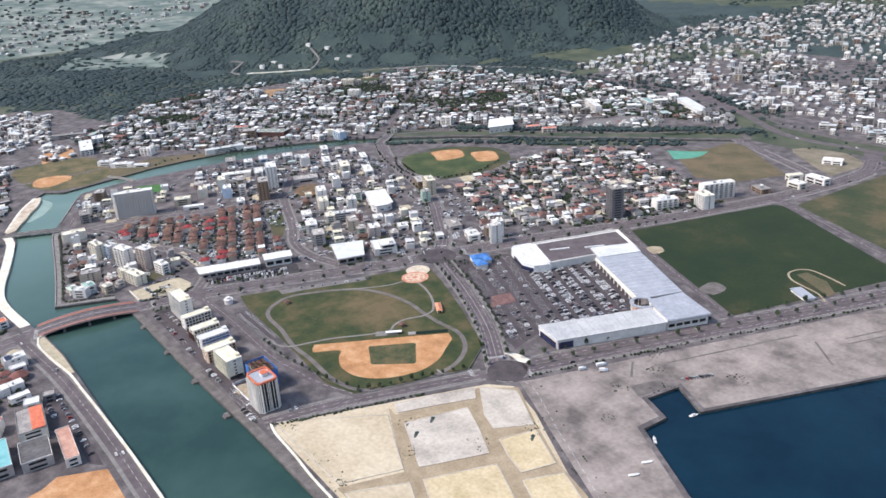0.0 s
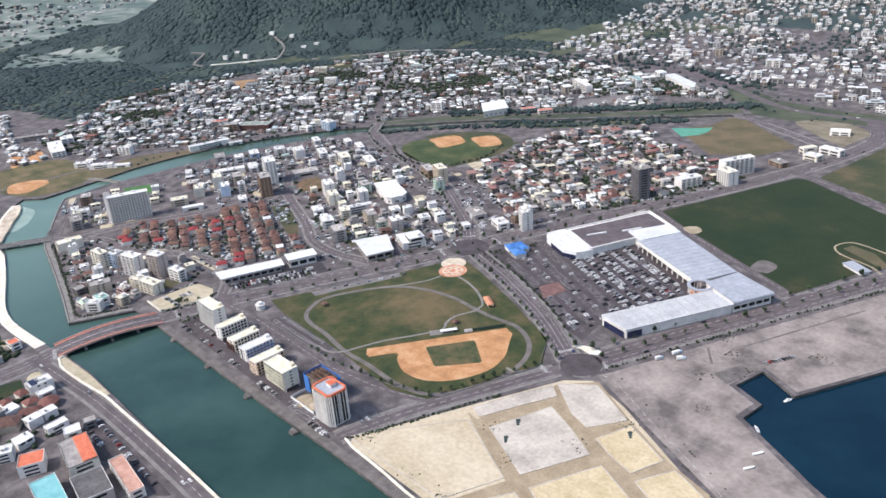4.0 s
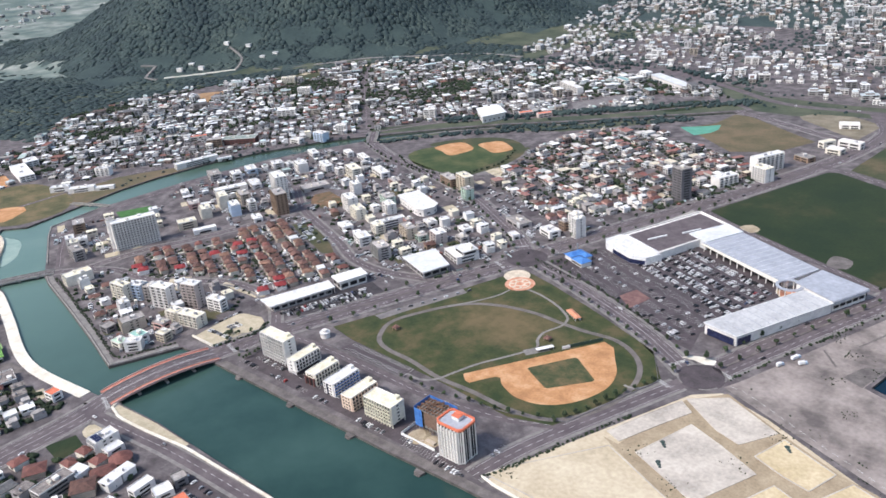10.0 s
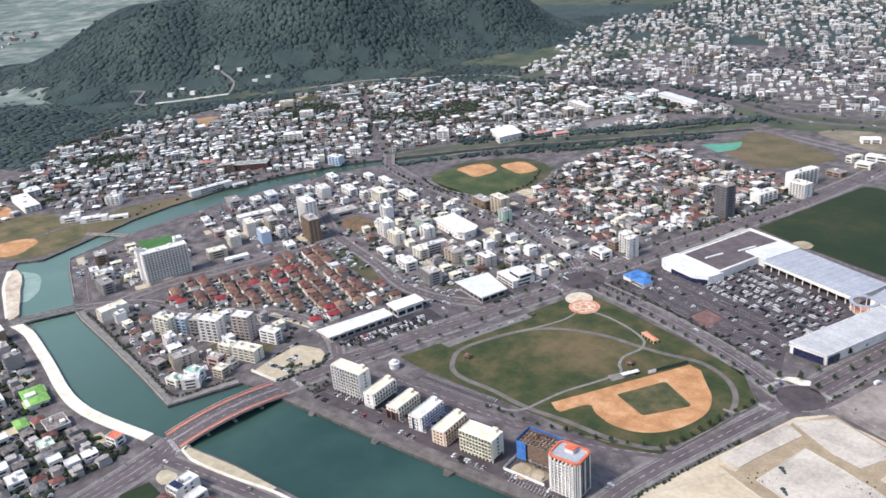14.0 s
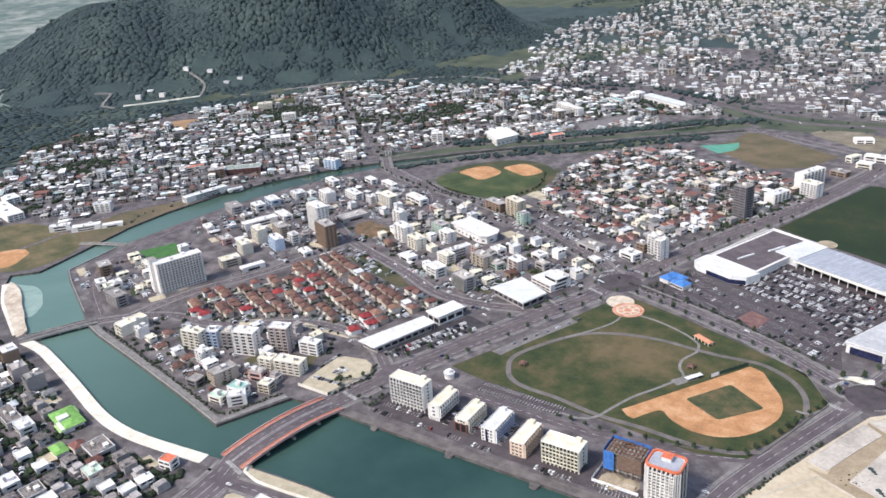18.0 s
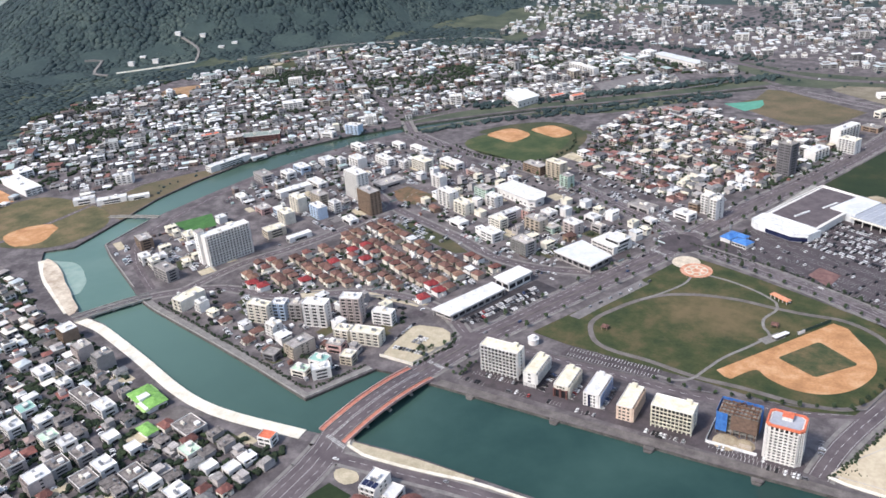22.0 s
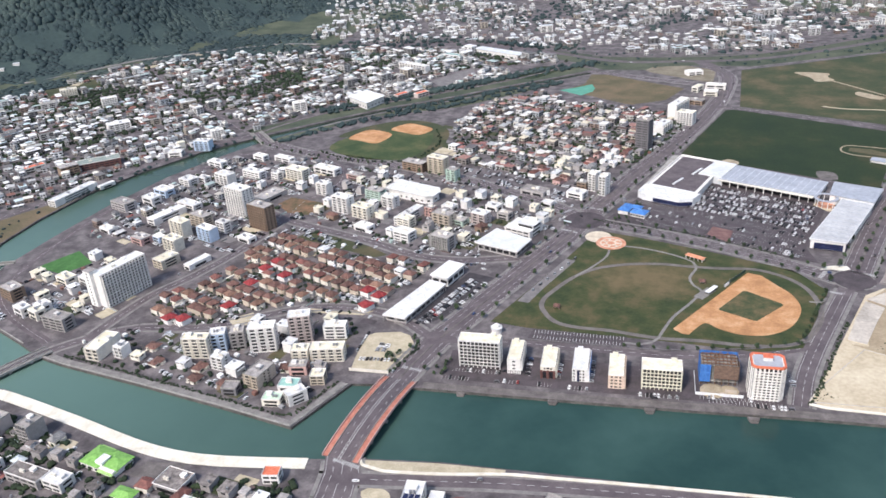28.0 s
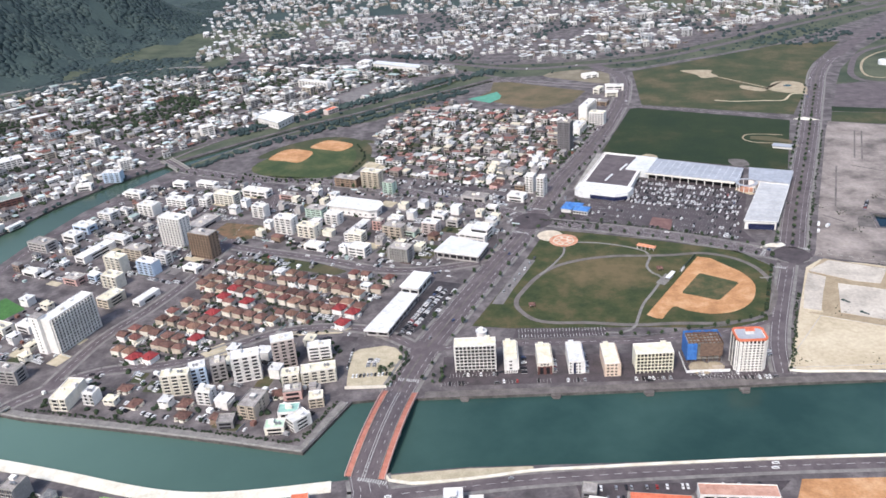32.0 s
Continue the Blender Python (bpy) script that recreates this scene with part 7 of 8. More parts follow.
mass("left_bank_houses", "houses beyond the upper river bend", sites([(-710, 140), (-705, 10), (-650, 0), (-660, -260), (-1300, -260), (-1300, 60), (-1110, 170), (-900, 115)], 15, 15, 20, 24, 0.3, 4), 20, 24, 0.06, 0.1, tone=PALE_ROOF)
for i, ((places, turn), name) in enumerate(zip(LEFT, ("quarter_houses", "west_bank_houses", "corner_houses", "midtown_houses", "bend_houses", "riverside_houses"))):
    mass(name, "close-set white, grey and red-roofed small houses", places, turn, 60 + i, 0.0, (0.24 if i == 0 else 0.08), (1.12 if i == 0 else 0.92), -2.0, (QUARTER_ROOF, BANK_ROOF)[i] if i < 2 else None)

# ---- trees ----


def clump(shape, x, y, z, r, rng, flat=0.8, slot=0):
    """A lumpy bunch of leaves."""
    a = rng.uniform(0, 6.28)
    v = [(0, 0, 1), (0, 0, -1)]
    for k in range(5):
        v.append((math.cos(a + 1.2566 * k) * 0.9, math.sin(a + 1.2566 * k) * 0.9, 0.45))
        v.append((math.cos(a + 1.2566 * k + 0.628) * 0.9, math.sin(a + 1.2566 * k + 0.628) * 0.9, -0.45))
    pts_ = []
    for p in v:
        k = r * rng.uniform(0.7, 1.25)
        pts_.append((x + p[0] * k, y + p[1] * k, z + p[2] * k * flat))
    f = []
    for k in range(5):
        t0, t1, b0, b1 = 2 + 2 * k, 2 + 2 * ((k + 1) % 5), 3 + 2 * k, 3 + 2 * ((k + 1) % 5)
        f += [(0, t0, t1), (t0, b0, t1), (t1, b0, b1), (1, b1, b0)]
    shape.add(pts_, f, slot)


def tree(name, label, tall, wide, seed, group, clumps=34):
    rng = random.Random(seed)
    top = thing(name, label, "tree", group, pose(0, 0, -60))
    s = Shape().tube(0, 0, -0.3, 0.22, tall * 0.55, 7, top=0.12)
    for k in range(5):
        a = 1.2566 * k + rng.uniform(-0.4, 0.4)
        x, y, z = math.cos(a) * wide * 0.3, math.sin(a) * wide * 0.3, tall * rng.uniform(0.6, 0.75)
        s.add([(-0.08, 0, tall * 0.4), (0.08, 0, tall * 0.4), (0, 0.1, tall * 0.42), (x, y, z)], [(0, 1, 3), (1, 2, 3), (2, 0, 3)])
    part("trunk", s, BARK, top)
    c = Shape()
    for k in range(clumps):
        a, q, z = rng.uniform(0, 6.28), math.sqrt(rng.random()) * wide / 2, rng.uniform(0.38, 1.0)
        q *= math.sqrt(max(0.12, 1 - abs(z - 0.62) * 1.9))
        clump(c, q * math.cos(a), q * math.sin(a), tall * z, rng.uniform(0.12, 0.24) * wide, rng)
    part("crown", c, LEAVES, top)
    return top


G = "street trees"
street = [tree("street_tree", "small dark green street tree", 5.5, 4.4, 31, G), tree("street_tree", "rounded dark green street tree", 4.8, 4.0, 32, G), tree("street_tree", "taller slender street tree", 7.0, 4.2, 33, G)]
rng = random.Random(40)


def plant(x, y, low=0.6, high=1.0):
    k = rng.uniform(low, high)
    copy_thing(rng.choice(street), pose(x, y, 0.1 + height(x, y), 0, 0, rng.uniform(0, 360)) @ Matrix.Diagonal((k, k, k * rng.uniform(0.9, 1.15), 1)))


for x, y, a in along(LINES["road_coast"], 20, 30):
    if y < 760:
        for off in (0.0, 14.6):
            plant(x - math.sin(a) * off, y + math.cos(a) * off, 0.65, 1.05)
for x, y, a in along(LINES["road_avenue"], 14.5, 30):
    for off in (9.8, -9.8):
        if not near_road(x - math.sin(a) * off, y + math.cos(a) * off, 0.5):
            plant(x - math.sin(a) * off, y + math.cos(a) * off)
for x, y, a in along(LINES["road_boulevard_inland"], 22, 20):
    if y < 560:
        for off in (13.4, -13.4):
            if not near_road(x - math.sin(a) * off, y + math.cos(a) * off, 0.5):
                plant(x - math.sin(a) * off, y + math.cos(a) * off)
for x, y, a in along(LINES["road_park"], 11, 150):
    plant(x, y + 6.5, 0.5, 0.8)
for x, y, a in along([(286, 92), (318, 178)], 9):
    plant(x - 3, y, 0.6, 0.95)
for x, y, a in along(LINES["road_north"], 16, 25):
    plant(x - math.sin(a) * 10.5, y + math.cos(a) * 10.5)
for k in range(26):
    plant(*(rng.choice(((17, 26), (19, 34), (16, 20), (155, 352), (142, 314), (-25, 34))) + np.array((rng.uniform(-5, 5), rng.uniform(-5, 5)))), 0.5, 0.8)

# joined greenery of gardens and waste ground
green = Shape()
for ring_, n, size in ((QUARTER, 1900, 1.8), (WEST, 3400, 2.0), (NEAR_OLD, 2000, 2.2), (BACK_OLD, 9000, 2.7), (ESTATE, 900, 1.2), (WEST_SOUTH, 160, 2.2), ([(-330, 0), (-80, -40), (-60, 80), (-260, 60)], 90, 1.8), ([(-440, 220), (-250, 230), (60, 220), (80, 320), (-280, 490), (-420, 460)], 260, 2.0)):
    xs, ys = [p[0] for p in ring_], [p[1] for p in ring_]
    for k in range(n):
        x, y = rng.uniform(min(xs), max(xs)), rng.uniform(min(ys), max(ys))
        if inside(x, y, ring_) and not inside(x, y, SHORE) and not near_road(x, y, 1.5) and not any(inside(x, y, r) for r in NO_HOUSE):
            z = height(x, y)
            for j in range(3):
                clump(green, x + rng.uniform(-2, 2), y + rng.uniform(-2, 2), z + size * 0.5, size * rng.uniform(0.7, 1.3), rng)
solid("garden_shrubs", green, SHRUB, "dark green shrubs and garden trees between houses", "shrubs", kind="stuff")

# groves in the gaps of the old town
green = Shape()
for k in range(9000):
    x, y = rng.uniform(-1100, 0), rng.uniform(150, 1130)
    if inside(x, y, BACK_OLD) and noise.noise(Vector((x / 140, y / 140, 21))) < -0.2 and not near_road(x, y, 1.5) and not any(inside(x, y, r) for r in NO_HOUSE):
        clump(green, x, y, 1.4 + height(x, y), rng.uniform(1.8, 4.2), rng)
# with a row of trees along the far ball ground
for x, y, a in along(curve([(-268, 500), (-212, 472), (-148, 467), (-118, 505), (-114, 556), (-132, 600)], 10), 7):
    for j in range(1):
        clump(green, x + rng.uniform(-2, 2), y + rng.uniform(-2, 2), 1.4, rng.uniform(1.2, 2.4), rng)
solid("old_town_groves", green, SHRUB, "dark tree groves between old town houses", "trees", kind="stuff")

# trees along the canal, the meadows and the suburbs
green = Shape()
for k in range(420):
    x, y = rng.uniform(-620, -395), rng.uniform(130, 590)
    if inside(x, y, [(-588, 150), (-588, 220), (-558, 292), (-536, 340), (-508, 414), (-458, 504), (-404, 566), (-396, 562), (-444, 502), (-494, 415), (-522, 337), (-533, 252), (-534, 180)]) and noise.noise(Vector((x / 40, y / 40, 3.3))) > -0.05:
        clump(green, x, y, 0.6, rng.uniform(1.0, 2.6), rng)
for line, n, spread, size in ((curve([(-520, 330), (-496, 380), (-468, 438), (-430, 500), (-395, 545)], 10), 170, 7, 2.4), (curve([(-330, 690), (-200, 785), (-60, 900), (60, 985)], 20), 720, 14, 3.4), (curve([(-350, 530), (-280, 615), (-130, 725), (20, 850)], 20), 420, 7, 2.6), (curve([(-210, 690), (-90, 790), (0, 860)], 20), 150, 14, 3.2), (curve([(-800, 1020), (-480, 1150), (-200, 1165), (0, 1110)], 20), 360, 26, 4)):
    for k in range(n):
        x, y = rng.choice(line)
        x, y = x + rng.gauss(0, spread * 0.6), y + rng.gauss(0, spread * 0.6)
        if not inside(x, y, SHORE) and not near_road(x, y, 1):
            clump(green, x, y, size * 0.6 + height(x, y), size * rng.uniform(0.6, 1.4), rng)
for k in range(9000):
    x, y = rng.uniform(-900, 900), rng.uniform(1050, 2600)
    if noise.noise(Vector((x / 170, y / 170, 7.7))) > -0.02 and not near_road(x, y, 3):
        clump(green, x, y, 1 + height(x, y), rng.uniform(2.6, 6), rng)
for k in range(420):
    x, y = rng.uniform(-4200, -1600), rng.uniform(-250, 900)
    clump(green, x, y, 2 + height(x, y), rng.uniform(6, 13), rng, 0.6)
for k in range(700):
    x, y = rng.uniform(-40, 900), rng.uniform(930, 1450)
    if inside(x, y, [(85, 940), (275, 950), (600, 1072), (1000, 1390), (960, 1440), (540, 1170), (200, 1045), (-40, 1100), (40, 990)]) and not near_road(x, y, 2):
        clump(green, x, y, 0.8, rng.uniform(1.2, 3.2), rng)
solid("far_trees", green, HAZY_CANOPY, "dark tree belts along canal and suburbs, tinted blue for haze", "trees", kind="stuff")

# the wooded hill
green = Shape()
n = 0
while n < 46000:
    x, y = rng.uniform(-2150, -560), rng.uniform(-120, 2050)
    h = height(x, y)
    if (h < 5 and inside(x, y, URBAN)) or (h < 3 and (y > 1300 or y < 0 or rng.random() < 0.35)):
        continue
    if inside(x, y, VALLEY) and rng.random() < 0.93:
        continue
    n += 1
    clump(green, x, y, h + 0.4, rng.uniform(5.5, 11), rng, 0.2)
    gx, gy = (height(x + 6, y) - h) / 6, (height(x, y + 6) - h) / 6
    green.v[-12:] = [(u, q, z + gx * (u - x) + gy * (q - y)) for u, q, z in green.v[-12:]]
woods = solid("forest", green, HAZY_CANOPY, "dense woodland covering the hill, dark green tinted blue for haze", "forest", kind="stuff")
for p in woods.data.polygons:
    p.use_smooth = True


def drape(name, pts_, width, material, label, lift=1.2):
    s = Shape()
    rows = sides(curve(pts_, 14), width / 2, -width / 2)
    for ((a, b), (c, d)) in zip(rows, rows[1:]):
        z0, z1 = max(height(*a), height(*b)) + lift, max(height(*c), height(*d)) + lift
        s.add([(*b, z0), (*d, z1), (*c, z1), (*a, z0), (*b, z0 - 4), (*d, z1 - 4), (*c, z1 - 4), (*a, z0 - 4)], [(0, 1, 2, 3), (0, 4, 5, 1), (2, 6, 7, 3)])
    return solid(name, s, material, label, "road", kind="structure")


drape("hill_road", [(-1214, 673), (-1185, 708), (-1160, 742), (-1113, 805)], 8, PALE_STONE, "pale concrete road along the hillside", 2.5)
drape("hill_road_upper", [(-1113, 805), (-1147, 851), (-1200, 858)], 5, PAVING, "narrow pale road climbing the hillside", 3)
drape("hill_path", [(-1310, 672), (-1280, 694), (-1270, 673), (-1253, 647), (-1220, 657)], 6, PAVING, "pale zigzag path on the hillside", 3)
drape("hill_road_low", [(-1040, 860), (-960, 960), (-880, 1060), (-760, 1130), (-640, 1190), (-540, 1180)], 12, PAVING, "pale road at the foot of the hill", 1.5)
for x, y, h in ((-1217, 719, 9), (-1183, 757, 9), (-1214, 860, 7), (-1168, 891, 6), (-1110, 886, 5), (-1096, 916, 5), (-1221, 756, 4)):
    s_ = thing("hill_house", "small white building on the wooded hillside", "house", "buildings on the hill", pose(x, y, height(x, y), 0, 0, 30))
    part("wall", Shape().box(0, 0, -3, 12, 9, h + 3), WHITE, s_)
    part("roof", Shape().box(0, 0, h, 13, 10, 0.4), ROOF_WHITE, s_)
drape("hill_foot_track", [(-916, 846), (-911, 902), (-850, 975), (-806, 1033), (-783, 1099)], 16, GRAVEL, "pale cleared strip at the foot of the hill", 1.0)
# scrub on wharf and sand
green = Shape()
for x, y, a in along(LINES["road_coast"], 3.2, 24):
    if y < 560 and rng.random() < 0.7:
        off = -15.5 + rng.uniform(-1.2, 1.2)
        clump(green, x - math.sin(a) * off, y + math.cos(a) * off, 0.7, rng.uniform(0.7, 1.7), rng)
for k in range(260):
    x, y = rng.choice(((441, 213), (421, 292), (421, 251), (446, 275), (404, 311), (470, 330), (347, 97), (402, 121), (377, 80), (413, 163), (372, 24), (340, 22), (288, 30)))
    clump(green, x + rng.gauss(0, 4.5), y + rng.gauss(0, 4.5), 0.5, rng.uniform(0.2, 0.75), rng)
for x, y, a in along(LINES["road_sand"], 2.6, 30):
    if rng.random() < 0.5:
        off = rng.choice((-6, 6)) + rng.uniform(-1, 1)
        clump(green, x - math.sin(a) * off, y + math.cos(a) * off, 0.4, rng.uniform(0.3, 0.8), rng)
solid("scrub", green, SHRUB, "low dry scrub on wharf and sand", "scrub", kind="stuff")

# ---- cars and small things ----
CAR_PAINTS = [mat("white_car_paint", (0.72, 0.72, 0.72), (0.8, 0.8, 0.8), 2, 0.3), mat("silver_car_paint", (0.42, 0.43, 0.45), (0.5, 0.51, 0.53), 2, 0.3, metal=0.5), mat("black_car_paint", (0.02, 0.02, 0.023), (0.035, 0.035, 0.04), 2, 0.25),
              mat("blue_car_paint", (0.03, 0.06, 0.16), (0.05, 0.09, 0.22), 2, 0.3), mat("red_car_paint", (0.32, 0.03, 0.03), (0.42, 0.05, 0.05), 2, 0.3), mat("grey_car_paint", (0.14, 0.14, 0.15), (0.18, 0.18, 0.19), 2, 0.3)]
TYRE = mat("tyre", (0.015, 0.015, 0.015), (0.03, 0.03, 0.03), 1, 0.9)
wheel = Shape()
for k in range(10):
    a, b = 0.6283 * k, 0.6283 * (k + 1)
    wheel.add([(math.cos(a) * 0.31, -0.1, 0.31 + math.sin(a) * 0.31), (math.cos(b) * 0.31, -0.1, 0.31 + math.sin(b) * 0.31), (math.cos(b) * 0.31, 0.1, 0.31 + math.sin(b) * 0.31), (math.cos(a) * 0.31, 0.1, 0.31 + math.sin(a) * 0.31), (0, -0.1, 0.31), (0, 0.1, 0.31)], [(0, 1, 2, 3), (4, 1, 0), (5, 3, 2)])
WHEEL = wheel.mesh("wheel", TYRE)


def car(label, paint, length, h, kind, group):
    top = thing("car", label, "car", group, pose(0, 0, -60))
    body = Shape().box(0, 0, 0.28, length, 1.66, 0.5).box(0, 0, 0.78, length * 0.97, 1.6, 0.14, taper=0.96)
    for x in (-length * 0.32, length * 0.32):
        for y in (-0.78, 0.78):
            body.box(x, y, 0.0, 0.62, 0.2, 0.3, slot=1).box(x, y, 0.3, 0.5, 0.2, 0.28, slot=1)
    part("body", body, (paint, TYRE), top)
    back = {"sedan": -0.15, "kei": -0.25, "van": -0.3}[kind]
    span = {"sedan": 0.5, "kei": 0.7, "van": 0.8}[kind]
    part("window", Shape().box(back * 0.6, 0, 0.9, length * span, 1.5, h - 1.0, taper=0.84), GLASS, top)
    part("roof", Shape().box(back * 0.6, 0, h - 0.1, length * span * 0.82, 1.28, 0.1, taper=0.92), paint, top)
    return top


WORDS = ["white", "silver", "black", "dark blue", "red", "grey"]
parked, driven = [], []
for i, (w_, k_) in enumerate(zip(WORDS, ("sedan", "kei", "sedan", "kei", "kei", "van"))):
    parked.append(car(f"{w_} {'compact car' if k_ == 'kei' else k_} parked on asphalt", CAR_PAINTS[i], 3.5 if k_ == "kei" else 4.5, 1.6 if k_ == "kei" else (1.45 if k_ == "sedan" else 1.9), k_, "parked cars"))
    driven.append(car(f"{w_} {'compact car' if k_ == 'kei' else k_} on the road", CAR_PAINTS[i], 3.5 if k_ == "kei" else 4.5, 1.6 if k_ == "kei" else (1.45 if k_ == "sedan" else 1.9), k_, "cars on the roads"))
MIX = [6, 4, 2.8, 0.7, 0.35, 2.4]
rng = random.Random(50)


def park(x, y, a, z=0.1):
    copy_thing(rng.choices(parked, MIX)[0], pose(x, y, z, 0, 0, math.degrees(a) + rng.choice((0, 180)) + rng.uniform(-2, 2)))


stalls = Shape()
LOT = [(130, 312), (166, 372), (212, 358), (236, 420), (344, 366), (308, 262), (312, 240), (284, 246), (204, 286)]
ux, uy = math.cos(radians(-25)), math.sin(radians(-25))
spots = []
for row in range(11):
    for k in range(-40, 60):
        for side in (-1, 1):
            u, v = k * 2.55, row * 14.5 + side * 2.5
            x, y = 215 + u * ux - (v - 60) * uy, 320 + u * uy + (v - 60) * ux
            if inside(x, y, LOT) and not inside(x, y, [(222, 282), (231, 305), (252, 295), (244, 264)]) and all((x - a) ** 2 + (y - b) ** 2 > (c + 2) ** 2 for a, b, c in ((152, 329, 17), (346, 366, 14))):
                stalls.box(x - 1.27 * ux, y - 1.27 * uy, 0.095, 0.13, 4.4, 0.02, radians(-25))
                q_ = (x - 215) * 0.42 + (y - 320) * 0.91
                full = 0.58 if q_ > 22 and x > 205 else 0.34 if x > 285 or q_ > 30 else 0.08
                if rng.random() < full:
                    spots.append((x, y))
rng.shuffle(spots)
for x, y in spots[:40]:
    park(x, y, radians(65))
rest = Shape()


def joined_car(x, y, a, z=0.0):
    s_ = rng.choices((0, 1, 2, 4), (6, 1.6, 5, 0.1))[0]
    rest.box(x, y, z + 0.3, 1.7, 4.2, 0.6, a, s_).box(x, y, z + 0.9, 1.5, 2.4, 0.55, a, 3, 0.85).box(x, y, z + 1.44, 1.42, 2.3, 0.08, a, s_)


for x, y in spots[40:]:
    joined_car(x, y, radians(-25))
# cars in yards and small lots all over the town
for ring_, n in (([(-440, 210), (-250, 200), (60, 215), (95, 325), (-60, 425), (-280, 490), (-420, 460)], 900), ([(-60, 425), (90, 335), (150, 440), (60, 420), (-80, 480)], 260), ([(-320, 12), (-84, -44), (-60, 90), (-262, 44)], 160), (ESTATE, 200), (WEST, 500), (QUARTER, 260), ([(-450, 60), (-340, 20), (-290, 90), (-400, 190)], 160)):
    xs, ys = [p[0] for p in ring_], [p[1] for p in ring_]
    for k in range(n):
        x, y = rng.uniform(min(xs), max(xs)), rng.uniform(min(ys), max(ys))
        if inside(x, y, ring_) and not near_road(x, y, 0.5) and not any(inside(x, y, r) for r in NO_HOUSE) and not inside(x, y, SHORE) and all((x - a) ** 2 + (y - b) ** 2 > (c * 0.9) ** 2 for a, b, c in OCC):
            for j in range(rng.choice((1, 1, 2, 4, 6))):
                joined_car(x + 2.3 * j * ux, y + 2.3 * j * uy, radians(-25), 0.02)
for x0, y0, n, a, z in ((26, 24, 14, 0, 0.03), (20, 13, 8, 0, 0.03), (66, 14, 4, 0, 0.03), (92, 14, 4, 0, 0.03), (114, 13, 5, 0, 0.03), (164, 12, 11, 0, 0.03), (206, 16, 13, 0, 0.03), (240, 9.5, 9, 0, 0.03)):
    for k in range(n + 1):
        stalls.box(x0 + 2.5 * k, y0, z, 0.16, 4.6, 0.02)
        if rng.random() < 0.4:
            park(x0 + 2.5 * k + 1.25, y0, 1.5708, 0.04)
for k in range(28):
    for y in (85.2, 77.0):
        stalls.box(81 + 2.6 * k, y - 0.05 * k, 0.19, 0.3, 4.4, 0.03)
for k in range(26):
    x, y = 70 + 1.3 * k, 152 + 2.7 * k
    if k % 4 == 0:
        park(x, y, 1.14, 0.2)
for row, off in enumerate((11, 17, 25, 31, 39)):
    for k in range(36):
        x, y = -33 + 0.95 * k + off, 80 + 2.5 * k - off * 0.38
        if inside(x, y, FORECOURT):
            stalls.box(x, y, 0.06, 4.4, 0.16, 0.03, -0.36)
            if rng.random() < (0.5 if row < 2 else 0.0):
                park(x, y + 1.2, -0.36, 0.06)
            elif rng.random() < 0.75:
                joined_car(x, y + 1.2, -0.36 + 1.5708, 0.06)
for k in range(60):
    x, y = 5 + rng.uniform(-12, 14), 192 + rng.uniform(-6, 26)
    if not near_road(x, y, 1.5) and free(x, y, 1.2, 0.5) and k % 2:
        park(x, y, rng.choice((-0.4, 1.17)), 0.04)
for k in range(11):
    park(-50 + 2.9 * k, 27 + 0.2 * k, 1.5, 0.17)
for k in range(8):
    park(-40 + 1.2 * (k // 4) + 5.0 * (k % 2), 40 + 3.0 * (k // 2), 0.1, 0.17)
for k in range(6):
    park(-56 + 0.1 * k, 38 + 5.2 * k, 1.5, 0.17)
for k in range(40):
    x = 106 + 3.1 * k
    if rng.random() < 0.45:
        park(x, -101.5, 1.5708, 0.13)
    if 118 < x < 172 and rng.random() < 0.6:
        park(x, -111 + 0.02 * k, 1.5708, 0.13)
for k in range(9):
    park(446 + 1.4 * k, 296 + 2.6 * k, 0.3, 0.12)
for k in range(8):
    x, y = rng.uniform(-60, 60), rng.uniform(330, 470)
    if free(x, y, 1.5, 0.8):
        park(x, y, rng.choice((-0.4, 1.17)), 0.04)
for k in range(10):
    x, y = rng.uniform(-440, -20), rng.uniform(-20, 480)
    if free(x, y, 1.5, 0.8) and not inside(x, y, ESTATE):
        park(x, y, rng.choice((-0.4, 1.17)), 0.04)
for x, y in ((62, 12), (175, 9), (265, 9), (66, 26)):
    park(x, y, 0.1, 0.22)
for x0, y0, n in ((83, 24, 6), (83, 34, 5), (106, 24, 6), (130, 22, 5), (130, 34, 5), (270, 36, 6), (212, 12, 20)):
    for k in range(n + 1):
        if y0 == 12:
            stalls.box(x0 + 2.5 * k, y0, 0.03, 0.2, 4.6, 0.02)
        else:
            stalls.box(x0, y0 + 2.5 * k, 0.03, 4.6, 0.2, 0.02)
            if rng.random() < 0.45:
                park(x0, y0 + 2.5 * k + 1.25, 0, 0.04)
tagged(solid("stall_marking", stalls, mat("bay_paint", (0.6, 0.6, 0.58), (0.78, 0.78, 0.76), 3, 0.7), "white painted parking bay lines", "parking lines"), kind="stuff")
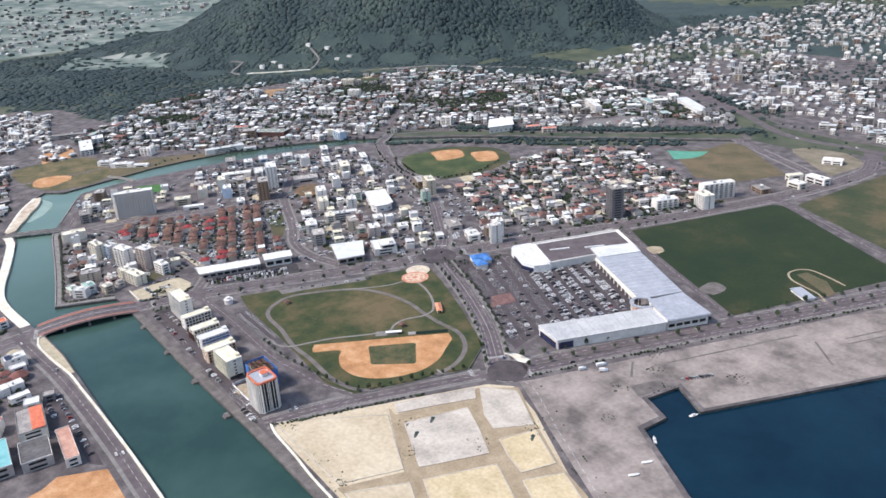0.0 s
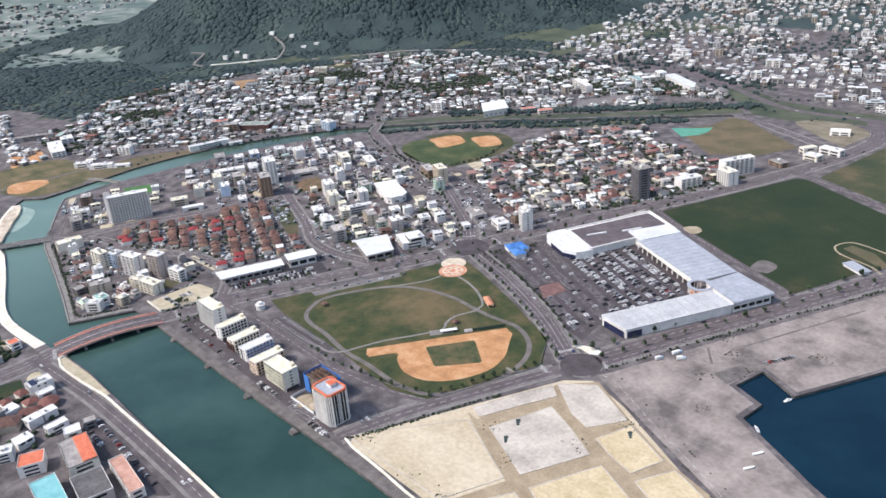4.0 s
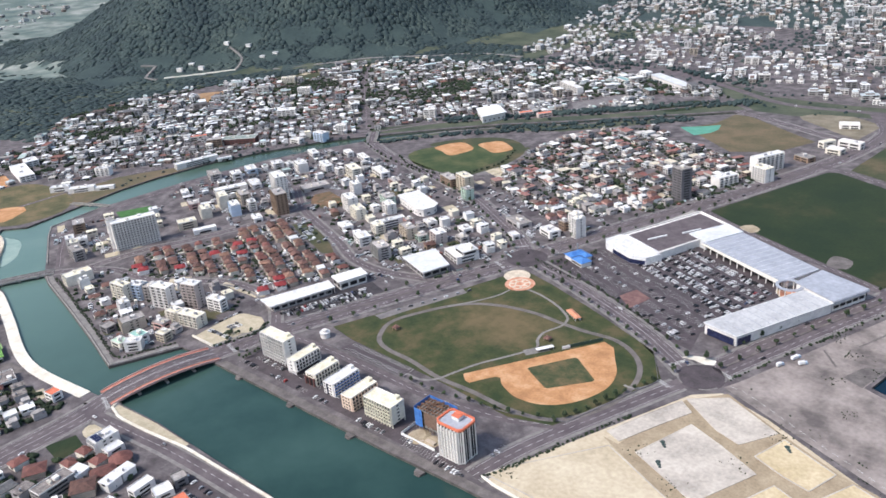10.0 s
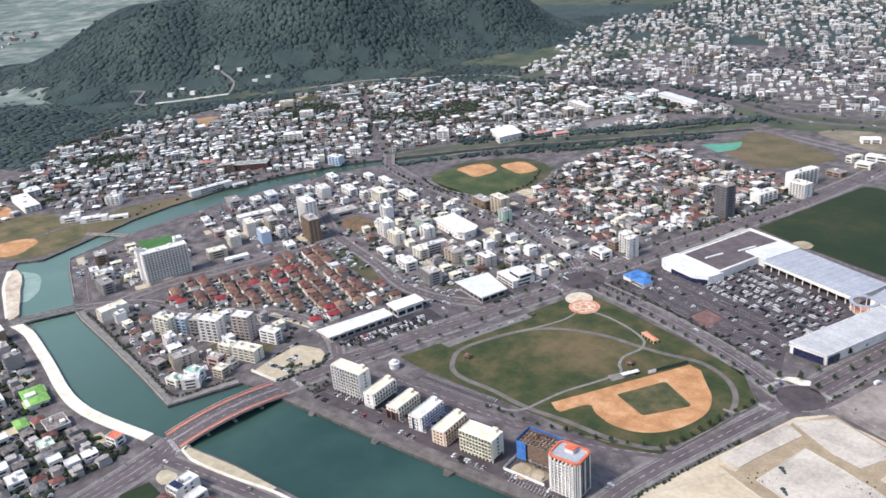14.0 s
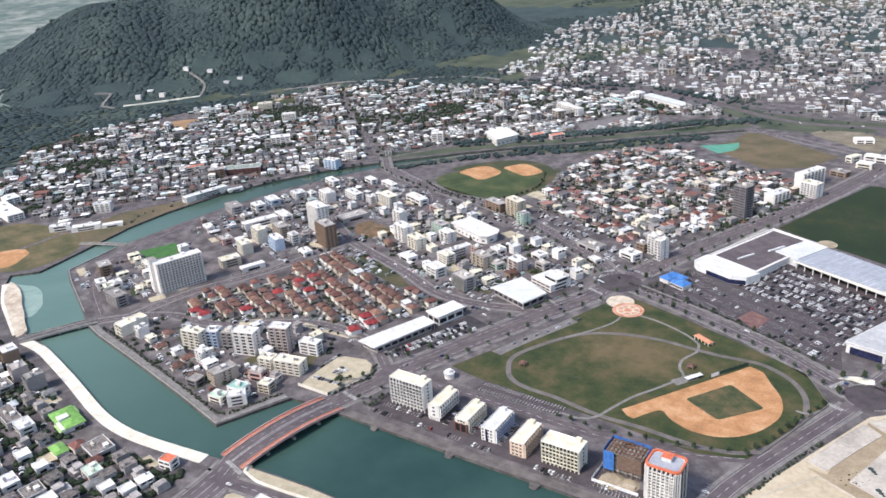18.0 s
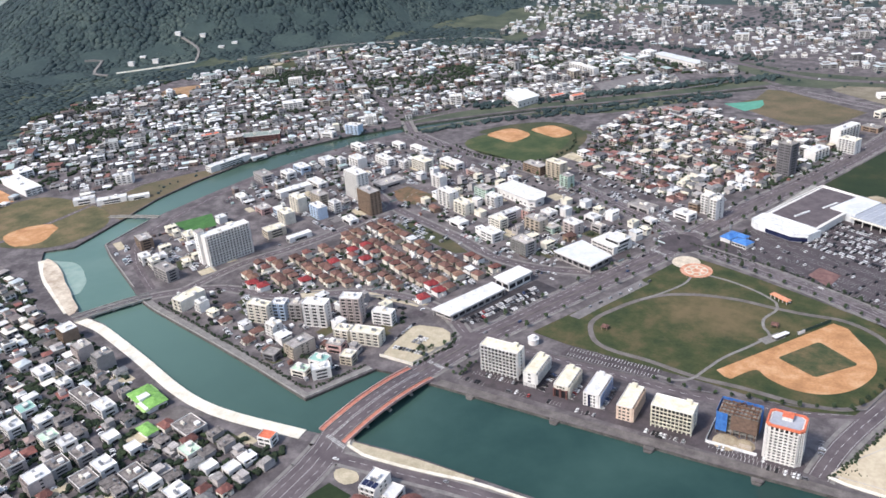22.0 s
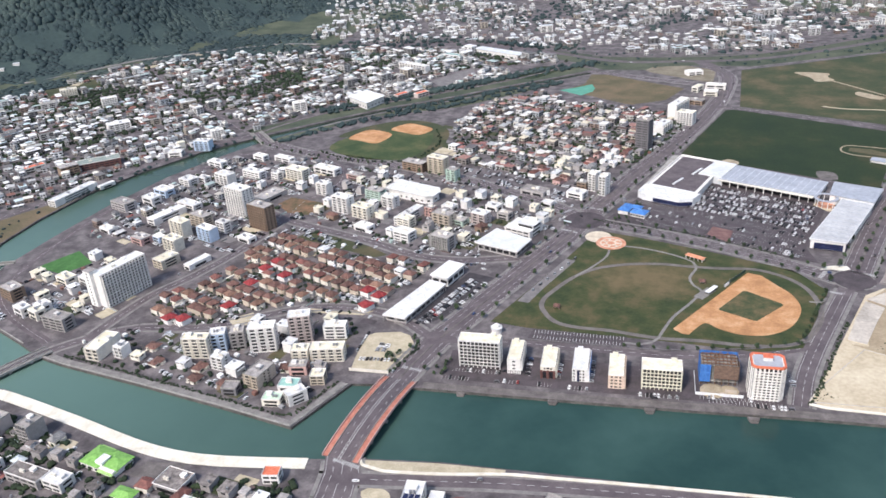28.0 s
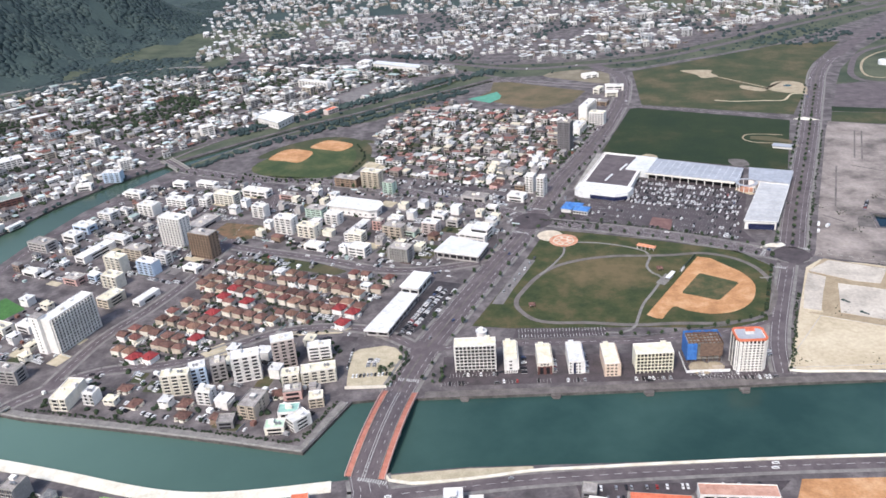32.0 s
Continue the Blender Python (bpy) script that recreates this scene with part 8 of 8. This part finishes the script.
for name, step in (("road_boulevard_inland", 34), ("road_coast", 60), ("road_avenue", 45), ("road_north", 38), ("road_boulevard", 30), ("road_west_bank", 80), ("road_midtown", 60), ("road_terrace", 70), ("road_bypass", 90)):
    w_ = WIDTH[name]
    for x, y, a in along(LINES[name], step, 11):
        for s_ in (-1, 1):
            if rng.random() < 0.3 and y < 1000:
                off = s_ * w_ * rng.choice((0.14, 0.36)) if w_ > 16 else s_ * w_ * 0.22
                t_ = rng.uniform(-6, 6)
                copy_thing(rng.choices(driven, MIX)[0], pose(x - math.sin(a) * off + t_ * math.cos(a), y + math.cos(a) * off + t_ * math.sin(a), 0.18, 0, 0, math.degrees(a) + (180 if s_ > 0 else 0)))
for x, y, z in ((-14, -40, 2.4), (-24, -58, 2.1), (-26, -22, 2.0)):
    copy_thing(driven[0], pose(x, y, z, 0, 0, 80))

if rest.v:
    solid("parked_car_rows", rest, (CAR_PAINTS[0], CAR_PAINTS[1], CAR_PAINTS[2], GLASS, CAR_PAINTS[4]), "rows of parked cars in lots and yards", "cars", kind="stuff")

# sheds, walls and other yard clutter
yard = Shape()
for ring_, n in (([(-440, 210), (-250, 200), (60, 215), (95, 325), (-60, 425), (-280, 490), (-420, 460)], 520), ([(-320, 12), (-84, -44), (-60, 90), (-262, 44)], 160), (WEST, 600), (QUARTER, 420), ([(-450, 60), (-340, 20), (-290, 90), (-400, 190)], 90), (NEAR_OLD, 300), (ESTATE, 260)):
    xs, ys = [p[0] for p in ring_], [p[1] for p in ring_]
    for k in range(n):
        x, y = rng.uniform(min(xs), max(xs)), rng.uniform(min(ys), max(ys))
        if inside(x, y, ring_) and not near_road(x, y, 1.5) and not any(inside(x, y, r) for r in NO_HOUSE) and not inside(x, y, SHORE) and all((x - a) ** 2 + (y - b) ** 2 > (c * 0.9) ** 2 for a, b, c in OCC):
            if rng.random() < 0.5:
                yard.box(x, y, 0, rng.uniform(2, 5), rng.uniform(2, 4), rng.uniform(1.8, 3), radians(-23))
            else:
                yard.box(x, y, 0, rng.uniform(5, 11), 0.2, 1.5, radians(rng.choice((-23, 67))))
solid("yard_clutter", yard, FAR_ROOF, "small sheds and garden walls in yards", "sheds", kind="stuff")

# hedges
hedge = Shape()
for line_, size in ((curve([(-21, 14), (-13, 36), (-9, 52), (-17, 66)], 3), 1.3), (curve([(-58, -6), (-66, -24), (-75, -44), (-82, -49), (-100, -46), (-160, -32), (-205, -23), (-255, -12), (-300, -3)], 2.2), 1.0), (curve([(277, 17), (284, 28), (296, 62), (322, 128)], 3), 1.2), (curve([(112, 310), (150, 296), (200, 286), (284, 246)], 4), 0.9)):
    for x, y in line_:
        for j in range(2):
            clump(hedge, x + rng.uniform(-1.5, 1.5), y + rng.uniform(-1.5, 1.5), size * 0.5, size * rng.uniform(0.6, 1.2), rng)
solid("hedge", hedge, SHRUB, "dark green clipped hedges beside lots", "hedge", kind="stuff")

# park furniture
s = thing("park_pavilion", "small open pavilion with an orange tiled roof", "pavilion", at=pose(211, 228, 0.2, 0, 0, -30))
part("roof", Shape().hip(0, 0, 3.0, 17, 5, 1.6, 0.6), mat("orange_roof_tile", (0.55, 0.2, 0.1), (0.7, 0.34, 0.22), 2, 0.8), s)
for k in range(5):
    for y in (-2.3, 2.3):
        piece("post", cuboid(0.4, 0.4, 3.0, WHITE, "post"), s, -8 + 4 * k, y, 0)
part("back_wall", Shape().box(0, 2.2, 0, 16, 0.25, 2.6), WHITE, s)
for x, y in ((94, 124), (215, 182)):
    s = thing("gazebo", "small park gazebo with a brown hipped roof", "gazebo", "gazebos in the park", pose(x, y, 0.2))
    part("roof", Shape().hip(0, 0, 2.8, 5, 5, 1.8, 0.4), BROWN_TILE, s)
    for i in (-1, 1):
        for j in (-1, 1):
            piece("post", cuboid(0.3, 0.3, 2.8, BROWN, "post"), s, 2.2 * i, 2.2 * j, 0)
    part("bench", Shape().box(0, 0.9, 0.4, 3.2, 0.5, 0.1).box(-1.3, 0.9, 0, 0.2, 0.4, 0.4).box(1.3, 0.9, 0, 0.2, 0.4, 0.4), BEIGE, s)
s = thing("park_toilet", "round white park building with a flat lid roof", "building", at=pose(50, 80, 0.1))
part("wall", Shape().tube(0, 0, 0, 4.2, 4.6, 16), WHITE, s)
part("roof", Shape().tube(0, 0, 4.6, 4.8, 0.5, 16), ROOF_WHITE, s)
part("turret", Shape().tube(0, 0, 5.1, 2.2, 2.2, 12), WHITE, s)
s = thing("dugout", "long low dugout with a pale roof beside the clay", "dugout", at=pose(222, 168, 0.2, 0, 0, 57))
part("roof", Shape().box(0, 0, 2.4, 15, 4, 0.25), ROOF_WHITE, s)
part("back_wall", Shape().box(0, 1.8, 0, 15, 0.25, 2.4), GREY, s)
for k in range(4):
    piece("post", cuboid(0.2, 0.2, 2.4, STEEL, "post"), s, -7 + 4.6 * k, -1.7, 0)
patch("ground_stand", [(207, 158), (214, 153), (226, 170), (219, 175)], 0.24, PAVING, "pale concrete stand pad beside the clay", "paving")
s = thing("backstop_fence", "dark green backstop fence beside the clay field", "fence", at=pose(243, 192, 0.2, 0, 0, 56))
part("net", Shape().box(0, 0, 0, 36, 0.2, 3.0), mat("dark_green_fence", (0.02, 0.05, 0.04), (0.035, 0.07, 0.055), 2, 0.7), s)
for k in range(8):
    piece("post", cuboid(0.25, 0.25, 3.3, STEEL, "post"), s, -18 + 5.1 * k, 0.2, 0)
part("scoreboard", Shape().box(-15, -1, 0.6, 7, 0.6, 2.6).box(-17, -1, 0, 0.3, 0.3, 0.7).box(-13, -1, 0, 0.3, 0.3, 0.7), ROOF_WHITE, s, "white board")
s = thing("park_fence", "dark low fence round the park", "fence")
fence_line = [(59, 71.5), (80, 72.2), (154, 71.2), (176, 70), (215, 76), (252, 82), (290, 96), (318, 178), (296, 213)]
for bay in zip(fence_line, fence_line[1:]):
    part("rail", ribbon(Shape(), list(bay), 0.12, -0.12, 0.9, 1.2), DARK_GREY, s)
    part("rail", ribbon(Shape(), list(bay), 0.1, -0.1, 0.3, 0.5), DARK_GREY, s)
POST = cuboid(0.3, 0.3, 1.4, DARK_GREY, "post")
for x, y, a in along(fence_line, 7):
    piece("post", POST, s, x, y, 0)
for x, y, a, l_ in ((480, 264, 1.2, 7), (480, 219, 2.4, 8)):
    s = thing("motor_boat", "small white boat moored beside the wharf", "boat", "boats", pose(x, y, -2.3, 0, 0, math.degrees(a)))
    part("hull", Shape().add([(-l_ / 2, -1.1, 1.0), (l_ * 0.2, -1.1, 1.0), (l_ / 2, 0, 1.2), (l_ * 0.2, 1.1, 1.0), (-l_ / 2, 1.1, 1.0), (-l_ / 2, -0.7, 0), (l_ * 0.2, -0.6, 0), (l_ * 0.35, 0, 0), (l_ * 0.2, 0.6, 0), (-l_ / 2, 0.7, 0)], [(0, 1, 2, 3, 4), (0, 5, 6, 1), (1, 6, 7, 2), (2, 7, 8, 3), (3, 8, 9, 4), (4, 9, 5, 0)]), ROOF_WHITE, s)
    part("cabin", Shape().box(-0.5, 0, 1.0, 2.4, 1.5, 1.1, taper=0.85), ROOF_WHITE, s)
for x, y in ((495, 193), (498, 176)):
    s = thing("hauled_boat", "white boat hull laid up on the wharf", "boat", "boats", pose(x, y, 0.12, 0, 0, 60))
    part("hull", Shape().add([(-4, -1, 1.2), (2, -1, 1.2), (4, 0, 1.4), (2, 1, 1.2), (-4, 1, 1.2), (-4, -0.5, 0), (2, -0.4, 0), (3.2, 0, 0), (2, 0.4, 0), (-4, 0.5, 0)], [(0, 1, 2, 3, 4), (0, 5, 6, 1), (1, 6, 7, 2), (2, 7, 8, 3), (3, 8, 9, 4), (4, 9, 5, 0)]), ROOF_WHITE, s)
for x, y, a, l_ in ((388, 264, 66, 9), (395, 259, 50, 7), (382, 248, 66, 6)):
    s = thing("truck", "white box truck parked beside the coast road", "truck", "trucks", pose(x, y, 0.14, 0, 0, a))
    part("box", Shape().box(-1, 0, 0.9, l_ * 0.7, 2.3, 2.3), ROOF_WHITE, s)
    part("cab", Shape().box(l_ * 0.36, 0, 0.5, 2.0, 2.2, 2.0, taper=0.9), BLUE_WHITE, s)
    for x_ in (-l_ * 0.3, l_ * 0.34):
        for y_ in (-1.0, 1.0):
            piece("wheel", WHEEL, s, x_, y_, 0)
s = thing("storage_shed", "grey roofed storage shed on the grass plot", "shed", at=pose(429, 497, 0.15, 0, 0, -28))
part("roof", Shape().box(0, 0, 2.6, 25, 12, 0.4), BLUE_STEEL, s)
part("wall", Shape().box(0, 0, 0, 23, 10, 2.6), WHITE, s)
for x, y in ((354, 115), (361, 95), (421, 156)):
    solid("scrub_heap", Shape().tube(x, y, 0.3, 2.0, 0.9, 9, top=0.7).tube(x + 1.8, y - 2.2, 0.3, 1.7, 0.7, 8, top=0.6).tube(x + 3.4, y - 4.0, 0.3, 1.3, 0.5, 8, top=0.5), FOREST, "dark heap of scrub on the sand", "heap", "heaps on the sand")
sp = thing("sign_tower", "tall pale sign pylon beside the avenue", "sign pylon", at=pose(60, 352, 0.05))
part("pole", Shape().box(0, 0, 0, 0.9, 0.9, 12), STEEL, sp)
part("panel", Shape().box(0, 0, 8.5, 3.2, 0.9, 5.5), ROOF_WHITE, sp, "white sign panel")
for k, (x, y) in enumerate(((66, 266), (126, 330), (78, 316))):
    s = thing("street_lamp", "grey steel street lamp at the junction", "street lamp", "street lamps", pose(x, y, 0.1, 0, 0, 60 * k))
    part("pole", Shape().tube(0, 0, 0, 0.14, 9, 6, top=0.08), STEEL, s)
    part("arm", Shape().box(1.2, 0, 8.9, 2.6, 0.12, 0.12), STEEL, s)
    part("lantern", Shape().box(2.4, 0, 8.7, 0.8, 0.3, 0.2), ROOF_WHITE, s)

for t in OLD_TEMPLATES + parked + driven + street:
    for o in (*t.children_recursive, t):
        bpy.data.objects.remove(o)
